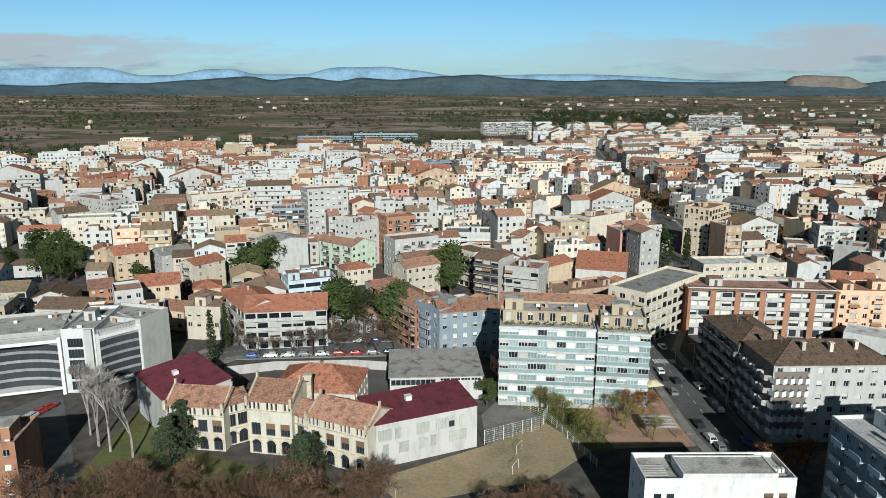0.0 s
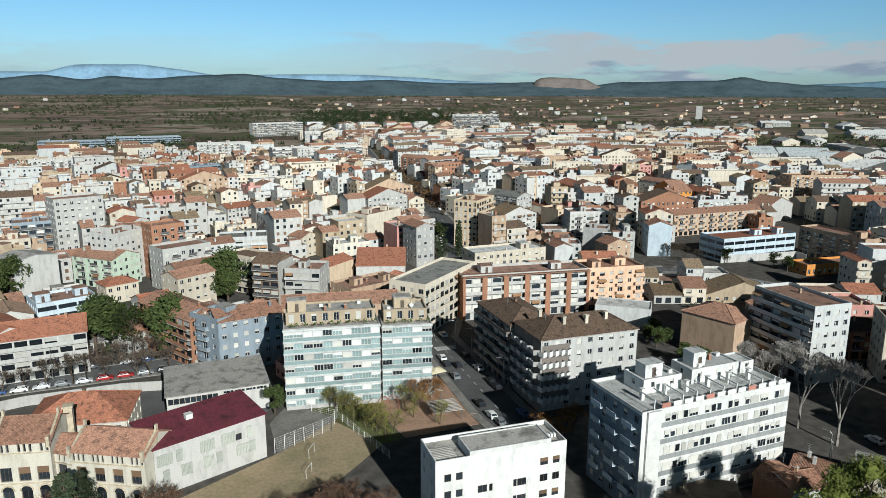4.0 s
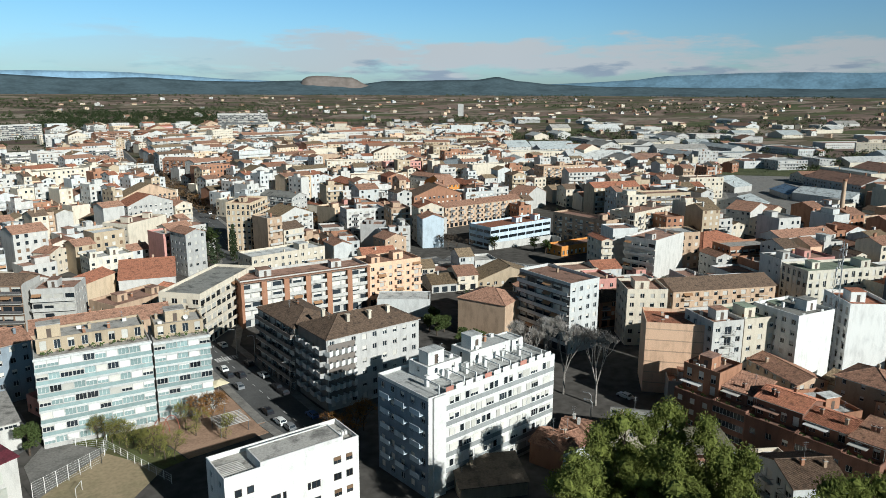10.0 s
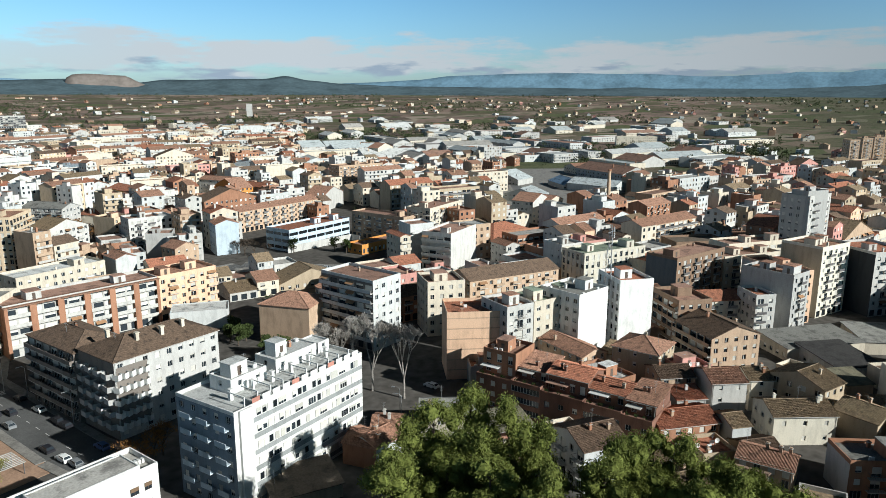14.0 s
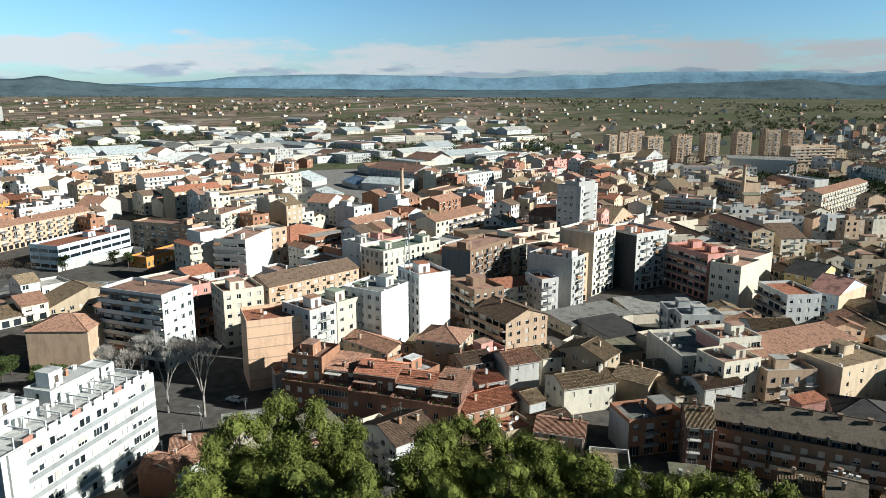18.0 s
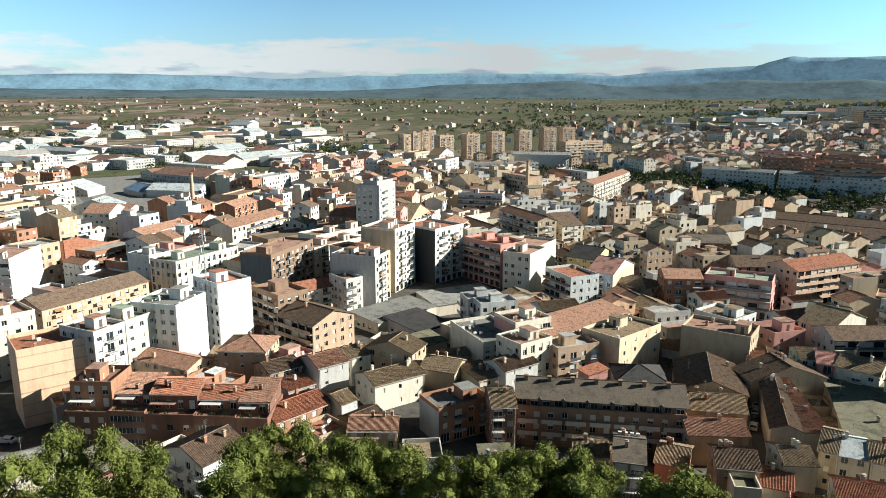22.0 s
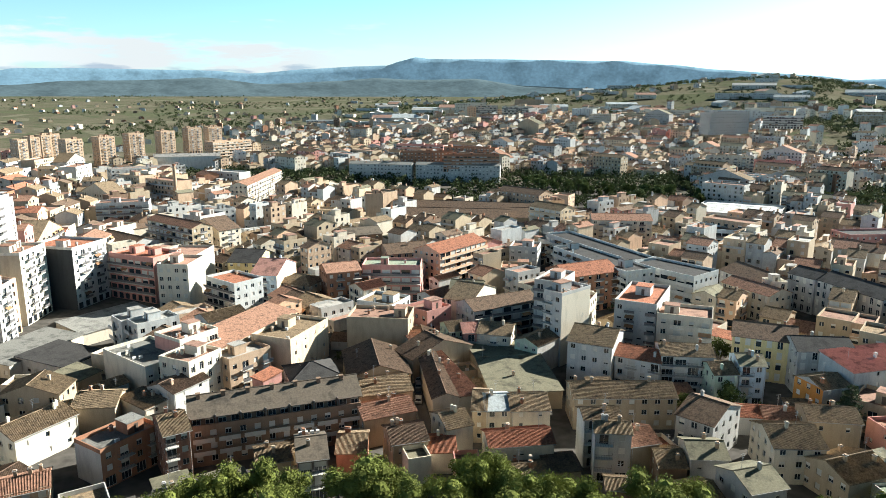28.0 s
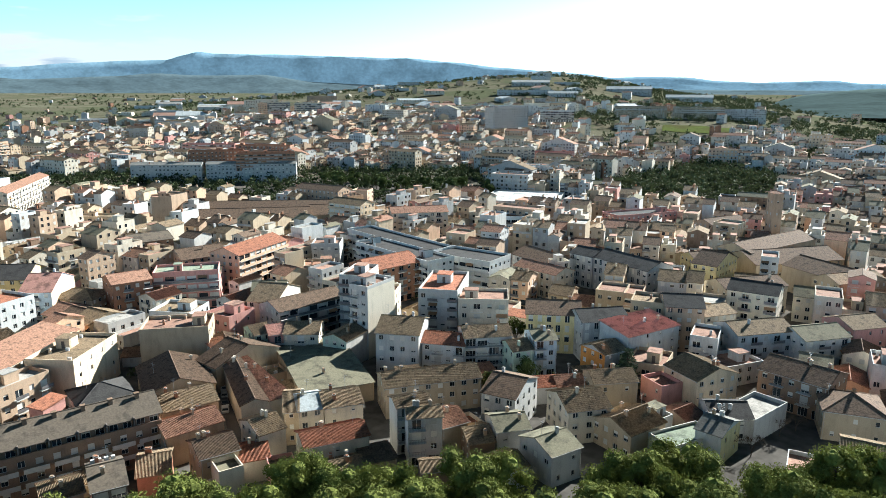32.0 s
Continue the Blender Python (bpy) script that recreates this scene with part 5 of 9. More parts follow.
def brick_terraces():
    """A stepped row of brick flats: deep front terraces, set-back upper floors, short tiled roofs at odd heights."""
    (ax, ay), (bx, by) = (135.3, 90.4), (136.9, 46.5)
    L = math.hypot(bx - ax, by - ay)
    yaw = math.degrees(math.atan2(by - ay, bx - ax))
    ux, uy = (bx - ax) / L, (by - ay) / L
    rg = random.Random(17)
    u = 0.0
    i = 0
    while u < L - 4:
        w = min(L - u, (9.5, 8.0, 10.5, 9.0, 8.5, 9.5)[i % 6])
        h = (8.0, 8.2, 7.6, 7.4, 7.0, 6.6)[i % 6]
        x, y = ax + ux * u, ay + uy * u
        e = house(x, y, yaw, w - 0.04, 13, h, "darkbrick", "fl", f="r" if i % 2 else "w", r="n", l="b" if i == 0 else "n", rc="terrace", near=True, clutter=False, rail=False,
                  label="brown brick flats with stepped terraces and tiled roofs", name="terraced_flats")
        set_back = (3.0, 4.4, 3.4, 4.0, 3.0, 4.2)[i % 6]
        up = (5.6, 3.0, 4.2, 3.0, 3.4, 3.0)[i % 6]
        block(e, w - 0.4, 13 - set_back - 0.3, up, "darkbrick" if i % 3 else "brick", "fl" if i == 0 else ("ga", "sh", "ga")[i % 3], "a", "n", "n", rc=None if i == 0 else ("redtile", "tile", "redtile")[i % 3],
              origin=(0.15, set_back, h), seed=60 + i, floors=2 if up > 5 else 1, rise=None if i == 0 else 1.5)
        for k in range(3):
            mb = MB()
            q = 0.5 + k * (w - 1) / 3
            mb.box(q, 0.5, h + 0.0, q + 1.1, 0.95, h + 0.45)
            part("planter", mb, wall_mat("tan"), e)
            mb = MB()
            for _ in range(14):
                px, py, pz = q + rg.uniform(0, 1.1), 0.7 + rg.uniform(-0.3, 0.3), h + 0.45 + rg.uniform(0, 0.7)
                mb.face([(px, py, pz), (px + 0.3, py + rg.uniform(-0.2, 0.2), pz + 0.1), (px + 0.1, py + 0.2, pz + 0.35)])
            part("terrace_plant", mb, leaf_mat("leaf_shrub", (0.07, 0.10, 0.035)), e)
        mb = MB()
        mb.box(0.3, set_back - 1.8, h + 2.3, w * 0.55, set_back - 0.02, h + 2.42)
        part("awning", mb, (M_WHITE, M_SLAB, roof_mat("terrace"))[i % 3], e)
        u += w
        i += 1


brick_terraces()


def long_terrace():
    """A long brown row: three plain floors, an attic behind a narrow terrace, a wide dark roof with chimneys."""
    x, y, yaw, w = front((144.5, -6.4), (141.8, -42.3))
    e = house(x, y, yaw, w, 12, 8.6, "brown", "fl", f="w", r="n", l="n", rc="terrace", rise=0.7, near=True, clutter=False, label="long dark brown brick row with an attic terrace", name="terraced_flats")
    n = 7
    for i in range(n):
        u = i * w / n
        mb = MB()
        mb.box(u + 0.15, 1.3, 8.6, u + w / n - 0.15, 11.6, 10.9)
        part("attic", mb, wall_mat("brown"), e)
        for k in range(2):
            put("window", window_mesh(1.6, 1.7, "glass", (0, 0.4, 0)[(i + k) % 3]), e, Matrix.Translation((u + (k + 0.5) * w / n / 2 + 0.05, 1.27, 9.7)))
        mb = MB()
        mb.box(u - 0.12, 0.3, 8.6, u + 0.12, 1.3, 11.0)
        part("pier", mb, wall_mat("umber"), e)
        mb = MB()
        mb.box(u + 1.5, 5.2, 11.6, u + 2.3, 6.0, 14.0)
        mb.box(u + 1.4, 5.1, 14.0, u + 2.4, 6.1, 14.15)
        part("chimney", mb, wall_mat("brown"), e)
        for fl in (1, 2):
            mb = MB()
            mb.box(u + 0.4, -0.9, fl * 2.85 - 0.1, u + w / n - 0.4, -0.005, fl * 2.85)
            mb.box(u + 0.4, -0.9, fl * 2.85, u + w / n - 0.4, -0.85, fl * 2.85 + 0.9)
            part("balcony", mb, M_SLAB, e)
    rb, dummy = MB(), MB()
    roof_faces(rb, dummy, 0, "ga", w, 11.4, 10.9, 2.6, False, over=0.5)
    r = part("roof", rb, roof_mat("umber"), e)
    r.location = (0, 0.8, 0)


long_terrace()
e = house((122.6, -23.8)[0], (122.6, -23.8)[1], -100, 5.6, 11, 9, "umber", "ga", f="B", r="n", l="n", rc="umber", side="pink", label="narrow dark house with a salmon-red party wall", clutter=True)
for i in range(4):
    mb = MB()
    mb.box(0.6 + i * 1.15, 8.2, 9.6, 1.3 + i * 1.15, 8.8, 10.6)
    part("air_conditioner", mb, M_WHITE, e)

sheet("works_yard", [(600.8, 387.5), (688.0, 289.8), (419.8, 174.6), (368.7, 232.6)], 0.05, M_PAVE, "pale concrete works yard with sheds", "yard")

# ---------------------------------------------------------------- buildings, street by street
house(-132.7, 221.8, -2.2, 17.6, 12, 7, 'cream', 'ga', rc='brown')
house(-105.8, 221.0, 27.5, 8.6, 12, 12, 'white', 'fl')
house(-127.5, 247.6, 26.9, 8.4, 12, 6, 'brick', 'ga')
house(-93.2, 221.7, -16.7, 10.7, 10, 7, 'ochre', 'ga')
house(-79.8, 211.4, -6.0, 11.5, 12, 10, 'cream', 'fl')
house(-58.5, 201.6, 7.8, 24.4, 16, 12, 'white', 'ga', f='B',r='n',l='b',rail=False,side='brick',rc='redtile')
house(-70.5, 220.9, -57.7, 21.6, 14, 12, 'white', 'ga', f='B',rail=False,rc='redtile')
house(-87.3, 310.0, -33.0, 11.8, 12, 15, 'ochre', 'fl', f='b')
house(-68.9, 285.9, 43.3, 17.0, 14, 15, 'white', 'gd', f='n',r='n',l='b',rise=1.5,rc='gravel')
house(-54.2, 244.2, 23.0, 18.0, 14, 9, 'paleblue', 'fl', f='r')
house(-53.4, 307.1, -41.0, 21.5, 14, 12, 'green', 'ga', f='b')
house(-37.4, 271.8, 28.0, 11.8, 9, 7, 'cream', 'hi', rc='redtile')
house(-24.0, 215.6, 53.1, 9.0, 8, 6, 'white', 'hi')
house(-22.4, 223.2, -58.9, 28.9, 12, 14, 'brick', 'ga', f='B',rail=False)
house(-7.4, 200.8, -52.4, 11.8, 12, 15, 'blue', 'fl', f='b',rc='gravel',rail=False)
house(0.0, 191.4, 13.6, 18.0, 12, 15, 'blue', 'ga', f='w',rc='tile')
house(18.1, 202.9, -6.8, 34.6, 12, 14, 'tan', 'ga', f='w')
house(-12.0, 251.5, 35.2, 15.2, 10, 13, 'cream', 'ga')
house(55.1, 275.3, -16.2, 19.9, 26, 7, 'white', 'ga', f='n',r='n',rc='redtile')
house(-18.1, 283.4, 27.4, 20.1, 12, 16, 'white', 'fl', f='b')
house(-22.8, 302.4, 24.4, 13.8, 11, 22, 'brick', 'fl', f='b')
house(-36.8, 299.8, 51.4, 17.8, 12, 20, 'white', 'fl', f='w')
house(-66.6, 355.7, 23.9, 21.3, 14, 27, 'white', 'fl', f='w')
house(-84.5, 356.6, 13.3, 15.6, 14, 17, 'blue', 'fl', f='B')
house(74.8, 341.8, 37.2, 27.5, 14, 15, 'cream', 'fl', f='n',r='n')
house(92.0, 339.7, 14.2, 12.4, 10, 12, 'white', 'ga', f='b')
house(-219.0, 417.7, -33.3, 39.9, 12, 15, 'white', 'fl', f='w')
house(-144.8, 411.1, 33.0, 35.3, 12, 16, 'cream', 'fl', f='b')
house(-164.8, 400.4, 26.2, 19.3, 11, 13, 'white', 'ga', f='b')
house(-226.8, 577.2, 0.5, 14.6, 12, 14, 'white', 'fl', f='n')
house(-336.5, 821.7, 13.2, 77.6, 12, 18, 'brick', 'fl', f='w')
house(-148.1, 708.4, 15.7, 44.9, 12, 15, 'white', 'fl', f='b')
house(-208.1, 1061.1, 1.2, 81.1, 14, 10, 'blue', 'fl', f='r',rc='blue')
house(-132.3, 1130.9, 7.2, 101.5, 25, 9, 'blue', 'fl', f='r',rc='tin')
house(-7.6, 875.7, 7.6, 62.2, 14, 16, 'white', 'fl', f='b')
house(81.5, 1258.9, 21.8, 96.1, 13, 22, 'white', 'fl', f='B')
house(68.4, 767.9, 10.4, 101.6, 12, 17, 'white', 'fl', f='B',rc='tile')
house(204.0, 1063.8, 19.3, 51.6, 12, 17, 'brick', 'ga', f='B',rail=False)
house(266.7, 1096.0, 16.4, 65.5, 12, 17, 'brick', 'ga', f='B',rail=False)
house(227.5, 874.9, 15.7, 71.8, 12, 17, 'white', 'ga', f='B',rail=False)
house(176.0, 649.4, -47.3, 30.5, 12, 16, 'brick', 'ga', f='b')
house(191.0, 608.6, 21.3, 34.7, 12, 16, 'white', 'ga', f='B')
house(191.0, 580.5, 0.5, 24.4, 12, 14, 'pink', 'fl', f='n')
house(356.1, 919.7, 8.9, 89.8, 12, 18, 'white', 'ga', f='B')
house(498.7, 946.3, 3.5, 98.6, 12, 16, 'white', 'ga', f='B',rail=False)
house(333.4, 972.6, 17.8, 34.1, 13, 22, 'cream', 'fl', f='w')
house(282.2, 668.8, 4.6, 56.2, 12, 13, 'tan', 'ga', f='w')
house(285.5, 622.1, -44.3, 23.7, 12, 13, 'blue', 'fl', f='n')
house(533.1, 1036.4, -11.0, 45.7, 12, 16, 'cream', 'fl', f='B')
house(53.5, 214.4, -46.8, 13.5, 36, 16, 'cream', 'fl', f='b',r='B',rail=False,rc='grey')
flats = house(79.0, 215.0, -5.0, 45.8, 13, 15, 'white', 'fl', f='B', l='n', rail=False, side='brick', rc='terrace', label="long white block of flats with brick piers and white balconies")
for i in range(7):
    mb = MB()
    q = i * 45.8 / 6
    mb.box(max(-0.05, q - 0.9), -1.2, 0, min(45.85, q + 0.9), -0.004, 15.2)
    part("brick_pier", mb, wall_mat("brick"), flats, "reddish brown brick pier")
mb = MB()
mb.box(-0.3, -1.5, 15.2, 46.1, 3.2, 15.5)
part("eave", mb, roof_mat("tile"), flats, "terracotta tiled eaves")
house(124.7, 211.0, -5.0, 21.5, 13, 15, 'peach', 'fl', f='b', r='n', rail=False, rc='tile')
house(104.8, 269.9, 4.2, 34.5, 13, 9, 'cream', 'fl', f='w',rc='white')
house(142.3, 269.9, -5.8, 8.4, 12, 10, 'palegrey', 'gd', f='n',l='n',r='w')
house(149.4, 257.2, -18.0, 14.8, 12, 7, 'cream', 'ga', rc='redtile')
house(167.5, 267.8, 1.2, 11.8, 10, 10, 'tan', 'gd', f='s')
house(177.0, 320.2, -11.9, 15.8, 12, 15, 'white', 'fl', f='b')
house(172.6, 298.9, -38.8, 11.5, 12, 11, 'grey', 'fl', f='n',r='n')
house(196.5, 279.3, -21.8, 10.9, 12, 15, 'paleblue', 'gd', f='n',r='b')
house(237.0, 314.6, 2.3, 60.1, 11, 12, 'tan', 'ga', f='b')
house(222.4, 258.0, 2.3, 43.2, 16, 10, 'paleblue', 'fl', f='r',l='r',r='n',rc='redtile',name='school_building')
house(269.4, 261.6, -88.5, 35.4, 11, 13, 'tan', 'fl', f='b',r='n')
house(239.3, 226.2, -3.3, 26.8, 10, 4, 'orange', 'fl', f='a',r='n')
house(281.1, 217.7, 7.5, 34.9, 14, 17, 'cream', 'fl', f='b',l='b')
house(238.6, 173.5, 9.7, 25.9, 14, 16, 'white', 'fl', f='n',l='B',rail=False)
house(282.1, 179.7, -12.3, 34.1, 26, 6, 'cream', 'hi', f='n',rc='redtile')
house(192.1, 131.5, -24.1, 38.1, 14, 13, 'tan', 'ga', f='b',rail=False,rc='brown')
house(132.5, 169.0, -68.7, 16.7, 14, 12.4, 'tan', 'hi', rc='tile', f='n', l='n', r='n')
house(382.3, 383.2, -12.4, 40.7, 14, 20, 'tan', 'fl', f='b',rc='tile')
house(406.0, 305.5, -12.2, 15.6, 16, 17, 'palegrey', 'fl', f='b',r='n',rc='tile')
house(576.8, 518.4, 2.6, 26.4, 14, 16, 'cream', 'gd', f='n')
house(447.5, 580.8, -68.5, 18.1, 12, 15, 'white', 'gd', f='w')
house(378.7, 581.3, -50.2, 26.6, 12, 12, 'white', 'gd', f='n')
house(301.9, 444.5, -77.3, 33.6, 12, 14, 'white', 'ga', f='w')
house(309.4, 415.3, -89.6, 32.7, 12, 12, 'blue', 'ga', f='b',rc='redtile')
house(237.5, 450.5, -95.4, 36.1, 14, 14, 'orange', 'ga', f='n',rc='redtile')
house(290.2, 409.6, -97.7, 28.7, 12, 14, 'orange', 'gd', f='s')
house(316.1, 331.9, 16.0, 26.6, 14, 10, 'white', 'gd', f='n')
house(361.0, 203.0, 2.6, 21.4, 14, 13, 'white', 'gd', f='n',l='w')
house(374.9, 199.8, -6.1, 15.0, 14, 12, 'cream', 'gd', f='w')
house(506.7, 254.5, -95.5, 41.4, 22, 6, 'palegrey', 'ga', f='n',rc='tin',name='market_hall')
house(992.8, 421.8, -58.3, 58.3, 12, 12, 'cream', 'fl', f='w')
# slate sides stand in for shade on the left face
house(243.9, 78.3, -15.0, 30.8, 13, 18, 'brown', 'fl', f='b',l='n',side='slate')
house(274.9, 70.3, -31.8, 28.3, 12, 14, 'cream', 'fl', f='b')
house(239.4, 55.4, -106.0, 17.1, 10, 20, 'grey', 'fl', f='n',r='b',rc='tile')
house(256.9, -5.3, -117.1, 10.9, 15, 18, 'cream', 'fl', f='w',r='n')
house(322.2, 58.2, -118.2, 8.0, 12, 36, 'grey', 'fl', f='n',r='n')
house(318.4, 50.3, -16.7, 17.8, 12, 34, 'white', 'fl', f='b')
house(415.7, 18.6, -97.6, 26.3, 13, 18, 'white', 'fl', f='B')
house(354.0, 13.7, -42.4, 20.8, 12, 14, 'cream', 'fl', f='n')
house(491.1, -71.9, -25.0, 96.1, 12, 15, 'cream', 'ga', f='b')
house(363.9, -29.5, -52.8, 16.5, 12, 16, 'grey', 'fl', f='w')
house(367.0, -13.5, -95.5, 16.5, 12, 13, 'brick', 'fl', f='B')
house(373.8, 279.0, -99.1, 15.9, 16, 17, 'palegrey', 'fl', f='b',r='n',rc='tile')
house(440.2, 352.0, -26.6, 11.4, 14, 14, 'tan', 'gd', f='n')
house(811.6, 98.6, -53.4, 9.8, 14, 30, 'tan', 'fl', f='b',rc='tile', z=0.1)
house(848.5, 91.7, -54.1, 10.2, 14, 30, 'tan', 'fl', f='b',rc='tile', z=0.1)
house(881.3, 84.8, -54.8, 10.5, 14, 30, 'tan', 'fl', f='b',rc='tile', z=0.1)
house(910.0, 78.2, -55.4, 10.8, 14, 30, 'tan', 'fl', f='b',rc='tile', z=0.1)
house(793.7, 55.6, -56.5, 17.5, 14, 30, 'tan', 'fl', f='b',rc='tile', z=0.1)
house(826.3, 26.9, -58.7, 17.7, 14, 30, 'tan', 'fl', f='b',rc='tile', z=0.1)
house(856.7, -2.2, -60.7, 17.9, 14, 30, 'tan', 'fl', f='b',rc='tile', z=1.5)
house(889.5, -36.4, -62.8, 18.0, 14, 30, 'tan', 'fl', f='b',rc='tile', z=1.9)
house(918.3, -68.6, -64.8, 18.1, 14, 30, 'tan', 'fl', f='b',rc='tile', z=3.7)
house(940.1, -94.8, -66.2, 18.1, 14, 30, 'tan', 'fl', f='b',rc='tile', z=3.3)
house(824.9, -86.5, -55.8, 56.5, 14, 22, 'tan', 'fl', f='B',rail=False)
house(758.8, -22.3, -97.7, 63.1, 14, 14, 'white', 'ga', f='n',rc='gravel')
house(631.6, 14.1, -74.2, 60.4, 12, 15, 'white', 'fl', f='b')
house(569.1, 128.7, -31.9, 37.2, 14, 13, 'white', 'fl', f='w')
house(111.6, 89.2, -52.0, 12.0, 9, 7, 'cream', 'ga', rc='grey')
house(101.4, 94.7, -56.6, 6.0, 10, 5, 'white', 'ga', rc='tile',f='s')
house(114.9, 51.6, -30.8, 10.5, 12, 9, 'palegrey', 'ga', rc='brown',l='b',f='n')
house(167.9, 69.2, -90.1, 12.5, 12, 11, 'stone', 'hi', f='s')
house(172.9, -8.6, -50.2, 11.1, 10, 12, 'cream', 'fl', f='a')
house(166.9, -4.5, -51.7, 10.9, 9, 8, 'white', 'ga', f='s',rc='brown')
house(142.6, 10.4, -56.6, 13.5, 9, 7.8, 'brick', 'fl', f='b', l='n', side='grey', rc='grey')
house(139.1, -1.2, -81.0, 5.1, 11, 11, 'darkbrick', 'ga', f='b',rc='oldtile')
house(129.7, -33.1, -111.2, 6.0, 10, 5, 'brick', 'ga', f='n',rc='oldtile')
house(149.9, -44.9, -96.9, 12.4, 11, 7, 'tan', 'ga', f='n',rc='oldtile')
house(137.8, -41.7, -89.4, 12.2, 9, 7, 'tan', 'ga', f='n',rc='tile')
house(125.0, -43.6, -96.4, 7.6, 9, 7, 'stone', 'ga', f='w',rc='brown')
house(122.4, -50.6, -109.3, 5.5, 8, 5, 'cream', 'ga', f='n',rc='redtile')
house(124.8, -55.8, -90.3, 5.9, 9, 8, 'cream', 'ga', f='n',rc='oldtile')
house(131.1, -64.6, -119.8, 3.2, 12, 8, 'stone', 'ga', f='s',rc='oldtile')
house(129.5, -67.3, -110.9, 5.5, 10, 8, 'cream', 'ga', f='w',rc='tin')
house(127.0, -72.4, -110.3, 8.6, 10, 8, 'cream', 'ga', f='s',rc='oldtile')
house(115.9, -61.2, -105.5, 13.4, 8, 7, 'cream', 'ga', f='s',rc='redtile')
house(142.6, -75.7, -105.8, 17.9, 42, 5, 'stone', 'ga', f='n',l='n',r='n',rc='moss',rise=1.5)
house(142.2, -59.8, -105.4, 6.4, 50, 7, 'cream', 'gd', f='n',l='n',r='n',rc='brown')
house(140.5, -66.0, -93.8, 5.6, 46, 7, 'cream', 'sh', f='n',l='n',r='n',rc='tile',rise=1.0)
house(138.3, 29.6, -87.0, 10.5, 8, 5, 'tan', 'ga', f='a',rc='tile')
house(175.8, -62.8, -169.4, 9.0, 20, 7, 'stone', 'ga', f='n',r='n',rc='brown')
house(178.3, -80.7, -94.9, 5.0, 9, 9, 'green', 'ga', f='w',rc='oldtile')
house(175.7, -83.8, -106.4, 4.7, 9, 9, 'pink', 'ga', f='b',rc='palered')
house(174.0, -87.3, -130.0, 9.7, 11, 9, 'cream', 'ga', f='b',rc='oldtile')
house(165.2, -94.8, -157.7, 7.9, 11, 9, 'green', 'gd', f='w',r='n',side='white',rc='oldtile')
house(167.6, -105.5, -162.4, 6.6, 13, 21, 'grey', 'fl', f='b',r='n',side='cream')
house(176.5, -117.6, -138.5, 8.2, 12, 14, 'cream', 'fl', f='w')
house(186.1, -192.8, -178.7, 20.7, 11, 10, 'cream', 'ga', f='a',rc='tile')
house(243.2, -157.3, -179.1, 46.7, 13, 14, 'palegrey', 'fl', f='B',rail=False,rc='dark')
house(376.1, -130.6, -121.2, 70.3, 22, 8, 'stone', 'ga', f='a',rc='brown',name='factory')
house(346.0, -194.4, -120.2, 46.0, 22, 8, 'stone', 'ga', f='n',rc='brown',name='factory')
house(380.5, -120.7, -104.6, 9.5, 10, 20, 'tan', 'fl', f='n',name='factory_tower')
house(324.2, -205.8, -102.4, 9.2, 9, 19, 'tan', 'fl', f='n',name='factory_tower')
house(612.6, -179.6, -124.4, 57.1, 11, 15, 'white', 'ga', f='w',rc='grey')
house(580.7, -230.7, -122.9, 74.3, 11, 15, 'white', 'ga', f='w',rc='grey')
house(762.3, -279.5, -134.3, 57.0, 11, 16, 'pink', 'fl', f='B',rail=False,rc='tile')
house(710.4, -315.6, -138.8, 60.0, 11, 17, 'brick', 'fl', f='b',rc='tile')
house(321.4, -309.4, -144.6, 35.9, 40, 8, 'white', 'ga', f='n',rc='white',rise=2,name='sports_hall')
house(56.7, -158.0, -150.2, 12.9, 13, 7, 'stone', 'hi', f='s',rc='brown')
house(85.6, -164.7, -108.5, 15.9, 10, 5, 'grey', 'fl', f='w')
house(276.8, -270.0, -160.8, 25.3, 13, 13, 'tan', 'fl', f='b')
house(288.3, -209.0, -119.5, 29.3, 13, 15, 'cream', 'ga', f='b')
house(119.4, -274.3, 159.5, 30.7, 18, 10, 'stone', 'ga', f='n',rc='brown')
house(132.8, -275.5, -95.5, 49.9, 16, 12, 'stone', 'ga', f='n',rc='brown')
house(626.8, -612.4, -87.7, 63.0, 16, 24, 'white', 'fl', f='w',name='hospital', z=30.1)
house(1118.2, -558.7, -117.4, 37.2, 14, 24, 'cream', 'fl', f='B', z=31.0)
house(1097.5, -598.3, -119.8, 52.1, 14, 22, 'cream', 'fl', f='B', z=31.0)
house(745.5, -1003.3, -148.6, 228.9, 12, 14, 'grey', 'fl', f='w', z=27.1)
house(1348.1, -1338.9, -137.0, 146.4, 14, 12, 'palegrey', 'fl', f='r', z=54.2)
house(636.4, -705.4, -139.3, 43.7, 14, 14, 'palegrey', 'fl', f='B', z=35.5)
house(923.4, 1182.1, -38.2, 11.7, 10, 24, 'white', 'fl', f='n',clutter=False, z=25.8)
house(430.9, 1226.5, -21.2, 84.1, 12, 18, 'white', 'fl', f='B', z=18.0)
house(214.0, 35.0, -40.3, 26.6, 14, 4, 'cream', 'sh', f='n',rc='grey',rise=1)
house(234.3, 17.8, -58.5, 27.1, 16, 4, 'cream', 'sh', f='n',rc='grey',rise=1)
house(205.9, 20.9, -43.9, 14.2, 18, 4, 'palegrey', 'sh', f='n',rc='dark',rise=1)
house(95.2, 96.8, -74.8, 7.7, 8, 5, 'brick', 'ga', f='n',rc='tile')
house(97.4, 89.2, -3.5, 7.5, 8, 5, 'palegrey', 'ga', f='s',rc='tile')
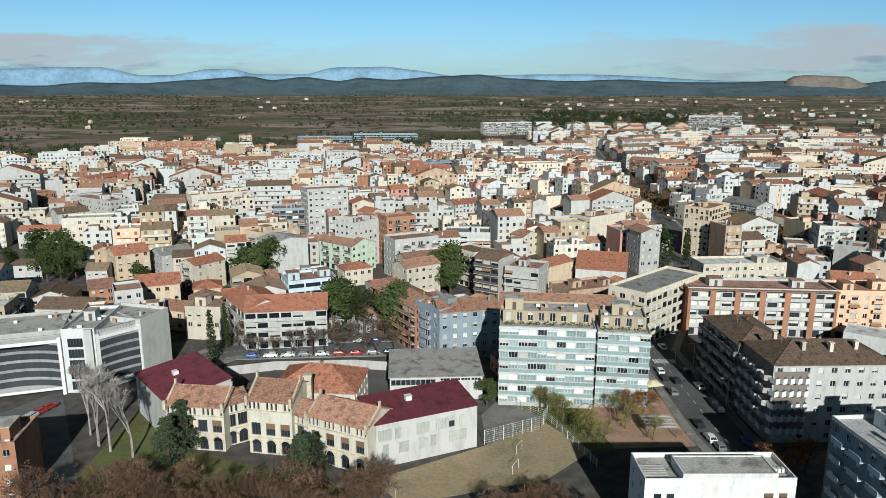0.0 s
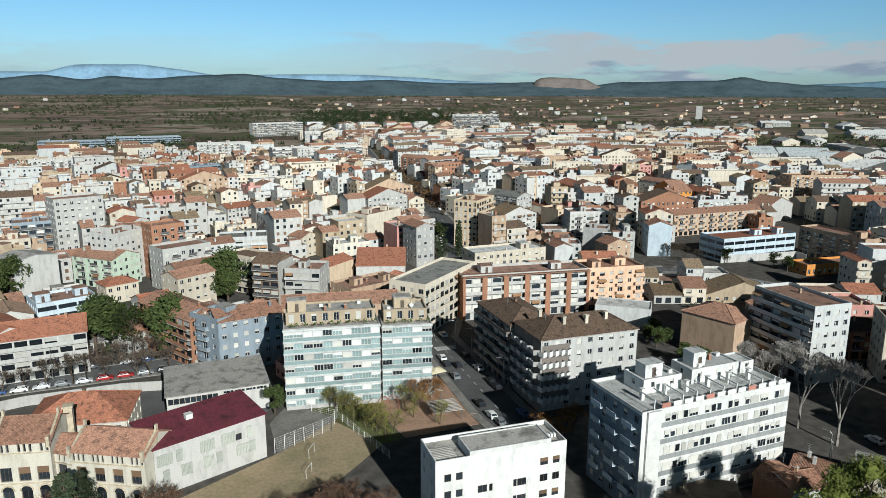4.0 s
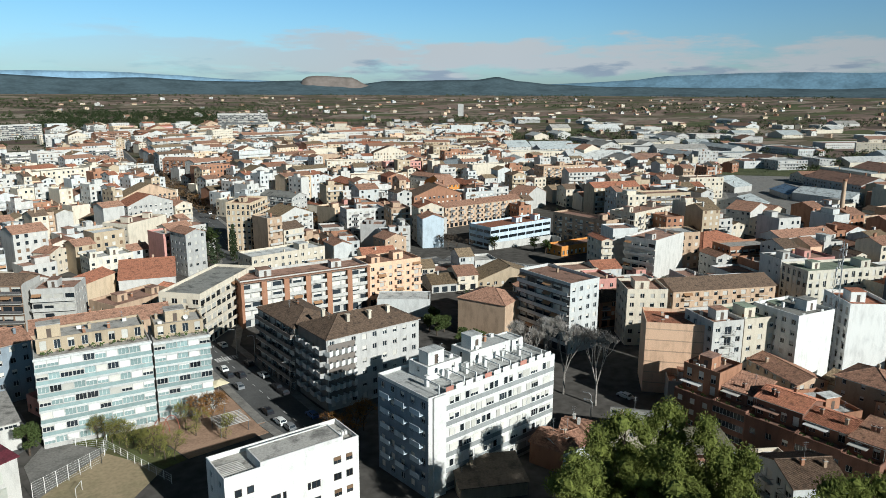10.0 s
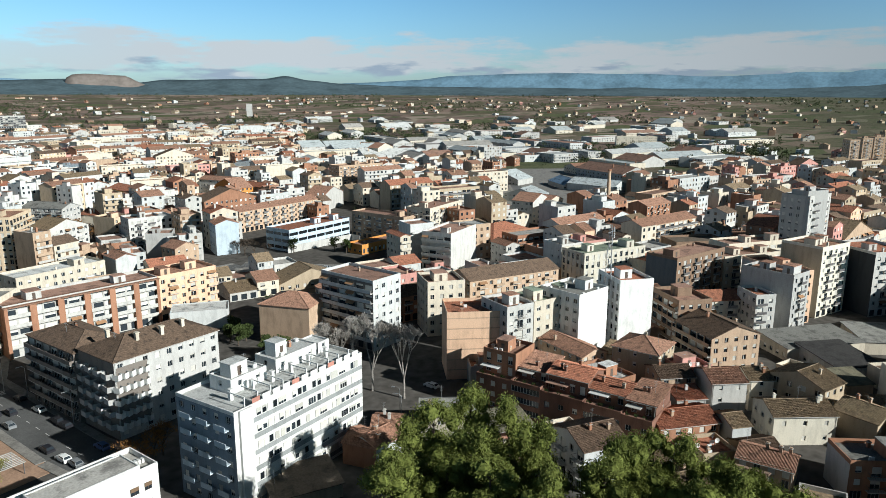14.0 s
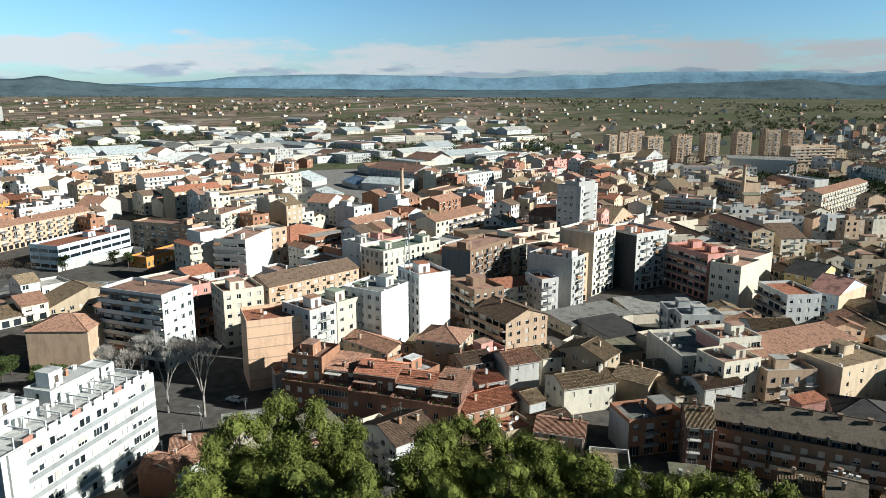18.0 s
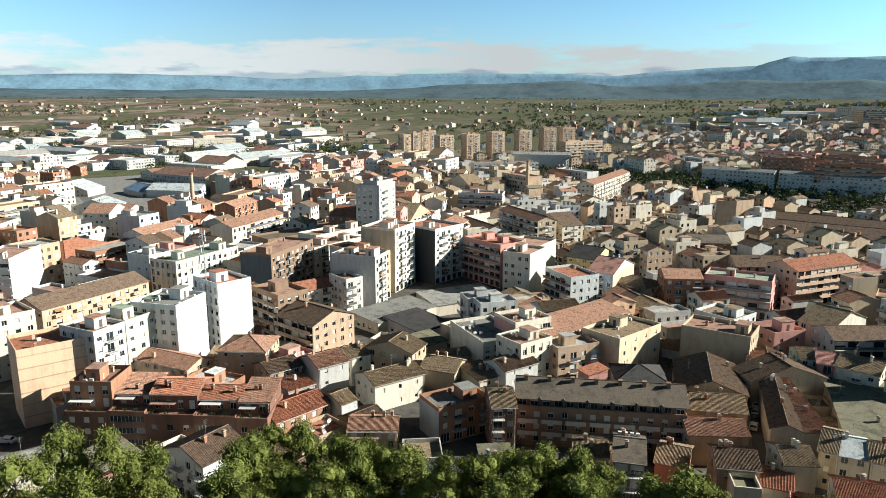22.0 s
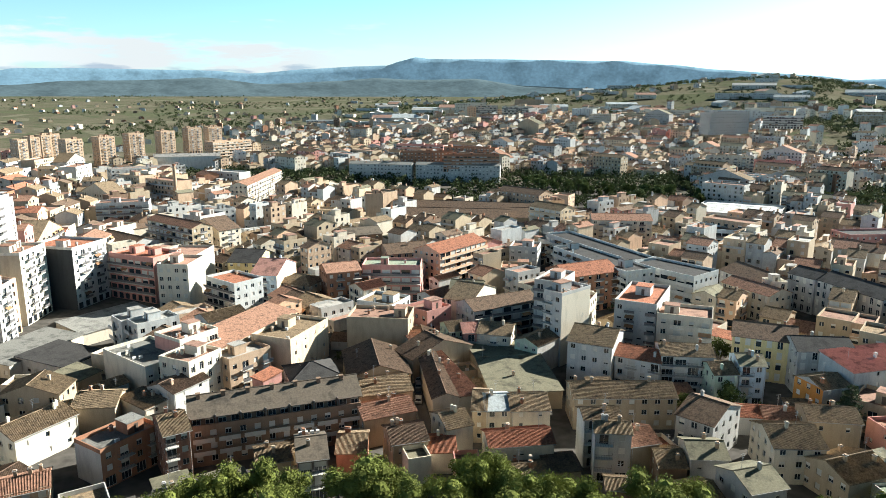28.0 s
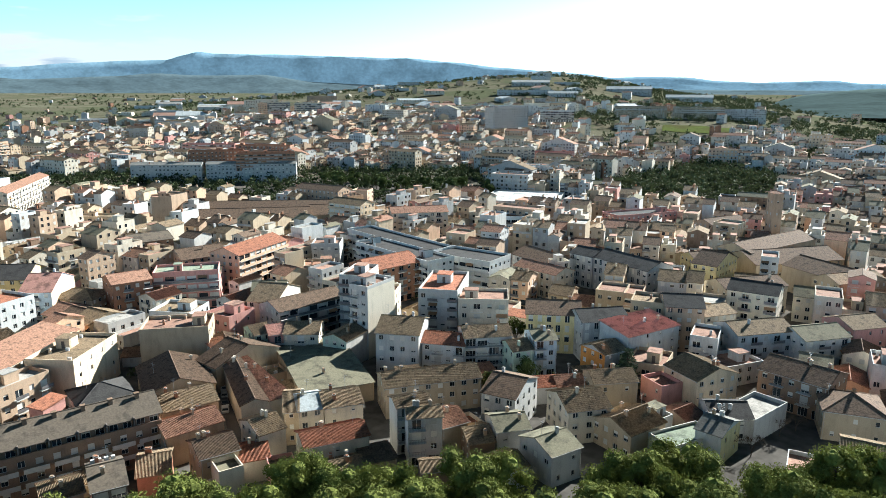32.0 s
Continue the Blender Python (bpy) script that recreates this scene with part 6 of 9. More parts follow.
house(76.3, 100.2, -13.0, 13.2, 8, 3, 'grey', 'fl', f='n',rc='gravel',rise=0.3)
house(74.3, 93.6, -24.9, 13.3, 9, 3, 'stone', 'sh', f='n',rc='umber')
house(504.8, 298.7, -1.2, 23.7, 34, 5, 'white', 'ga', f='n',rc='tin',name='works_shed')
house(431.2, 238.9, 7.2, 21.0, 26, 5, 'palegrey', 'ga', f='n',rc='tin',name='works_shed')
house(526.8, 282.5, -129.6, 32.3, 22, 4, 'white', 'ga', f='n',rc='blue',name='works_shed')
house(347.4, 211.6, 7.8, 19.7, 24, 5, 'palegrey', 'fl', f='n',rc='gravel',name='works_shed')
house(360.7, 207.5, -11.6, 16.0, 20, 6, 'white', 'ga', f='n',rc='terrace',name='works_shed')
house(610.7, 297.7, -27.9, 18.3, 20, 6, 'cream', 'ga', f='w')
house(418.6, -133.3, -149.3, 13.1, 14, 16, 'tan', 'fl', f='s',r='n',rc='brown',clutter=False)
house(407.1, -144.5, -124.6, 93.4, 16, 9, 'stone', 'ga', f='s',rc='brown',name='factory')
house(355.3, -228.4, -143.5, 9.9, 11, 17, 'tan', 'fl', f='n',rc='tile',clutter=False)
house(434.1, -65.9, -125.7, 50.0, 11, 8, 'ochre', 'fl', f='b',rc='oldtile')
house(351.6, -90.3, -65.0, 33.2, 10, 8, 'cream', 'ga', f='w',rc='oldtile')
house(271.8, -95.3, -91.0, 18.8, 16, 11, 'peach', 'ga', f='w',rc='brown')
house(258.0, -65.5, -117.5, 14.2, 12, 10, 'brown', 'ga', f='b',rc='brown')
house(259.8, -81.1, -121.5, 22.4, 12, 9, 'pink', 'ga', f='b',rc='moss')
house(210.9, -62.6, -139.5, 13.1, 12, 11, 'palegrey', 'fl', f='w',rc='oldtile')
house(220.7, -99.9, -122.8, 11.4, 11, 9, 'cream', 'ga', f='b',r='n',rc='moss')
house(233.7, -127.5, -121.2, 11.7, 11, 10, 'stone', 'fl', f='b',rc='tile')
house(259.1, -145.5, -129.8, 11.9, 12, 12, 'grey', 'fl', f='w')
house(347.7, -332.5, -147.7, 49.2, 32, 5, 'white', 'fl', f='r',rc='white',name='sports_hall',clutter=False)
house(334.8, -394.1, -152.2, 32.4, 12, 11, 'blue', 'ga', f='B',rc='moss')
house(298.5, -352.7, -156.2, 50.7, 14, 5, 'white', 'fl', f='r',rc='white',clutter=False)
house(263.1, -260.1, -129.7, 21.0, 12, 10, 'paleblue', 'fl', f='B',rc='brown')
house(177.2, -325.0, -101.0, 26.1, 12, 11, 'tan', 'ga', f='b',rc='brown')
house(146.8, -258.3, -118.4, 20.0, 12, 9, 'yellow', 'ga', f='w',rc='brown')
house(127.4, -269.6, -116.4, 41.4, 20, 9, 'stone', 'ga', f='s',l='n',rc='brown',name='church',clutter=False)
house(151.8, -332.2, -129.5, 4.8, 6, 29, 'tan', 'hi', f='s',rc='tile',name='bell_tower',clutter=False,floors=5)
house(114.8, -223.3, -116.2, 24.3, 13, 10, 'cream', 'ga', f='b',rc='brown')
house(98.5, -237.4, -156.6, 11.8, 12, 9, 'cream', 'ga', f='w',rc='moss')
house(93.2, -260.4, -113.7, 21.8, 12, 10, 'stone', 'ga', f='w',rc='oldtile')
house(89.5, -182.3, -117.8, 18.0, 12, 10, 'palegrey', 'ga', f='b',rc='oldtile')
house(76.5, -195.0, -115.8, 15.1, 12, 9, 'white', 'ga', f='b',rc='moss')
house(70.7, -212.2, -115.7, 12.1, 12, 10, 'pink', 'ga', f='s',rc='oldtile')
house(688.3, -970.8, -145.5, 34.8, 13, 16, 'palegrey', 'fl', f='b',rc='gravel',rail=False, z=26.1)
house(653.8, -994.3, -147.5, 34.1, 13, 16, 'palegrey', 'fl', f='b',rc='gravel',rail=False, z=26.5)
house(619.2, -1016.2, -149.4, 33.4, 13, 16, 'palegrey', 'fl', f='b',rc='gravel',rail=False, z=26.1)
house(584.7, -1036.5, -151.4, 32.6, 13, 16, 'palegrey', 'fl', f='b',rc='gravel',rail=False, z=25.7)
house(550.3, -1055.1, -153.2, 31.7, 13, 16, 'palegrey', 'fl', f='b',rc='gravel',rail=False, z=25.4)
house(500.6, -531.3, -138.7, 51.2, 13, 14, 'pink', 'fl', f='w',rc='tile', z=0.1)
house(501.8, -488.1, -135.9, 41.3, 13, 14, 'cream', 'fl', f='b',rc='tile', z=5.8)
house(1170.2, -566.3, -116.9, 48.2, 14, 22, 'peach', 'fl', f='w',rc='tile', z=29.3)
house(1145.2, -615.2, -119.5, 57.1, 14, 18, 'peach', 'fl', f='w',rc='tile', z=29.2)
house(599.7, -223.4, -112.5, 46.1, 12, 14, 'brick', 'fl', f='w',rc='tile', z=10.2)
house(566.7, -251.4, -116.2, 48.7, 12, 14, 'brick', 'fl', f='B',rc='tile',rail=False, z=9.0)
house(98.6, -130.7, -122.4, 11.0, 9, 7, 'stone', 'ga', f='s',rc='oldtile')
house(-92.7, 118.0, 8.7, 13.5, 11, 12, 'brick', 'fl', f='w',r='n',rc='gravel')
house(121.2, 199.7, -37.2, 18.1, 10, 6.0, 'palegrey', 'fl', rc='white', f='n', clutter=False, rise=0.3)
house(112.0, -81.1, -109.8, 7.7, 6, 11.0, 'grey', 'ga', rc='oldtile', f='b', l='n', side='palegrey')
# corner by corner: the tall flats, the old town and the western streets
house(249.8, 42.8, -38.2, 9.6, 24, 17.5, 'peach', 'fl', rc='redtile', f='b', l='n', side='grey')
house(263.4, 35.9, -20.9, 17.0, 15, 24.3, 'ivory', 'fl', rc='tile', f='b', l='n', side='stone')
# charcoal sides: the shadowed left face painted black
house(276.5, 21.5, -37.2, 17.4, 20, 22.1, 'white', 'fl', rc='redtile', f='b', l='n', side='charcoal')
house(290.3, 10.5, -138.2, 22.7, 14, 16.7, 'pink', 'fl', rc='redtile', f='B', r='n')
house(277.0, -1.9, -117.5, 14.8, 29, 15.0, 'ivory', 'fl', rc='terrace', f='a', r='n')
house(293.6, 95.2, -42.3, 24.4, 14, 13.3, 'brown', 'fl', rc='umber', f='B', l='n', rail=False)
house(289.9, 73.0, -34.3, 34.7, 12, 16.0, 'cream', 'fl', rc='terrace', f='B', rail=False)
house(222.3, 63.9, -45.1, 20.0, 11, 11.0, 'cream', 'ga', rc='redtile', f='b')
house(226.8, 47.5, -45.7, 6.6, 11, 14.0, 'white', 'fl', rc='redtile', f='b')
house(198.8, 62.9, -126.0, 16.3, 16, 11.0, 'tan', 'ga', rc='brown', f='B', r='w', rail=False)
house(212.8, 75.2, -131.1, 15.4, 11, 15.0, 'brown', 'fl', rc='terrace', f='B', rail=False)
house(182.0, 1.1, -61.6, 13.6, 21, 9.0, 'ivory', 'fl', rc='grey', f='a', l='n')
house(189.1, -7.7, -58.0, 12.3, 11, 12.5, 'ivory', 'fl', rc='terrace', f='B', rail=False, side='pink', l='n')
house(189.4, -17.8, -46.9, 35.8, 11, 9.5, 'ochre', 'sh', rc='tile', f='a')
house(190.8, -26.3, -134.9, 12.5, 20, 11.0, 'ochre', 'fl', rc='oldtile', f='n', r='s')
house(169.4, -32.6, -91.1, 12.8, 12, 5.0, 'grey', 'hi', rc='dark', f='n')
house(192.1, -53.8, -120.2, 18.1, 12, 12.0, 'stone', 'fl', rc='terrace', f='n', r='w')
house(163.9, -45.7, -102.4, 16.2, 20, 6.0, 'stone', 'gd', rc='brown', f='n')
house(192.9, -79.6, -70.5, 10.4, 10, 10.0, 'pink', 'fl', rc='terrace', f='s')
house(204.3, -90.6, -141.5, 9.7, 20, 11.0, 'ivory', 'ga', rc='oldtile', f='w', r='n')
house(187.5, -93.2, -86.4, 24.3, 12, 11.0, 'grey', 'ga', rc='brown', f='B')
house(181.6, -110.8, -143.4, 7.8, 15, 20.0, 'grey', 'fl', rc='terrace', f='b', r='n', side='ivory')
house(200.8, -136.6, -88.8, 22.0, 15, 14.0, 'brick', 'ga', rc='redtile', f='b')
house(182.6, -128.2, -59.2, 12.3, 8, 11.0, 'ivory', 'fl', rc='white', f='s')
house(151.3, -103.1, -140.1, 11.9, 15, 12.0, 'palegrey', 'ga', rc='oldtile', f='w', r='n', side='white')
house(393.6, -32.8, -73.4, 19.1, 12, 14.0, 'grey', 'fl', rc='gravel', f='w')
house(355.5, -45.3, -73.2, 36.0, 18, 6.0, 'white', 'fl', rc='white', f='r')
house(173.0, 35.6, -50.5, 5.9, 9, 8.0, 'cream', 'ga', rc='oldtile', f='s')
house(170.1, 17.2, -108.4, 9.5, 10, 7.0, 'stone', 'ga', rc='oldtile', f='n')
house(168.3, 49.5, -30.2, 8.2, 8, 8.0, 'pink', 'fl', rc='terrace', f='s')
house(188.9, 76.5, -39.1, 10.8, 14, 22.0, 'bright', 'fl', rc='redtile', f='n', r='n', l='a')
house(174.2, 82.2, -10.7, 13.8, 14, 20.0, 'bright', 'fl', rc='grey', f='n')
house(166.7, 92.2, -20.6, 16.9, 13, 18.0, 'cream', 'fl', rc='green', f='w')
house(152.2, 92.2, -21.9, 8.8, 12, 20.0, 'white', 'fl', rc='tile', f='b')
gable = house(143.8, 105.7, -47.4, 16.0, 13, 18.1, 'peach', 'fl', rc='redtile', f='n', r='n', l='n')
for i in range(6):
    mb = MB()
    mb.box(0.05, -0.05, 2.6 + i * 2.9, 15.9, -0.004, 2.88 + i * 2.9)
    part("string_course", mb, wall_mat("tan"), gable, "pale brick course")
# umber sides darken the unlit left face by colour
house(147.5, 135.4, -1.0, 12.3, 22, 21.0, 'palegrey', 'fl', rc='terrace', f='w', l='B', side='umber', rail=False)
house(167.7, 130.8, -36.7, 12.3, 13, 17.0, 'cream', 'fl', rc='terrace', f='w')
house(234.7, 109.5, -23.3, 30.9, 13, 17.0, 'ivory', 'fl', rc='green', f='a', l='a')
house(253.0, 92.6, -17.5, 17.2, 12, 13.0, 'cream', 'fl', rc='redtile', f='B', rail=False)
house(168.6, 91.9, -111.4, 18.2, 9, 8.0, 'tan', 'ga', rc='tile', f='w')
house(163.0, 41.7, -47.4, 8.6, 10, 9.0, 'white', 'ga', rc='tile', f='s', l='n')
house(157.7, 26.8, -51.0, 14.2, 10, 7.0, 'ivory', 'ga', rc='oldtile', f='s')
house(139.0, 45.3, -40.3, 14.3, 10, 6.0, 'brick', 'ga', rc='redtile', f='w')
house(161.0, 53.4, -45.4, 8.8, 9, 8.0, 'tan', 'ga', rc='brown', f='w')
house(253.2, -110.4, -62.3, 32.1, 14, 14.0, 'peach', 'ga', rc='redtile', f='B', rail=False)
house(247.5, -76.0, -115.6, 21.9, 12, 13.0, 'pink', 'fl', rc='green', f='B')
house(243.9, -61.7, -90.6, 12.8, 12, 13.0, 'brick', 'ga', rc='tile', f='b')
house(311.3, -85.7, -89.9, 20.5, 14, 12.0, 'brown', 'ga', rc='umber', f='s')
house(284.7, -32.0, -120.8, 12.3, 19, 11.0, 'yellow', 'ga', rc='dark', f='w', r='n', side='ivory')
house(257.0, -36.6, -121.8, 9.9, 21, 12.0, 'paleblue', 'ga', rc='palered', f='b', r='n', side='ochre')
house(258.3, -45.5, -136.6, 15.1, 12, 8.0, 'stone', 'hi', rc='oldtile', f='s')
house(257.7, -21.1, -152.4, 16.9, 12, 12.0, 'palegrey', 'fl', rc='redtile', f='B')
house(272.9, -172.7, 179.8, 59.7, 13, 13.0, 'palegrey', 'fl', rc='dark', f='B', rail=False, clutter=False)
house(210.9, -170.6, -164.9, 27.6, 16, 13.0, 'palegrey', 'fl', rc='dark', f='B', rail=False, clutter=False)
house(161.8, -126.2, -140.6, 12.0, 23, 17.0, 'white', 'fl', rc='redtile', f='b', r='n')
house(151.3, -133.0, -134.9, 14.9, 12, 15.0, 'cream', 'fl', rc='terrace', f='b', rail=False)
house(136.6, -146.9, -137.4, 16.0, 14, 12.0, 'yellow', 'ga', rc='brown', f='a')
house(120.7, -153.2, -120.4, 14.2, 12, 12.0, 'white', 'ga', rc='dark', f='a')
house(121.4, -176.9, -152.2, 10.0, 11, 13.0, 'stone', 'fl', rc='oldtile', f='b')
house(110.6, -179.0, -139.9, 11.1, 13, 14.0, 'tan', 'ga', rc='dark', f='w')
house(102.6, -187.8, -110.5, 11.2, 10, 11.0, 'cream', 'ga', rc='oldtile', f='w')
house(106.5, -155.1, -98.7, 20.2, 11, 11.0, 'palegrey', 'sh', rc='palered', f='s', l='n')
house(107.2, -145.9, -97.3, 8.2, 9, 8.0, 'grey', 'ga', rc='oldtile', f='s', side='orange')
house(167.2, -217.5, 172.9, 26.9, 14, 13.0, 'white', 'ga', rc='dark', f='a')
house(177.7, -216.0, -177.4, 10.8, 12, 13.0, 'grey', 'ga', rc='dark', f='a')
house(203.4, -209.4, 170.8, 27.6, 16, 9.0, 'grey', 'ga', rc='brown', f='a')
house(173.6, -202.8, -110.0, 6.3, 6, 11.0, 'ivory', 'fl', rc='gravel', f='a')
house(220.9, -306.9, -108.5, 38.9, 14, 11.0, 'pink', 'fl', rc='dark', f='w')
house(139.5, -241.9, -172.8, 9.7, 21, 12.0, 'yellow', 'ga', rc='brown', f='w', r='w')
house(110.2, -214.3, -163.0, 15.2, 13, 13.0, 'cream', 'ga', rc='dark', f='b')
house(170.7, -313.5, -171.4, 11.3, 12, 14.0, 'stone', 'fl', rc='terrace', f='b')
house(127.2, -89.0, -113.6, 23.9, 10, 8.0, 'stone', 'ga', rc='oldtile', f='w')
house(106.4, -79.7, -120.3, 7.1, 6, 11.0, 'grey', 'ga', rc='oldtile', f='b', l='n', side='palegrey')
house(104.8, -87.6, -98.4, 6.5, 9, 7.0, 'stone', 'ga', rc='tile', f='s')
house(98.7, -89.7, -114.1, 5.5, 9, 5.0, 'brown', 'ga', rc='oldtile', f='n')
house(96.2, -95.2, -116.8, 7.3, 9, 7.0, 'grey', 'ga', rc='moss', f='s')
house(82.2, -96.2, -98.2, 7.7, 10, 7.0, 'white', 'ga', rc='moss', f='s')
house(91.3, -112.1, -115.8, 10.2, 12, 8.0, 'cream', 'ga', rc='oldtile', f='w')
house(78.4, -116.8, -95.1, 11.3, 11, 6.0, 'stone', 'ga', rc='oldtile', f='n')
house(71.1, -120.5, -105.3, 13.3, 7, 4.5, 'white', 'fl', rc='green', f='n', rise=0.6, clutter=False)
house(70.6, -128.4, -173.6, 5.6, 10, 7.0, 'palegrey', 'ga', rc='grey', f='n', r='s', side='yellow')
house(92.6, -151.1, 163.3, 11.4, 13, 8.5, 'ochre', 'ga', rc='oldtile', f='s')
house(75.5, -165.8, -178.5, 16.0, 13, 9.0, 'brown', 'ga', rc='brown', f='b')
house(65.2, -143.6, -91.7, 14.8, 8, 5.0, 'white', 'fl', rc='gravel', f='n', clutter=False)
house(71.7, -137.5, -133.1, 8.8, 10, 6.0, 'grey', 'ga', rc='dark', f='s')
house(143.7, -113.0, -143.1, 11.9, 10, 9.0, 'palegrey', 'ga', rc='redtile', f='b')
house(134.5, -120.7, -120.5, 13.0, 10, 11.0, 'palegrey', 'ga', rc='oldtile', f='B')
house(122.7, -127.3, -110.3, 5.9, 9, 9.0, 'green', 'ga', rc='oldtile', f='w')
house(121.1, -133.8, -118.5, 6.2, 9, 11.0, 'paleblue', 'ga', rc='moss', f='b')
house(-247.2, 501.9, 69.6, 67.2, 12, 15.0, 'brick', 'ga', rc='redtile', f='B')
house(-223.3, 564.9, -14.4, 16.4, 14, 15.0, 'palegrey', 'fl', rc='gravel', f='n')
house(-211.5, 573.3, 7.8, 32.3, 12, 15.0, 'brown', 'fl', rc='terrace', f='B', rail=False)
house(-240.2, 454.6, 19.3, 15.9, 14, 12.0, 'palegrey', 'fl', rc='gravel', f='s')
house(-249.5, 430.6, 53.9, 15.3, 14, 14.0, 'brick', 'fl', rc='terrace', f='b')
house(-258.6, 414.4, 36.9, 15.2, 14, 14.0, 'brown', 'fl', rc='redtile', f='B')
house(-204.4, 374.8, 43.5, 16.0, 13, 12.0, 'white', 'ga', rc='brown', f='s')
house(-208.1, 342.9, 8.7, 19.0, 10, 9.0, 'white', 'ga', rc='redtile', f='w')
house(-174.5, 379.8, 18.3, 11.9, 14, 13.0, 'white', 'fl', rc='gravel', f='B', rail=False)
house(-175.0, 427.6, -0.0, 19.6, 13, 12.0, 'white', 'ga', rc='brown', f='b')
house(-156.9, 445.5, 0.0, 16.4, 12, 14.0, 'palegrey', 'fl', rc='terrace', f='b')
house(-145.2, 463.4, 16.6, 19.4, 12, 13.0, 'white', 'fl', rc='white', f='b')
house(-151.1, 375.6, 8.3, 12.0, 12, 10.0, 'brown', 'ga', rc='brown', f='B')
house(-138.9, 377.3, 5.1, 19.7, 12, 10.0, 'white', 'ga', rc='brown', f='b')
house(-105.6, 236.8, 20.9, 14.4, 14, 10.0, 'ochre', 'ga', rc='redtile', f='w')
house(-132.4, 281.2, 37.9, 13.6, 14, 11.0, 'ochre', 'ga', rc='redtile', f='w')
house(-147.6, 295.1, 26.3, 7.5, 10, 10.0, 'tan', 'gd', rc='tile', f='s')
house(-94.0, 263.8, 53.9, 13.9, 10, 11.0, 'cream', 'ga', rc='redtile', f='s', l='b')
house(-88.4, 244.4, 17.8, 9.7, 10, 7.0, 'ochre', 'hi', rc='redtile', f='s')
house(-114.4, 379.8, 32.9, 9.7, 9, 8.0, 'white', 'hi', rc='brown', f='w')
house(-176.2, 280.2, 8.4, 12.9, 9, 7.0, 'white', 'hi', rc='brown', f='w')
house(-117.0, 289.7, 43.5, 14.1, 12, 9.0, 'grey', 'ga', rc='grey', f='s')
house(-61.5, 393.4, 47.4, 13.7, 10, 12.0, 'white', 'ga', rc='redtile', f='w')
house(-18.1, 322.4, 16.4, 18.7, 12, 10.0, 'ivory', 'fl', rc='tile', f='w')
house(-12.1, 265.8, 26.4, 19.3, 12, 12.0, 'cream', 'ga', rc='tile', f='w')
house(3.0, 320.4, -3.8, 20.9, 14, 12.0, 'palegrey', 'fl', rc='grey', f='B', rail=False)
house(10.5, 426.6, 29.8, 18.2, 12, 9.0, 'white', 'ga', rc='redtile', f='a')
house(26.8, 383.7, 28.9, 15.9, 13, 12.0, 'white', 'fl', rc='white', f='w')
house(42.7, 407.6, 6.0, 20.3, 13, 12.0, 'white', 'fl', rc='gravel', f='b')
house(-12.7, 635.3, 28.6, 32.8, 12, 13.0, 'slateblue', 'fl', rc='tile', f='r', r='n')
house(4.1, 280.8, -51.4, 15.6, 11, 14.0, 'cream', 'fl', rc='brown', f='B', rail=False)
house(13.4, 257.2, -33.8, 10.1, 12, 16.0, 'brown', 'ga', rc='brown', f='B', r='n', side='white')
house(24.2, 252.0, -24.6, 13.0, 13, 13.0, 'white', 'fl', rc='terrace', f='B', rail=False)
house(34.7, 331.4, -50.2, 8.6, 10, 10.0, 'cream', 'ga', rc='tile', f='n')
house(42.6, 334.2, -5.9, 8.6, 10, 12.0, 'ivory', 'gd', rc='tile', f='n')
house(43.3, 269.5, 43.0, 16.1, 10, 9.0, 'ochre', 'ga', rc='redtile', f='n')
house(116.6, 329.4, -43.6, 12.2, 23, 22.9, 'ochre', 'fl', rc='tile', f='a', r='B', rail=False)
house(100.1, 327.2, 15.3, 11.3, 10, 8.0, 'white', 'hi', rc='brown', f='s')
house(172.0, 423.6, -65.9, 26.9, 14, 12.0, 'grey', 'ga', rc='grey', f='b')
house(182.2, 364.2, -77.5, 15.3, 12, 11.0, 'ochre', 'fl', rc='tile', f='n')
house(227.7, 375.4, 22.5, 20.2, 12, 10.0, 'grey', 'fl', rc='gravel', f='s')
house(51.1, 305.4, 7.7, 17.4, 11, 9.0, 'ivory', 'fl', rc='white', f='a')
house(-42.2, 361.8, -46.7, 10.5, 10, 16.0, 'white', 'ga', rc='redtile', f='w', side='white')

# ---------------------------------------------------------------- the rest of the town, lot by lot
def clear_of(x, y, rad):
    for cx, cy, hw, hd, yaw in FOOT:
        if abs(x - cx) > 90 or abs(y - cy) > 90:
            continue
        a = -radians(yaw)
        dx, dy = x - cx, y - cy
        u, v = dx * math.cos(a) - dy * math.sin(a), dx * math.sin(a) + dy * math.cos(a)
        if abs(u) < hw + rad and abs(v) < hd + rad:
            return False
    for pts, half in STREETS:
        for (x0, y0), (x1, y1) in zip(pts, pts[1:]):
            L2 = (x1 - x0) ** 2 + (y1 - y0) ** 2
            t = min(1, max(0, ((x - x0) * (x1 - x0) + (y - y0) * (y1 - y0)) / L2))
            if math.hypot(x - x0 - t * (x1 - x0), y - y0 - t * (y1 - y0)) < half + rad:
                return False
    for poly in FREE:
        inside = False
        for (x0, y0), (x1, y1) in zip(poly, poly[1:] + poly[:1]):
            if (y0 > y) != (y1 > y) and x < (x1 - x0) * (y - y0) / (y1 - y0) + x0:
                inside = not inside
        if inside:
            return False
    return True


def bearing(x, y):
    az = math.degrees(math.atan2(x, y))
    return az + 360 if az < -90 else az


rng = random.Random(5)
MID, FARTOWN = [], {}
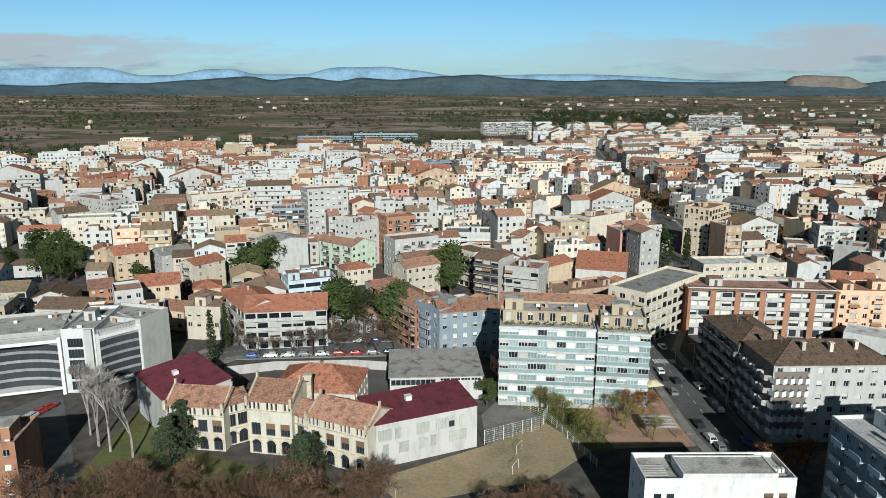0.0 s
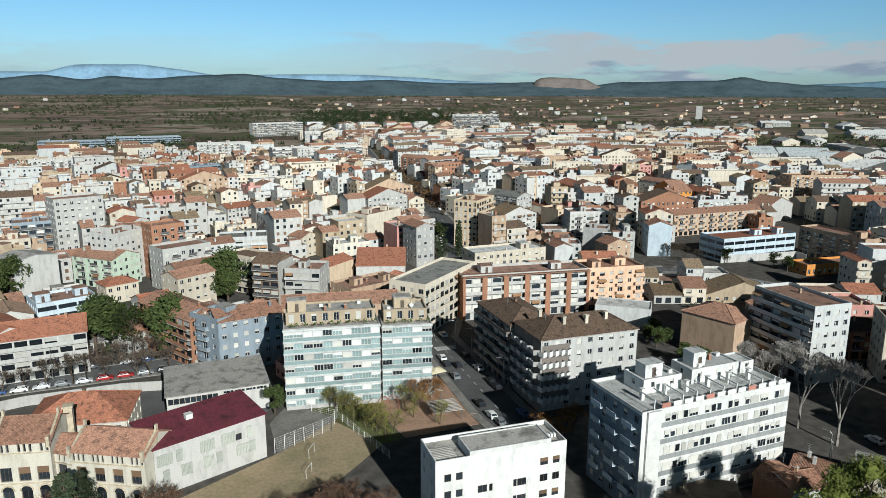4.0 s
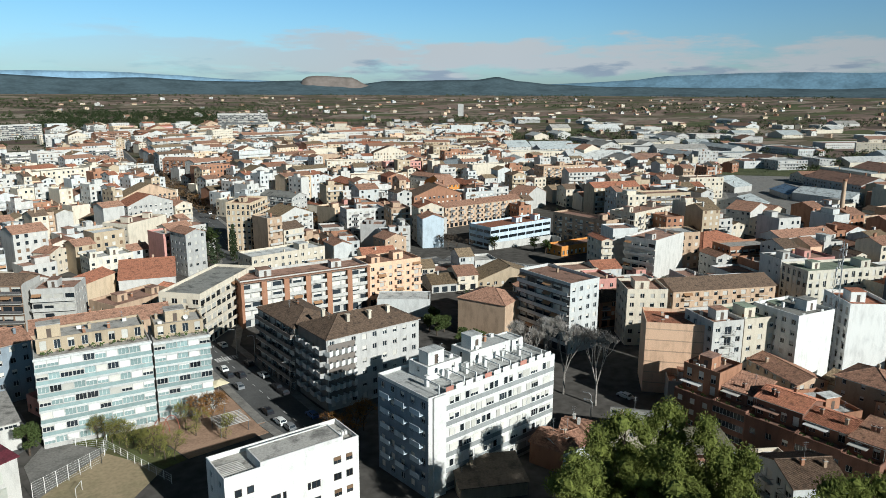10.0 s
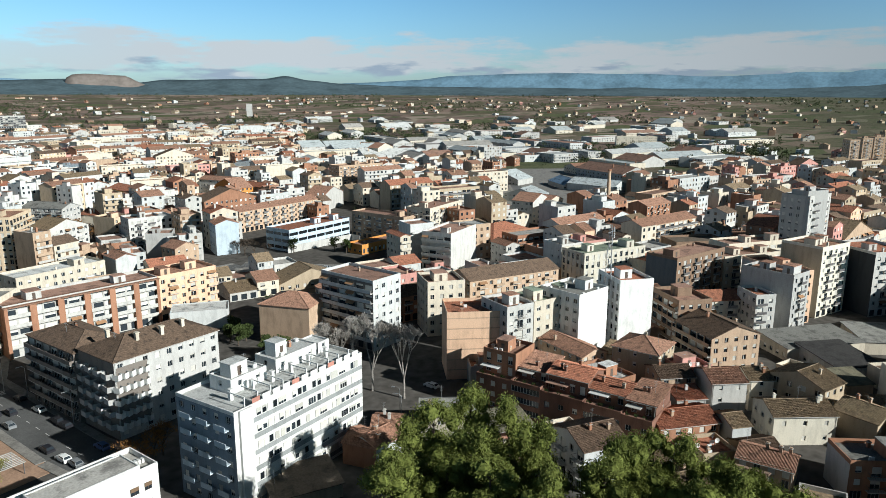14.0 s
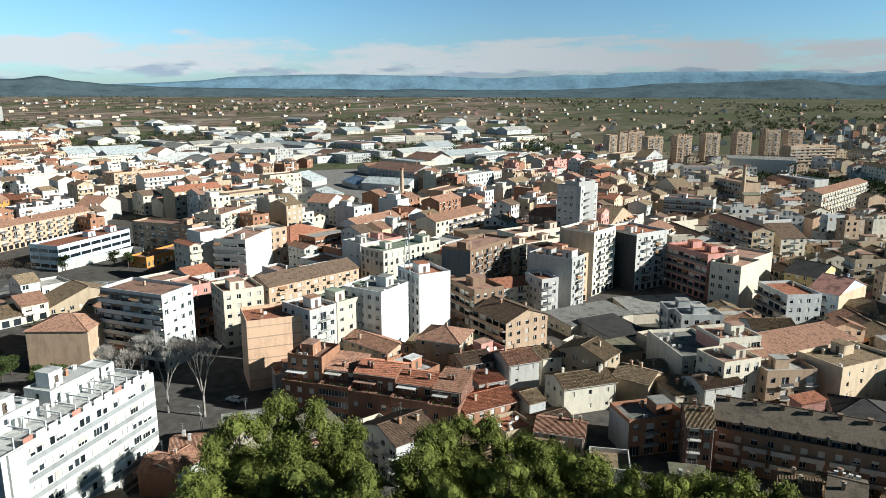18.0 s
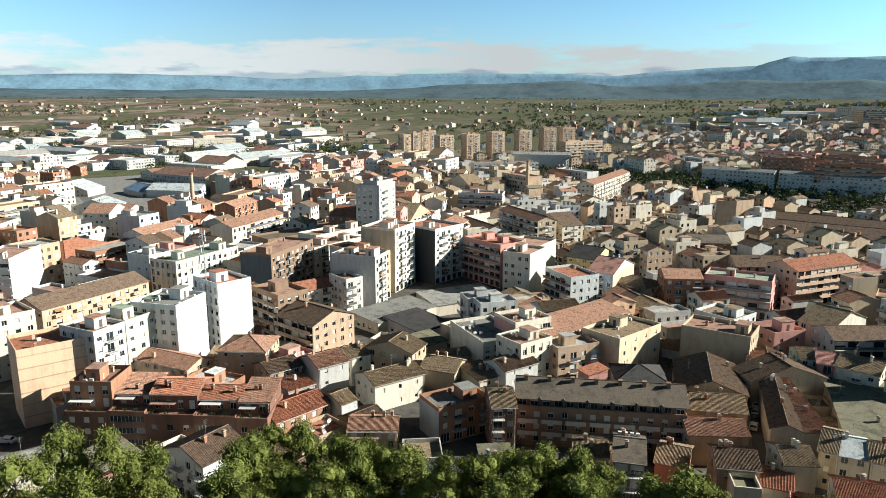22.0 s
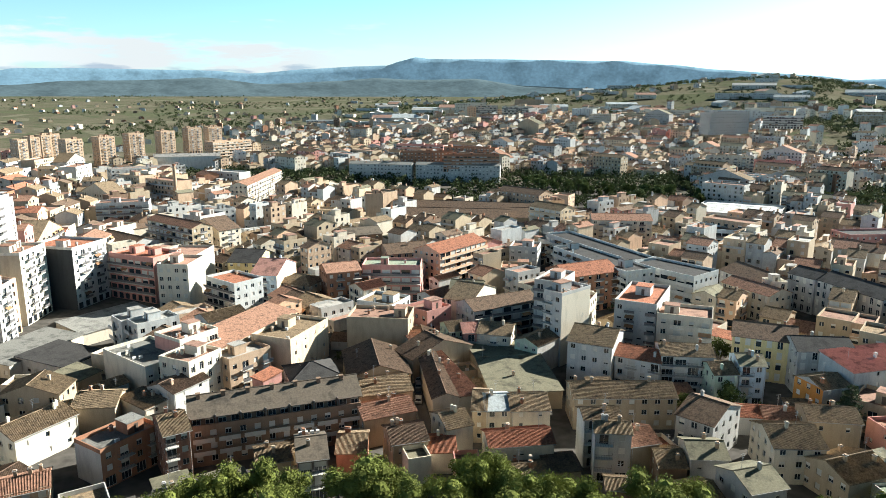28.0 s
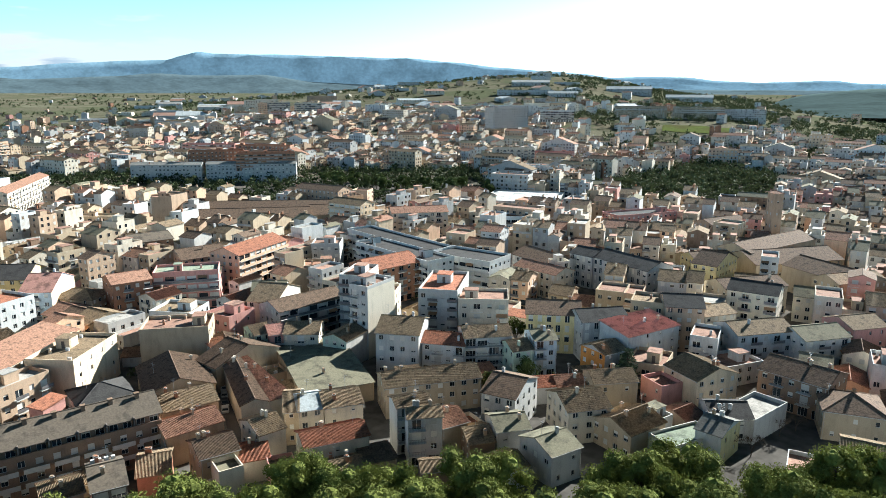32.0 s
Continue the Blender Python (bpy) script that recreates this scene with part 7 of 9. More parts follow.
# four quarters, each with its own run of streets: heading, bearings from and to
for STREET_YAW, az0, az1 in ((14.0, -38, 27), (-16.0, 27, 88), (28.0, 88, 117), (22.0, 117, 170)):
    ca, sb = math.cos(radians(STREET_YAW)), math.sin(radians(STREET_YAW))
    v = -1500.0
    row = 0
    while v < 1500:
        depth = rng.uniform(10, 14)
        u = -1500.0
        while u < 1500:
            old = az0 > 80
            slab = rng.random() < (0.03 if old else 0.09)
            w = rng.uniform(20, 38) if slab else rng.uniform(5, 10 if old else 14)
            gap = (u + 3200) % 78 < 7
            uu, vv = u + w / 2, v + depth / 2 + rng.uniform(-0.8, 0.8)
            x, y = uu * ca - vv * sb, uu * sb + vv * ca
            wob = 16 * noise.noise(Vector((x * 0.006, y * 0.006, 0)))
            r, az = math.hypot(x, y), bearing(x, y)
            u += w
            if gap or az < az0 or az > az1 or r < (128 if az < 25 else (150 if az < 100 else 134)) or r > 1500:
                continue
            edge = 950 if az < -18 else (900 if az < 8 else (1450 if az < 42 else (700 if az < 75 else (760 if az < 100 else (1200 if az < 140 else 900)))))
            edge *= 1 + 0.25 * noise.noise(Vector((az * 0.08, 2.0, 0)))
            if r > edge or (r > edge * 0.75 and rng.random() < 0.3):
                continue
            if slab and r < 230 or not clear_of(x, y, max(w, depth) * 0.40):
                continue
            MID.append((x, y, w * 0.98, depth, STREET_YAW + wob, r, az))
        row += 1
        v += depth + (8.0 if row % 2 == 0 else 3.5)

WALL_PICK = ["white"] * 12 + ["cream"] * 7 + ["tan"] * 3 + ["ochre"] + ["brick"] * 3 + ["palegrey"] * 7 + ["stone"] * 3 + ["pink", "grey", "peach"]
OLD_PICK = ["cream"] * 6 + ["stone"] * 6 + ["tan"] * 4 + ["white"] * 5 + ["ochre"] * 2 + ["palegrey"] * 4 + ["grey"] * 2 + ["peach"] * 2 + ["pink", "brown", "grey"]
count = 0
for x, y, w, d, yaw, r, az in sorted(MID, key=lambda q: q[5]):
    old = az > 85
    fl = rng.choice((2, 2, 3, 3, 3, 4, 4, 5) if old else (2, 2, 3, 3, 4, 5, 6))
    if r > 650:
        fl = rng.choice((2, 2, 3, 4))
    if w > 18:
        fl = rng.choice((4, 5, 5, 6))
    if r < (250 if az > 60 else 300):
        fl = rng.choice((1, 2, 2, 3))
    h = fl * 3.0 + rng.uniform(0, 0.8)
    wall = rng.choice(OLD_PICK if old else WALL_PICK)
    roof = rng.choice(("ga", "ga", "ga", "fl", "fl", "gd") if old else ("ga", "ga", "fl", "fl", "fl", "gd"))
    rc = rng.choice(("tile", "oldtile", "oldtile", "brown", "brown", "moss") if old else ("tile", "tile", "brown", "redtile", "oldtile")) if roof != "fl" else rng.choice(("terrace", "terrace", "gravel") if old else ("terrace", "gravel", "terrace", "white"))
    # the front is the side toward the lookout
    if (x * math.sin(radians(yaw)) - y * math.cos(radians(yaw))) > 0:
        yaw += 180
    a = radians(yaw)
    ox, oy = x - math.cos(a) * w / 2 + math.sin(a) * d / 2, y - math.sin(a) * w / 2 - math.cos(a) * d / 2
    if count < 230 and r < 420 or (w > 18 and r < 450):
        house(ox, oy, yaw, w, d, h, wall, roof, f=rng.choice("wwbbBb"), r=rng.choice("nwwb"), l=rng.choice("nwws"), rc=rc, near=False, ribbed=r < 270, clutter=rng.random() < 0.5, rail=rng.random() < 0.6)
        count += 1
    else:
        FARTOWN.setdefault((int(az // 18), int(r // 220)), []).append((ox, oy, yaw, w, d, h, wall, roof, rc))

# sheds, lean-tos and back houses that close the yards between the old houses
low = 0
for _ in range(2600):
    az, r = rng.uniform(56, 152), rng.uniform(126, 235)
    x, y = r * math.sin(radians(az)), r * math.cos(radians(az))
    w, d = rng.uniform(4.5, 8.5), rng.uniform(5, 8.5)
    if low == 80 or not clear_of(x, y, 0.36 * max(w, d)):
        continue
    near_foot = min(FOOT, key=lambda q: (q[0] - x) ** 2 + (q[1] - y) ** 2)
    yaw = near_foot[4]
    if (x * math.sin(radians(yaw)) - y * math.cos(radians(yaw))) > 0:
        yaw += 180
    a = radians(yaw)
    ox, oy = x - math.cos(a) * w / 2 + math.sin(a) * d / 2, y - math.sin(a) * w / 2 - math.cos(a) * d / 2
    house(ox, oy, yaw, w, d, rng.uniform(2.8, 6.2), rng.choice(OLD_PICK), rng.choice(("sh", "ga", "ga", "sh", "fl")), f=rng.choice("nss"), r="n", l="n",
          rc=rng.choice(("oldtile", "oldtile", "tile", "moss", "brown", "redtile")), clutter=rng.random() < 0.4, near=r < 190, ribbed=True)
    low += 1

FAR_WALLS = sorted(set(WALL_PICK + OLD_PICK))
FAR_ROOFS = ["moss", "tile", "oldtile", "brown", "redtile", "terrace", "gravel", "white", "tin"]


def far_house(wb, rb, x, y, z, yaw, w, d, h, wall, roof, rc, rng):
    m = pose(x, y, z, 0, 0, yaw)
    one, top = MB(), MB()
    wi = FAR_WALLS.index(wall)
    n = len(FAR_WALLS)
    own = random.Random(int(x * 7 + y * 13))
    for ox, oy, dx, dy, W in ((0, 0, 1, 0, w), (w, 0, 0, 1, d), (w, d, -1, 0, w), (0, d, 0, -1, d)):
        one.face([(ox, oy, 0), (ox + dx * W, oy + dy * W, 0), (ox + dx * W, oy + dy * W, h), (ox, oy, h)], wi)
        if (dx or rng.random() < 0.4) and rng.random() < 0.85:
            k = max(1, int(W / 3.2))
            for fl in range(max(1, round(h / 3.05))):
                for i in range(k):
                    u, q = (i + 0.5) * W / k, fl * 3.05 + 1.0
                    nx, ny = dy * 0.04, -dx * 0.04
                    one.face([(ox + dx * (u - 0.65) + nx, oy + dy * (u - 0.65) + ny, q), (ox + dx * (u + 0.65) + nx, oy + dy * (u + 0.65) + ny, q),
                              (ox + dx * (u + 0.65) + nx, oy + dy * (u + 0.65) + ny, q + 1.5), (ox + dx * (u - 0.65) + nx, oy + dy * (u - 0.65) + ny, q + 1.5)], n + own.choice((0, 0, 0, 1, 1, 2)))
    if h > 8 and own.random() < 0.4:
        # long balconies with solid parapets across the front
        for fl in range(1, max(2, round(h / 3.05))):
            q = fl * 3.05
            one.box(0.5, -1.1, q - 0.15, w - 0.5, -0.01, q, wi)
            one.box(0.5, -1.1, q, w - 0.5, -1.0, q + 0.95, FAR_WALLS.index("white") if own.random() < 0.5 else wi)
    rise = {"fl": 0.8, "ga": d * 0.18, "gd": w * 0.18}[roof]
    roof_faces(top, one, wi, roof, w, d, h, rise, False)
    top.m = [FAR_ROOFS.index(rc)] * len(top.f)
    if roof == "fl" and w < 24 and rng.random() < 0.7:
        bw, bd = w * rng.uniform(0.25, 0.5), d * rng.uniform(0.3, 0.5)
        bx, by = rng.uniform(0.1, 0.5) * w, rng.uniform(0.2, 0.5) * d
        one.box(bx, by, h, bx + bw, by + bd, h + 2.6, wi)
        top.box(bx - 0.2, by - 0.2, h + 2.6, bx + bw + 0.2, by + bd + 0.2, h + 2.8, FAR_ROOFS.index(rc))
    for _ in range(rng.randint(0, 2)):
        bx, by = rng.uniform(0.1, 0.8) * w, rng.uniform(0.2, 0.7) * d
        one.box(bx, by, h, bx + 0.8, by + 0.8, h + rise + 1.2, FAR_WALLS.index(rng.choice(("tan", "brick", "white"))))
    wb.add(one, m)
    rb.add(top, m)


def far_group(name, lots, label):
    wb, rb = MB(), MB()
    for x, y, yaw, w, d, h, wall, roof, rc in lots:
        far_house(wb, rb, x, y, ground_z(x, y), yaw, w, d, h, wall, roof, rc, rng)
    ob = put(name, wb.mesh(name, [wall_mat(k) for k in FAR_WALLS] + [M_GLASS, M_SHUTTER, M_WOODSHUT]))
    tagged(ob, label, "houses", kind="stuff")
    part("roofs", rb, [roof_mat(k) for k in FAR_ROOFS], ob)


for lots in FARTOWN.values():
    far_group("far_houses", lots, "distant rows of pale plastered houses with tiled roofs")


# ---------------------------------------------------------------- suburbs, works and lone houses farther out
# long flats and works halls on the plateau beyond the valley: front middle, width, depth, height
PLATEAU = [
    (761, -783, -136, 73, 26, 21, "white", "fl", "white", "white works block with rows of dark windows"),
    (1093, -1163, -137, 124, 30, 11, "palegrey", "fl", "tin", "long pale grey works hall on the ridge"),
    (648, -947, -146, 78, 13, 17, "stone", "fl", "gravel", "long dull grey-brown flats on the plateau"),
    (576, -990, -149, 74, 13, 17, "stone", "fl", "gravel", "long dull grey-brown flats on the plateau"),
    (522, -1022, -153, 62, 13, 16, "grey", "fl", "gravel", "grey flats at the plateau's edge"),
    (886, -809, -132, 62, 18, 13, "cream", "fl", "gravel", "cream flats on the plateau"),
    (768, -890, -139, 61, 16, 13, "palegrey", "fl", "gravel", "pale grey flats on the plateau"),
    (1378, -672, -115, 62, 15, 23, "cream", "fl", "gravel", "tall cream flats beside the fields"),
    (1318, -784, -121, 62, 15, 21, "tan", "fl", "gravel", "tall tan flats beside the fields"),
    (1020, -1440, -145, 105, 34, 11, "grey", "ga", "tin", "long grey works hall on the ridge"),
    (905, -1512, -149, 105, 34, 11, "palegrey", "ga", "tin", "long pale works hall on the ridge"),
    (1215, -1310, -137, 92, 30, 9, "white", "ga", "white", "white works hall on the ridge"),
    (1010, -1190, -140, 64, 28, 8, "white", "ga", "tin", "low white works hall under the ridge"),
]
for x, y, yaw, w, d, h, wall, roof, rc, label in PLATEAU:
    a = radians(yaw)
    ox, oy = x - math.cos(a) * w / 2, y - math.sin(a) * w / 2
    corners = [(ox, oy), (ox + math.cos(a) * w, oy + math.sin(a) * w), (ox - math.sin(a) * d, oy + math.cos(a) * d), (ox + math.cos(a) * w - math.sin(a) * d, oy + math.sin(a) * w + math.cos(a) * d)]
    base = min(ground_z(*c) for c in corners)
    wb, rb = MB(), MB()
    far_house(wb, rb, ox, oy, base, yaw, w, d, h + ground_z(x, y) - base, wall, roof, rc, random.Random(int(x)))
    name = "works_hall" if "hall" in label or "works" in label else "apartment_building"
    ob = put(name, wb.mesh(name, [wall_mat(k) for k in FAR_WALLS] + [M_GLASS, M_SHUTTER, M_WOODSHUT]))
    tagged(ob, label, "works hall" if name == "works_hall" else "apartment building")
    part("roof", rb, [roof_mat(k) for k in FAR_ROOFS], ob)

lots = {}
for i in range(8200):
    az, r = rng.uniform(-40, 168), 560 + 2900 * rng.random() ** 1.5
    x, y = r * math.sin(radians(az)), r * math.cos(radians(az))
    dens = noise.noise(Vector((x * 0.0022, y * 0.0022, 3.0)))
    want = -0.04 if az < 8 else 0.02 if az < 15 else (0.14 if az < 45 else (0.20 if az < 80 else 0.13))
    if az > 96 and r < 1500:
        want = 0.75
    if az > 148:
        want = 0.10 if r > 1100 else 0.45
    if 10 < az < 60 and r < 1050:
        want = 0.6
    if 147 < az < 153.5 and 965 < r < 1090:
        continue
    if any(math.hypot(x - px, y - py) < pw * 0.5 + 26 for px, py, _, pw, *_ in PLATEAU):
        continue
    if rng.random() > want + 0.55 * max(0, dens) or not clear_of(x, y, 14):
        continue
    shed = (34 < az < 76 and 640 < r < 1900 and rng.random() < 0.45) or (104 < az < 146 and r > 1250 and rng.random() < 0.35)
    if shed:
        w, d, h = rng.uniform(25, 75), rng.uniform(18, 40), rng.uniform(6, 9)
        q = (x, y, rng.choice((-25, 65)) + rng.uniform(-5, 5), w, d, h, rng.choice(("white", "palegrey", "grey", "cream")), rng.choice(("fl", "ga")), rng.choice(("white", "tin", "gravel", "terrace", "tin")))
    else:
        q = (x, y, rng.uniform(-30, 30), rng.uniform(8, 20), rng.uniform(9, 12), rng.choice((5, 6, 6, 9, 12, 15) if az > 96 else (4, 5, 6, 6, 9)), rng.choice(WALL_PICK if r < 1300 else OLD_PICK + ["brick", "tan", "brown", "stone"] * 3), rng.choice(("ga", "ga", "fl")), rng.choice(("tile", "oldtile", "brown")))
    lots.setdefault((int(az // 25), int(r // 700)), []).append(q)
for group in lots.values():
    far_group("far_houses", group, "scattered pale houses and long works sheds in the fields")


# ---------------------------------------------------------------- trees
def leaves(mb, centre, rad, n, size, rg, squash=0.75, mi=0, shell=0.55, slim=0.55):
    cx, cy, cz = centre
    for _ in range(n):
        while True:
            v = Vector((rg.uniform(-1, 1), rg.uniform(-1, 1), rg.uniform(-1, 1)))
            if shell * shell < v.length_squared < 1:
                break
        p = Vector((cx + v.x * rad, cy + v.y * rad, cz + v.z * rad * squash))
        s = size * rg.uniform(0.6, 1.3)
        a = Vector((rg.gauss(0, 1), rg.gauss(0, 1), rg.gauss(0, 1))).normalized()
        b = (a.orthogonal().normalized() + v * 0.3).normalized()
        mb.face([tuple(p - a * s), tuple(p + b * s * slim), tuple(p + a * s), tuple(p - b * s * slim * 0.8)], mi)


def tuft(mb, centre, rad, rg, squash=0.8):
    """The dense inside of a clump of needles: an uneven lump."""
    rows, n = 5, 8
    rings = []
    for j in range(rows + 1):
        th = math.pi * j / rows
        ring = []
        for i in range(n):
            k = rad * rg.uniform(0.8, 1.12)
            ph = 2 * math.pi * i / n
            ring.append((centre[0] + k * math.sin(th) * math.cos(ph), centre[1] + k * math.sin(th) * math.sin(ph), centre[2] + k * squash * math.cos(th)))
        rings.append(ring)
    for j in range(rows):
        for i in range(n):
            q = (i + 1) % n
            mb.face([rings[j][i], rings[j + 1][i], rings[j + 1][q], rings[j][q]])


TREES = {}


def tree_parts(kind, seed):
    """Trunk and crown meshes of one tree; three of each kind are grown and then planted again and again."""
    key = (kind, seed)
    if key in TREES:
        return TREES[key]
    rg = random.Random(seed * 31 + len(kind))
    trunk, crown = MB(), MB()
    bark = M_BARK
    if kind == "pine":
        H = 14.0
        trunk.tube((0, 0, -1), (0.3, 0.1, 8), 0.32, 0.2, n=7)
        trunk.tube((0.3, 0.1, 8), (0.1, 0.3, 12.5), 0.2, 0.06, n=6)
        for i in range(38):
            z = rg.uniform(3.2, 13.4)
            span = 4.1 * max(0.1, 1 - ((z - 6.6) / 7.4) ** 2) + 0.2
            a, q = rg.uniform(0, 6.28), span * math.sqrt(rg.uniform(0.06, 1.0))
            p = (q * math.cos(a), q * math.sin(a), z + rg.uniform(-0.3, 0.5))
            if i % 3 == 0:
                trunk.tube((0.2, 0.1, max(3, z - 1.6)), p, 0.08, 0.03, n=4)
            rad = rg.uniform(0.95, 1.7)
            tuft(crown, p, rad * 0.66, rg)
            leaves(crown, (p[0], p[1], p[2] + 0.12), rad * 1.08, 250, 0.21, rg, 0.82, shell=0.58, slim=0.34)
        mat = leaf_mat("leaf_pine", (0.145, 0.165, 0.042))
    elif kind == "round":
        trunk.tube((0, 0, -0.5), (0, 0, 5), 0.3, 0.15, n=7)
        for i in range(18):
            a, q, z = rg.uniform(0, 6.28), rg.uniform(0.3, 3.0), rg.uniform(3, 7.5)
            q *= 1 - abs(z - 5) / 4.5
            p = (q * math.cos(a), q * math.sin(a), z)
            trunk.tube((0, 0, max(2, z - 2)), p, 0.07, 0.03, n=4)
            leaves(crown, p, rg.uniform(1.0, 1.7), 110, 0.30, rg, 0.85)
        mat = leaf_mat("leaf_evergreen", (0.075, 0.10, 0.035))
    elif kind == "cypress":
        trunk.tube((0, 0, -0.5), (0, 0, 9), 0.16, 0.05, n=6)
        for i in range(16):
            z = 1.0 + i * 0.62
            leaves(crown, (rg.uniform(-0.15, 0.15), rg.uniform(-0.15, 0.15), z), 1.15 * (1 - (z / 12) ** 2), 60, 0.25, rg, 1.2, shell=0.4)
        mat = leaf_mat("leaf_cypress", (0.045, 0.062, 0.028))
    elif kind == "cedar":
        trunk.tube((0, 0, -0.5), (0, 0, 12), 0.35, 0.06, n=7)
        for i in range(11):
            z = 2.5 + i * 0.9
            rad = 4.4 * (1 - (z - 2) / 11.5) + 0.3
            for k in range(6):
                a = rg.uniform(0, 6.28)
                trunk.tube((0, 0, z), (rad * math.cos(a), rad * math.sin(a), z - 0.3), 0.07, 0.02, n=4)
                for q in (0.45, 0.8):
                    leaves(crown, (q * rad * math.cos(a), q * rad * math.sin(a), z - 0.2), rad * 0.28 + 0.2, 26, 0.27, rg, 0.35, shell=0.2)
        mat = leaf_mat("leaf_cedar", (0.062, 0.082, 0.045))
    else:
        # bare winter tree: forks that grow thinner, with twigs at the ends
        pale = kind == "bare_pale"
        bark = M_PALEBARK if pale else M_BARK
        tall = 1.25 if kind == "bare_pale" else 1.0

        def grow(p, v, length, r, depth):
            q = p + v * length
            trunk.tube(tuple(p), tuple(q), r, r * 0.68, n=5 if depth > 2 else 3)
            if depth == 0:
                for _ in range(11 if pale else 4):
                    t = (v + Vector((rg.gauss(0, 0.5), rg.gauss(0, 0.5), rg.gauss(0.15, 0.4)))).normalized() * rg.uniform(0.5, 1.1)
                    crown.tube(tuple(q), tuple(q + t), 0.03, 0.012, n=3)
                return
            for _ in range(3 if depth > 1 else 4):
                w = (v * (2.0 if pale else 1.0) + Vector((rg.gauss(0, 0.55), rg.gauss(0, 0.55), rg.gauss(0.9 if pale else 0.12, 0.25)))).normalized()
                grow(q, w, length * rg.uniform(0.62, 0.85), r * 0.62, depth - 1)

        grow(Vector((0, 0, -0.3)), Vector((0, 0, 1)), 2.6 * tall, 0.2, 4)
        mat = bark if kind != "bare_red" else material("red_twigs", (0.17, 0.10, 0.062), 0.9, 0.3, 0.5, 3, 0, rand=0.25)
        if kind == "bare_red":
            for i in range(30):
                leaves(crown, (rg.uniform(-2.9, 2.9), rg.uniform(-2.9, 2.9), rg.uniform(2.5, 7.4)), 1.1, 30, 0.15, rg, 0.8, shell=0.1)
        if kind == "young":
            mat = leaf_mat("leaf_young", (0.24, 0.23, 0.07))
            for i in range(20):
                leaves(crown, (rg.uniform(-1.3, 1.3), rg.uniform(-1.3, 1.3), rg.uniform(1.5, 7)), 0.9, 26, 0.16, rg, 1.0, shell=0.1)
        if kind == "bare_leafy":
            mat = leaf_mat("leaf_autumn", (0.26, 0.13, 0.045))
            for i in range(24):
                leaves(crown, (rg.uniform(-2.4, 2.4), rg.uniform(-2.4, 2.4), rg.uniform(3, 7)), 1.0, 30, 0.18, rg, 0.8, shell=0.1)
    TREES[key] = (trunk.mesh("trunk", [bark]), crown.mesh("crown", [mat]))
    return TREES[key]


TREE_WORDS = dict(pine="green pine with a wide clumped crown on the hill", round="dark green round evergreen tree beside the houses", cypress="narrow dark green cypress", cedar="blue-green cedar with layered branches",
                  bare="leafless grey-brown street tree in winter", bare_pale="tall pale leafless poplar", bare_red="leafless tree with reddish-brown twigs", young="slender young tree with yellow-green leaves", bare_leafy="autumn tree with rusty orange leaves")


def tree(kind, x, y, s=1.0, z=None):
    seed = rng.randint(0, 2)
    t, c = tree_parts(kind, seed)
    e = thing(dict(pine="pine_tree", cypress="cypress_tree", cedar="cedar_tree").get(kind, "tree"), x, y, ground_z(x, y) if z is None else z, rng.uniform(0, 360), TREE_WORDS[kind], "tree",
              dict(pine="pines on the hill", bare="street trees", bare_red="trees before the school").get(kind, ""))
    e.scale = (s * rng.uniform(0.9, 1.1), s * rng.uniform(0.9, 1.1), s)
    put("trunk", t, e)
    put("crown", c, e)
    return e


def pines(spots, top=23.0):
    for x, y in spots:
        e = tree("pine", x, y, (top - ground_z(x, y)) / 14 * rng.uniform(0.92, 1.05))
        k = rng.uniform(1.1, 1.35)
        e.scale = (k, k, e.scale.z)


pines([(82.6, 68.5), (90.6, 69.0), (99.2, 67.5), (100.4, 60.2), (94.3, 50.4), (81.9, 60.2), (81.7, 51.3), (81.8, 42.1), (73.5, 64.4), (86.4, 58.2)])
pines([(91.2, 37.7), (98.3, 37.1), (105.5, 35.2), (104.9, 29.6), (102.3, 23.6), (99.8, 19.8), (93.6, 28.9), (92.2, 23.3), (87.2, 32.1)])
pines([(102.3, 21.2), (104.4, 18.2), (102.6, 13.0), (98.1, 6.9), (100.7, 1.9), (104.5, -2.5), (102.8, -6.9), (105.1, -9.8), (102.5, -14.1), (97.2, -17.7), (94.5, -4.6), (92.8, -14.4), (96.0, -24.5), (96.1, -29.0), (94.6, -32.6), (89.4, -33.9), (88.5, -38.8), (92.5, -45.0), (91.9, -48.4), (86.6, -49.4), (84.5, -52.7), (81.9, -54.6)], 20.6)
pines([(91.4, -45.3), (89.9, -48.4), (84.2, -49.9), (83.6, -54.6), (78.8, -57.5), (73.4, -57.6), (76.5, -65.7), (72.3, -66.6), (71.4, -71.8), (80.3, -44.7), (75.2, -50.9), (65.9, -64.1), (59.7, -69.2), (61.2, -86.8), (57.7, -89.5), (52.8, -89.8), (56.0, -75.9), (52.3, -80.3), (45.5, -88.4), (42.2, -96.8), (39.0, -99.0), (38.0, -114.4), (35.8, -119.9), (32.3, -118.3), (34.9, -98.7), (32.5, -106.3)], 20.6)

pines([(58.8, -98.7), (58.9, -93.3), (54.1, -98.3), (50.7, -96.6), (58.4, -88.2), (60.5, -83.3), (44.2, -104.3), (40.9, -111.9)], 19.5)

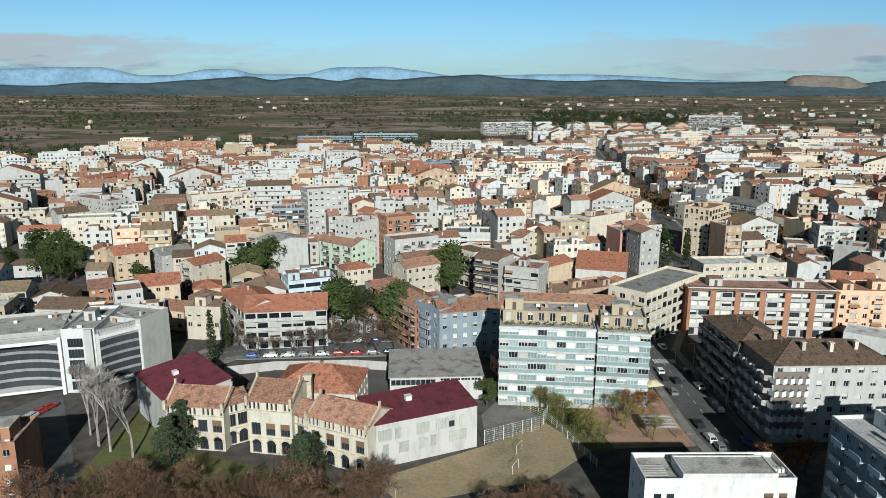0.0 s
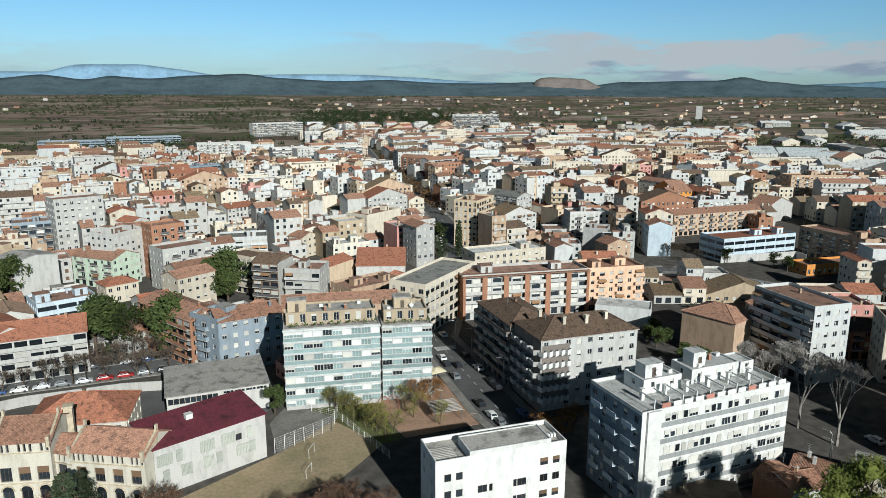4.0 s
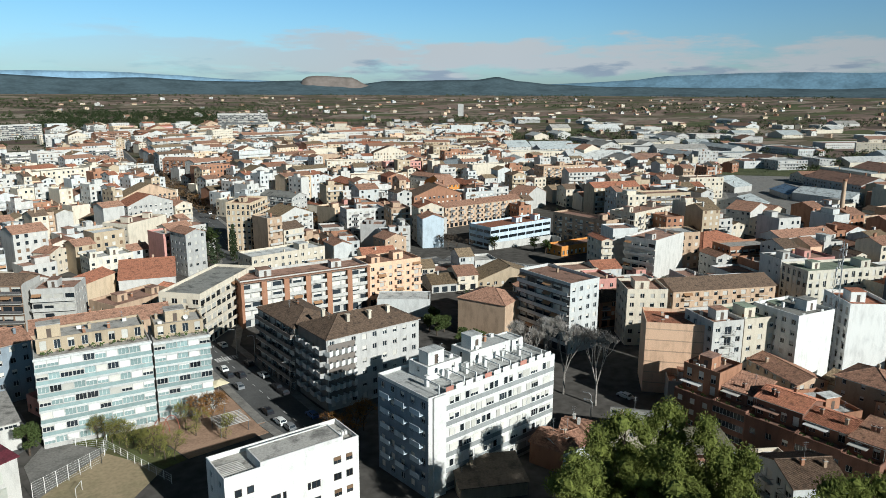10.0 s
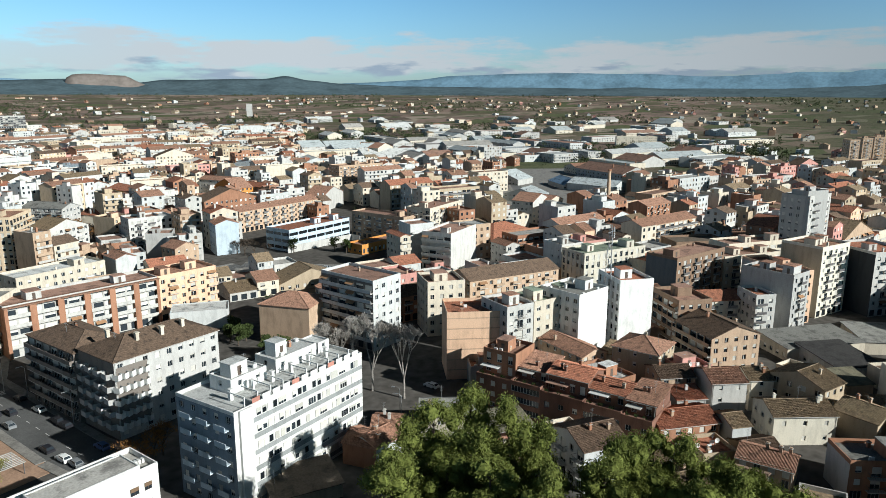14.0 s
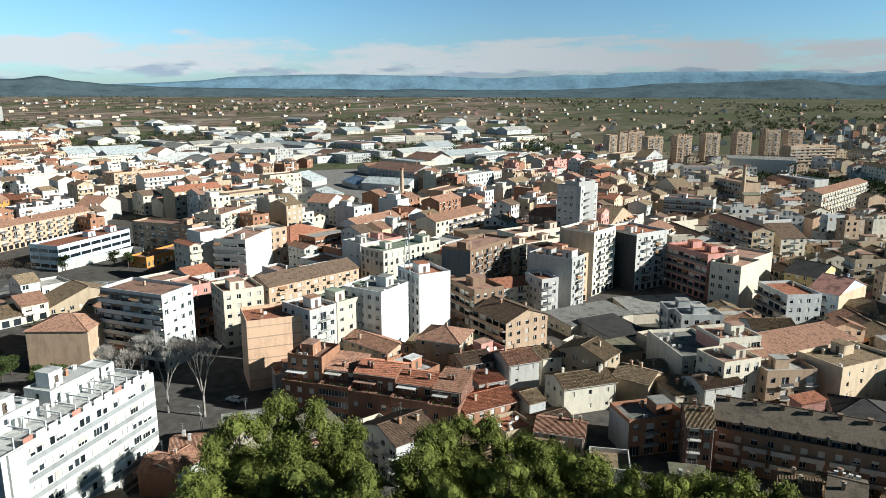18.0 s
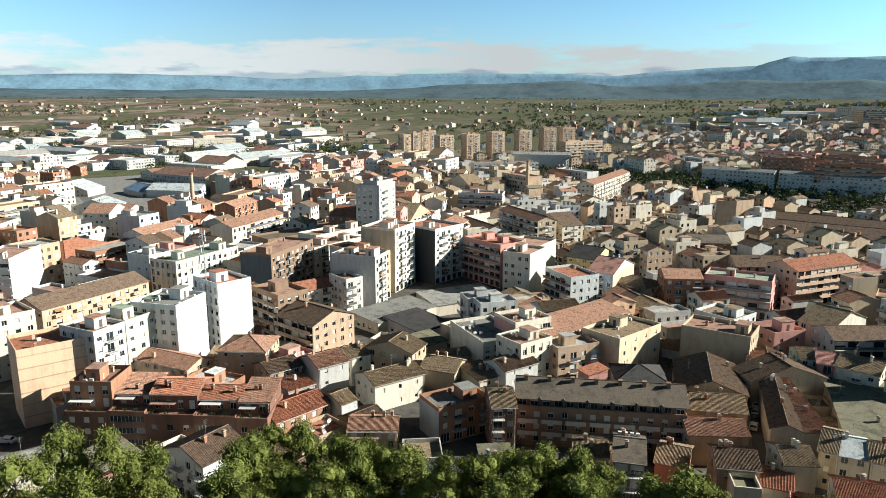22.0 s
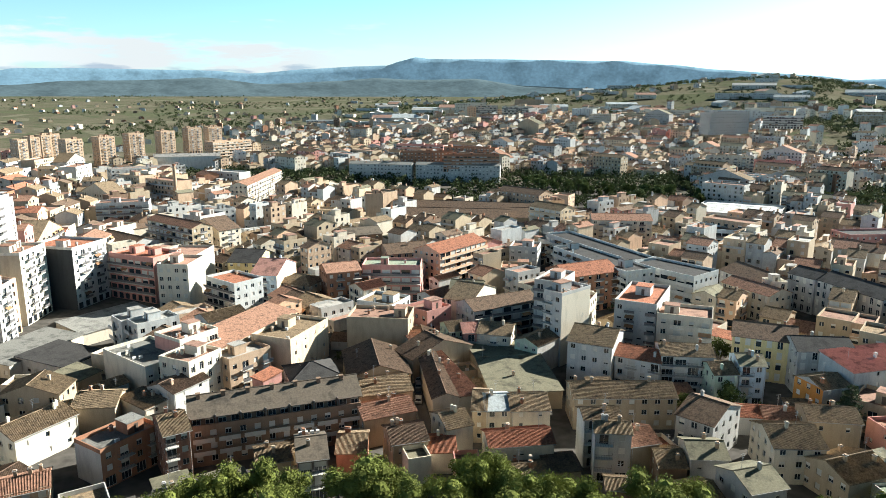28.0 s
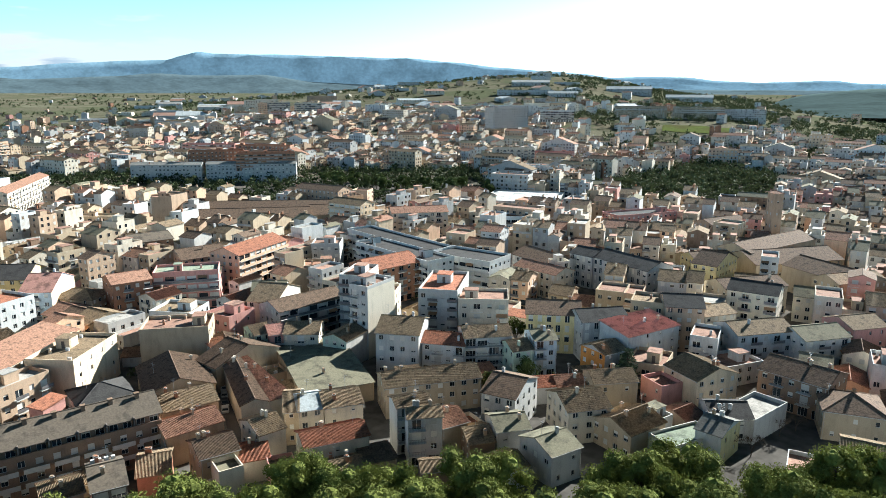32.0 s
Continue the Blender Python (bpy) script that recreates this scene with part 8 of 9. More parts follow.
for kind, s, spots in (
        ("round", 2.0, [(-177.5, 307.8), (-169.8, 309.9), (-81.0, 284.2), (-74.9, 282.4), (-70.4, 286.0), (-34.2, 216.5), (-31.7, 225.0), (-24.1, 215.4), (-0.2, 268.5), (4.9, 270.1), (-67.7, 383.0), (-59.7, 379.9), (99.6, 307.4), (-13.0, 211.1)]),
        ("round", 1.5, [(-179.2, 308.5), (-171.4, 303.2), (-166.8, 306.3), (-162.6, 310.5), (-170.8, 288.6), (-160.0, 279.6), (-152.0, 275.2), (-150.7, 284.0), (-185.9, 298.3), (-85.8, 299.9), (-78.7, 295.9), (-73.5, 299.8), (-2.7, 271.1), (0.4, 266.0), (4.3, 259.0), (-30.9, 318.1), (-24.9, 317.2), (-42.4, 325.3)]),
        ("round", 0.8, [(126.7, 176.3), (126.3, 171.9), (130.3, 173.3), (125.1, 157.9), (128.7, 154.6), (132.7, 182.3)]),
        ("round", 0.9, [(121.4, -117.2), (117.2, -119.3), (114.4, -120.5), (144.7, -151.5), (187.0, -233.1), (227.1, -257.3), (103.6, -150.2), (11.5, 161.9), (-14.8, 211.1), (-122.7, 278.9), (399.3, 311.7), (399.9, 304.6), (237.5, 242.7), (237.4, 234.7), (222.4, 255.0), (119.1, -128.7), (178.5, -258.5)]),
        ("cypress", 1.5, [(-28.6, 316.2), (-26.3, 316.2), (-22.9, 312.9), (-84.4, 192.3), (-83.2, 192.3), (113.5, 316.1), (111.6, 307.4), (-65.7, 192.2), (-65.0, 203.7), (-37.5, 307.6), (-41.3, 307.6)]),
        ("cedar", 1.0, [(-56.7, 133.9), (-55.9, 139.8), (-27.2, 123.8), (-25.3, 128.2), (103.4, 307.4), (98.0, 302.2), (-85.0, 188.0), (100.1, -145.8)]),
        ("bare_pale", 1.75, [(-75.4, 142.4), (-71.7, 139.9), (-79.7, 147.6), (-65.8, 137.4), (120.6, 128.5), (120.1, 125.5), (125.9, 123.2), (117.8, 127.5), (126.3, 116.7), (127.7, 107.2)]),
        ("bare", 0.6, [(63.1, -152.1), (62.9, -138.4), (62.0, -157.7), (66.6, -136.2)]),
        ("bare_leafy", 1.0, [(64.3, 127.7), (67.7, 127.7), (71.2, 127.7), (74.5, 129.8), (47.4, 152.6), (45.5, 155.5), (426.8, 344.3), (411.6, 337.3)]),
        ("young", 0.75, [(35.7, 141.8), (34.3, 147.0), (32.2, 149.8), (30.4, 154.1), (27.9, 155.6), (25.9, 160.2), (23.6, 163.4), (20.3, 165.8), (24.7, 161.2), (26.8, 157.1), (28.9, 153.2), (30.7, 148.4), (32.7, 145.7), (34.1, 143.1), (47.6, 144.3), (42.7, 149.7), (41.8, 154.1)])):
    for x, y in spots:
        tree(kind, x, y, s * rng.uniform(0.85, 1.1))
# trees before the school, along the avenue and the promenade
for i in range(66):
    k = rng.random()
    x, y = -76 + 62 * k + rng.uniform(-4, 4), 113 + rng.uniform(-12, 8) + 6 * (1 - k)
    tree("bare_red", x, y, rng.uniform(0.85, 1.12))
for i in range(16):
    x, y = 5 + 22 * rng.random(), 112 + rng.uniform(-6, 6)
    tree("bare_red", x, y, rng.uniform(0.6, 0.8))
for (x0, y0), (x1, y1), n in (((-62.8, 205.2), (17.3, 211.0), 22), ((-58.5, 195.7), (-12.3, 199.2), 10), ((170.7, 756.3), (153.3, 516.1), 9), ((188.8, 781.3), (140.7, 403.4), 16), ((181.4, 422.0), (181.1, 363.2), 10), ((163.5, 386.4), (162.7, 342.6), 8), ((204.7, 277.6), (208.8, 258.0), 4)):
    for i in range(n):
        q = (i + 0.5) / n
        tree("bare" if rng.random() < 0.7 else "bare_leafy" if x0 > 60 else "bare", x0 + (x1 - x0) * q + rng.uniform(-2, 2), y0 + (y1 - y0) * q + rng.uniform(-2, 2), rng.uniform(0.8, 1.1))
# the wooded slope in the valley
for i in range(46):
    q = rng.random()
    (ax, ay), (bx, by) = (518.4, -300.5), (367.6, -352.7)
    tree("round", ax + (bx - ax) * q + rng.uniform(-16, 16), ay + (by - ay) * q + rng.uniform(-22, 22), rng.uniform(0.9, 1.5))


def far_woods(name, n, pick, size, label, leaf="leaf_far", col=(0.062, 0.076, 0.036)):
    """Clumps of foliage seen from afar: each a lump of a few dozen leaves."""
    mb = MB()
    rg = random.Random(n)
    made = 0
    tries = 0
    while made < n and tries < n * 30:
        tries += 1
        p = pick(rg)
        if p is None:
            continue
        x, y = p
        s = size * rg.uniform(0.6, 1.4)
        z = ground_z(x, y)
        for k in range(4):
            leaves(mb, (x + rg.uniform(-0.7, 0.7) * s, y + rg.uniform(-0.7, 0.7) * s, z + s * rg.uniform(0.3, 1.1)), s * 0.6, 10, s * 0.26, rg, 0.9, shell=0.3)
        made += 1
    tagged(put(name, mb.mesh(name, [leaf_mat(leaf, col)])), label, "woods", kind="stuff")


def pick_far(rg):
    az, r = rg.uniform(-38, 168), 620 + 3600 * rg.random() ** 1.3
    x, y = r * math.sin(radians(az)), r * math.cos(radians(az))
    if noise.noise(Vector((x * 0.0016, y * 0.0030, 7.0))) < 0.08 + 0.25 * rg.random() - (0.1 if r > 1800 else 0):
        return None
    if 147 < az < 153.5 and 965 < r < 1075:
        return None
    return (x, y) if clear_of(x, y, 6) else None


def pick_town(rg):
    az, r = rg.uniform(-36, 168), 170 + 900 * rg.random()
    x, y = r * math.sin(radians(az)), r * math.cos(radians(az))
    return (x, y) if clear_of(x, y, 2.0) else None


def pick_poly(poly):
    xs, ys = [p[0] for p in poly], [p[1] for p in poly]

    def pick(rg):
        x, y = rg.uniform(min(xs), max(xs)), rg.uniform(min(ys), max(ys))
        inside = False
        for (x0, y0), (x1, y1) in zip(poly, poly[1:] + poly[:1]):
            if (y0 > y) != (y1 > y) and x < (x1 - x0) * (y - y0) / (y1 - y0) + x0:
                inside = not inside
        return (x, y) if inside else None
    return pick


far_woods("park_trees", 620, pick_poly(FREE[9]), 4.6, "dark mixed trees in the park below the old town")
far_woods("slope_trees", 850, pick_poly(FREE[3]), 4.2, "dark bushes and trees on the valley slope", "leaf_slope", (0.045, 0.058, 0.026))
def pick_sector(a0, a1, r0, r1, keep):
    def pick(rg):
        az, r = rg.uniform(a0, a1), r0 + (r1 - r0) * rg.random() ** 0.8
        x, y = r * math.sin(radians(az)), r * math.cos(radians(az))
        if noise.noise(Vector((x * 0.004, y * 0.004, 9.0))) < keep:
            return None
        if 147 < az < 153.5 and 965 < r < 1075:
            return None
        return (x, y) if clear_of(x, y, 6) else None
    return pick


far_woods("valley_woods", 3600, pick_sector(140, 172, 820, 3000, -0.1), 5.0, "dark woods on the far valley sides")
far_woods("hill_woods", 1500, pick_sector(92, 150, 1150, 3200, -0.05), 5.0, "woods and hedges on the plateau")


def pick_line(lines, half):
    def pick(rg):
        (x0, y0), (x1, y1) = rg.choice(lines)
        q = rg.random()
        return x0 + (x1 - x0) * q + rg.uniform(-half, half), y0 + (y1 - y0) * q + rg.uniform(-half, half)
    return pick


far_woods("avenue_trees", 420, pick_line([((168.9, 756.3), (153.3, 516.1)), ((186.9, 781.3), (143.7, 412.5)), ((170.4, 403.4), (173.9, 370.6)), ((181.6, 349.2), (187.7, 336.1))], 5.0), 2.6, "brown leafless trees along the avenue", "leaf_brown", (0.16, 0.105, 0.06))
far_woods("promenade_trees", 170, pick_line([((-63.7, 208.2), (17.4, 212.0))], 2.0), 1.5, "grey-brown bare crowns along the promenade", "leaf_twig", (0.13, 0.11, 0.09))
field = MB()
for i in range(12):
    for j in range(6):
        q = []
        for p, t in ((i, j), (i, j + 1), (i + 1, j + 1), (i + 1, j)):
            az = radians(147.3 + 0.46 * p)
            r = 995 + 9 * t + 24 * noise.noise(Vector((p * 0.35, t * 0.12, 3.3)))
            x, y = r * math.sin(az), r * math.cos(az)
            q.append((x, y, ground_z(x, y) + 0.6))
        field.face(q)
tagged(put("meadow", field.mesh("meadow", [material("meadow_grass", (0.085, 0.105, 0.036), 0.95, 0.3, 0.03, 0.4, 0.0, second=(0.075, 0.07, 0.035), spec=0.0)])), "bright green sloping meadow below the far flats", "meadow", kind="structure")
far_woods("hedge_rows", 1500, pick_sector(-38, 22, 980, 3400, 0.02), 4.2, "dark hedges and small woods between brown fields", "leaf_dark", (0.036, 0.048, 0.022))
far_woods("pine_woods", 620, pick_sector(7.5, 19.5, 1300, 2300, -0.35), 6.5, "dark pine woods beyond the town", "leaf_dark", (0.036, 0.048, 0.022))
far_woods("far_woods", 7400, pick_far, 4.8, "distant dark evergreen woods and hedges between the fields")
far_woods("garden_shrubs", 1300, pick_town, 1.9, "small garden trees and shrubs between the houses")


# ---------------------------------------------------------------- hills and mountains all round
def ridge(name, dist, heights, rough, col, seed, label, glow=0.0, foot=0.0, depth=500):
    """A mountain range: crest height in metres by bearing, with noise, falling to the plain in front. Haze is painted
    in by bluish colour and a faint glow.
    """
    mb = MB()
    n, rows = 760, 9
    grid = []
    for i in range(n + 1):
        az = -75 + 285 * i / n
        k = 0
        while k < len(heights) - 2 and heights[k + 1][0] < az:
            k += 1
        (a0, h0), (a1, h1) = heights[k], heights[k + 1]
        t = min(1, max(0, (az - a0) / (a1 - a0)))
        t = 0.5 * t + 0.5 * t * t * (3 - 2 * t)
        h = h0 + (h1 - h0) * t
        col_pts = []
        for j in range(rows):
            q = j / (rows - 1)
            r = dist - depth * (1 - q)
            nz = noise.fractal(Vector((az * 0.16, q * 2.2, seed)), 0.9, 2.1, 6)
            z = (h * (1 + rough * nz)) * q ** 1.25 * (1 - 0.25 * math.sin(q * 3.14) * abs(noise.noise(Vector((az * 0.35, q * 3, seed + 5)))))
            col_pts.append((r * math.sin(radians(az)), r * math.cos(radians(az)), foot + max(0.0, z) - (3 if j == 0 else 0)))
        grid.append(col_pts)
    for i in range(n):
        if grid[i][-1][2] <= foot + 0.5 and grid[i + 1][-1][2] <= foot + 0.5:
            continue
        for j in range(rows - 1):
            mb.face([grid[i][j], grid[i + 1][j], grid[i + 1][j + 1], grid[i][j + 1]][::-1])
        a, b = grid[i][-1], grid[i + 1][-1]
        mb.face([a, b, (b[0] * 1.03, b[1] * 1.03, -5), (a[0] * 1.03, a[1] * 1.03, -5)][::-1])
    # base colour and emission together imitate the haze of distance
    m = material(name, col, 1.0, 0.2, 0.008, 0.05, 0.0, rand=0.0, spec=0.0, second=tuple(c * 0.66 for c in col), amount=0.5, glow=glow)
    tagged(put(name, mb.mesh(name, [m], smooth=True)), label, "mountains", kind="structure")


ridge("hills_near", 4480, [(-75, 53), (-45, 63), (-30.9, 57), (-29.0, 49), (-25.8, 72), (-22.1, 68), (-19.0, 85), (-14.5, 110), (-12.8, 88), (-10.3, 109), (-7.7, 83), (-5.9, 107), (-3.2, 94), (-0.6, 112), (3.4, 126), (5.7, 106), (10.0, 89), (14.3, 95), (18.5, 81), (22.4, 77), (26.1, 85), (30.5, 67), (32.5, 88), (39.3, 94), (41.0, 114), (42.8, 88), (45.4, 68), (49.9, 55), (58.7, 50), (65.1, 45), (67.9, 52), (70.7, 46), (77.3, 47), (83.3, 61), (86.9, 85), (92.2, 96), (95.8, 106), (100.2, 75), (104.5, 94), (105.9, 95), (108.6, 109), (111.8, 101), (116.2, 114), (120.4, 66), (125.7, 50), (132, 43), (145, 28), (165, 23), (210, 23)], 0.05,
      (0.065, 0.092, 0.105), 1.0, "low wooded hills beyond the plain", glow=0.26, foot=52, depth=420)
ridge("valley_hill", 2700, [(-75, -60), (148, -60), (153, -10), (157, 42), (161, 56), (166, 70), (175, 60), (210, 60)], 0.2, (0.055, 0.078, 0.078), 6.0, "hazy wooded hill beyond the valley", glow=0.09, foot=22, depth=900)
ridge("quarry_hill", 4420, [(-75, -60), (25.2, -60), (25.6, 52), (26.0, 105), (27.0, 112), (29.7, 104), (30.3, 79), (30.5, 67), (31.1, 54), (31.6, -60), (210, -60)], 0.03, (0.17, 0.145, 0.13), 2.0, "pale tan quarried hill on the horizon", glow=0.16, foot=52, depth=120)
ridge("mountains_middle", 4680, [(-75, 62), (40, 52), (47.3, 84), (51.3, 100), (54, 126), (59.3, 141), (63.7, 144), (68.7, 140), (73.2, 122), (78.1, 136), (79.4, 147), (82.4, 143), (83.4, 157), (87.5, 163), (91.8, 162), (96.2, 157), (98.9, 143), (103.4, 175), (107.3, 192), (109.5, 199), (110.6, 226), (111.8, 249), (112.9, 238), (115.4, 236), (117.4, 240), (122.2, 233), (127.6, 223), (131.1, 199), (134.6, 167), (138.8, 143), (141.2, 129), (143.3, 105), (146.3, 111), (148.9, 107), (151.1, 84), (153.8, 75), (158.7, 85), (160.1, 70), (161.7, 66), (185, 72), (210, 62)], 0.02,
      (0.10, 0.165, 0.215), 4.0, "mountain range on the horizon, tinted blue-grey with painted haze", glow=0.42, foot=48, depth=260)
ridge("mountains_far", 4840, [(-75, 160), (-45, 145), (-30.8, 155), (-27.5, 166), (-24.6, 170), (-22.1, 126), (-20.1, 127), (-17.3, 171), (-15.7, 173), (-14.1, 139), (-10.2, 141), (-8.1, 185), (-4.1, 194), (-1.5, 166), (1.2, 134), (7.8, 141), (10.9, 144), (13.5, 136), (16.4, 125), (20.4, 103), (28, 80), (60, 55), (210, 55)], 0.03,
      (0.17, 0.27, 0.36), 8.0, "snow-dusted mountains far away, tinted pale blue with painted haze", glow=0.26, foot=45, depth=150)


# ---------------------------------------------------------------- cars, lamps and street things
CAR_PAINT = {k: plain("car_" + k, v, 0.3, spec=0.5, grain=0.03, bump=0.0) for k, v in dict(
    white=(0.72, 0.72, 0.70), black=(0.025, 0.025, 0.03), grey=(0.22, 0.23, 0.24), silver=(0.48, 0.49, 0.50), red=(0.32, 0.03, 0.03), blue=(0.05, 0.10, 0.25)).items()}
M_TYRE = plain("tyre_rubber", (0.03, 0.03, 0.03), 0.9)


def car_master(paint):
    e = thing("car", 0, 0, -60, 0, "%s car parked at the kerb" % paint, "car", "cars")
    prof = [(-2.1, 0.35), (-2.1, 0.85), (-1.85, 0.95), (-1.4, 1.42), (0.35, 1.46), (1.05, 0.98), (2.0, 0.82), (2.12, 0.38)]
    body, glass = MB(), MB()
    hw = 0.86
    top = 0.68
    k = len(prof)
    L = [(x, -(top if z > 1.2 else hw), z) for x, z in prof]
    R = [(x, (top if z > 1.2 else hw), z) for x, z in prof]
    for i in range(k):
        j = (i + 1) % k
        body.face([L[i], L[j], R[j], R[i]])
    body.face(L[::-1]), body.face(R)
    part("body", body, CAR_PAINT[paint], e)
    for i, j, nm in ((2, 3, "rear_window"), (4, 5, "windscreen")):
        g = MB()
        a, b, c, d = (Vector(q) for q in (L[i], L[j], R[j], R[i]))
        n = (b - a).cross(d - a).normalized() * 0.012
        if n.z < 0:
            n = -n
        m = (a + b + c + d) / 4
        g.face([tuple(m + (q - m) * 0.86 + n) for q in (a, b, c, d)])
        part(nm, g, M_GLASS, e)
    for s in (-1, 1):
        g = MB()
        g.face([(-1.6, s * (hw - 0.03), 1.02), (0.8, s * (hw - 0.03), 1.02), (0.3, s * (top + 0.03), 1.4), (-1.3, s * (top + 0.03), 1.4)])
        part("side_window", g, M_GLASS, e)
        for x in (-1.3, 1.3):
            w = MB()
            w.tube((x, s * (hw - 0.18), 0.32), (x, s * (hw + 0.02), 0.32), 0.32, 0.32, n=12, cap=True)
            part("wheel", w, M_TYRE, e)
    return e


MASTERS = {k: car_master(k) for k in CAR_PAINT}
used = set()


def car(x, y, yaw, paint=None):
    k = paint or rng.choice(("white", "white", "black", "grey", "grey", "silver", "silver", "red", "blue"))
    m = pose(x, y, 0.07, 0, 0, yaw)
    if k not in used:
        used.add(k)
        MASTERS[k].matrix_world = m
    else:
        copy_thing(MASTERS[k], m)


def parked(a, b, n, side, keep=0.75):
    (x0, y0), (x1, y1) = a, b
    yaw = math.degrees(math.atan2(y1 - y0, x1 - x0))
    L = math.hypot(x1 - x0, y1 - y0)
    for i in range(n):
        if rng.random() < keep:
            q = (i + 0.5) / n
            car(x0 + (x1 - x0) * q - math.sin(radians(yaw)) * side, y0 + (y1 - y0) * q + math.cos(radians(yaw)) * side, yaw + rng.uniform(-2, 2) + rng.choice((0, 180)))


for (x, y), paint in (((61.2, 183.3), "white"), ((60.8, 178.5), "black"), ((63.5, 176.6), "black"), ((60.3, 169.4), "grey"), ((68.5, 183.2), "black"), ((68.4, 172.9), "white"), ((60.3, 151.1), "black"),
                      ((60.5, 144.2), "white"), ((61.1, 140.4), "grey"), ((68.2, 163.2), "black"), ((68.1, 159.4), "black"), ((68.1, 142.9), "blue"), ((67.8, 202.2), "white")):
    car(x, y, 91 + rng.uniform(-3, 3), paint)
parked((-60.0, 201.3), (15.3, 207.9), 16, 3.6)
parked((-57.6, 198.5), (-12.5, 202.1), 9, -3.6)
parked((153.1, -62.3), (198.1, -80.6), 11, 1.6, 0.9)
parked((188.2, 251.0), (208.0, 215.8), 9, 3.2)
parked((148.8, 254.3), (188.8, 251.9), 6, -3.2)
parked((162.3, 580.1), (179.6, 768.6), 8, 3.6)
parked((131.2, 370.6), (157.5, 546.3), 9, -3.6, 0.6)
parked((-99.3, 150.5), (-95.9, 162.4), 5, 0, 0.9)
for (x, y) in ((-82.3, 128.6), (-80.0, 125.5), (135.3, 163.0), (140.1, 160.4), (130.6, 164.2), (137.0, 105.7), (107.7, 111.9)):
    car(x, y, rng.uniform(60, 110))
for k in CAR_PAINT:
    if k not in used:
        MASTERS[k].matrix_world = pose(*(-87.0, 140.0), 0.07, 0, 0, 80)
        used.add(k)


def street_lamp(x, y, h=8.0, yaw=0):
    e = thing("street_lamp", x, y, 0.1, yaw, "tall grey steel street lamp at the kerb", "street lamp", "street lamps")
    mb = MB()
    mb.tube((0, 0, 0), (0, 0, h - 0.6), 0.09, 0.06, n=8)
    mb.tube((0, 0, h - 0.6), (0.5, 0, h), 0.05, 0.05, n=6)
    mb.tube((0.5, 0, h), (1.4, 0, h + 0.05), 0.05, 0.04, n=6)
    part("pole", mb, M_METAL, e)
    mb = MB()
    mb.box(1.2, -0.13, h - 0.04, 2.0, 0.13, h + 0.1)
    part("lamp_head", mb, M_METAL, e)
    mb = MB()
    mb.tube((0, 0, -0.1), (0, 0, 0.5), 0.16, 0.14, n=8, cap=True)
    part("base", mb, M_METAL, e)


for (x, y), yaw in (((70.0, 159.1), 180), ((70.4, 183.2), 180), ((68.2, 191.6), 180), ((70.6, 171.8), 180), ((114.6, 97.1), 120), ((117.3, 99.8), 120), ((-22.8, 203.1), 90), ((-43.2, 202.2), 90), ((-2.3, 205.0), 90)):
    street_lamp(x, y, 8.5, yaw)

x, y = (190.9, 81.0)
mast(x, y, 20.5, 18)


def zebra(a, b, n, w):
    (x0, y0), (x1, y1) = a, b
    d = Vector((x1 - x0, y1 - y0)).normalized()
    for i in range(n):
        q = (i + 0.5) / n
        mx, my = x0 + (x1 - x0) * q, y0 + (y1 - y0) * q
        mb = MB()
        mb.face([(mx - d.x * 0.25 + d.y * w, my - d.y * 0.25 - d.x * w, 0.065), (mx + d.x * 0.25 + d.y * w, my + d.y * 0.25 - d.x * w, 0.065), (mx + d.x * 0.25 - d.y * w, my + d.y * 0.25 + d.x * w, 0.065), (mx - d.x * 0.25 - d.y * w, my - d.y * 0.25 + d.x * w, 0.065)])
        tagged(put("crossing_stripe", mb.mesh("crossing_stripe", [M_LINE])), "worn white crossing stripe on the asphalt", "road marking", kind="structure")


zebra((61.9, 191.7), (68.2, 191.6), 9, 1.6)
zebra((71.2, 222.9), (76.1, 222.9), 7, 1.6)

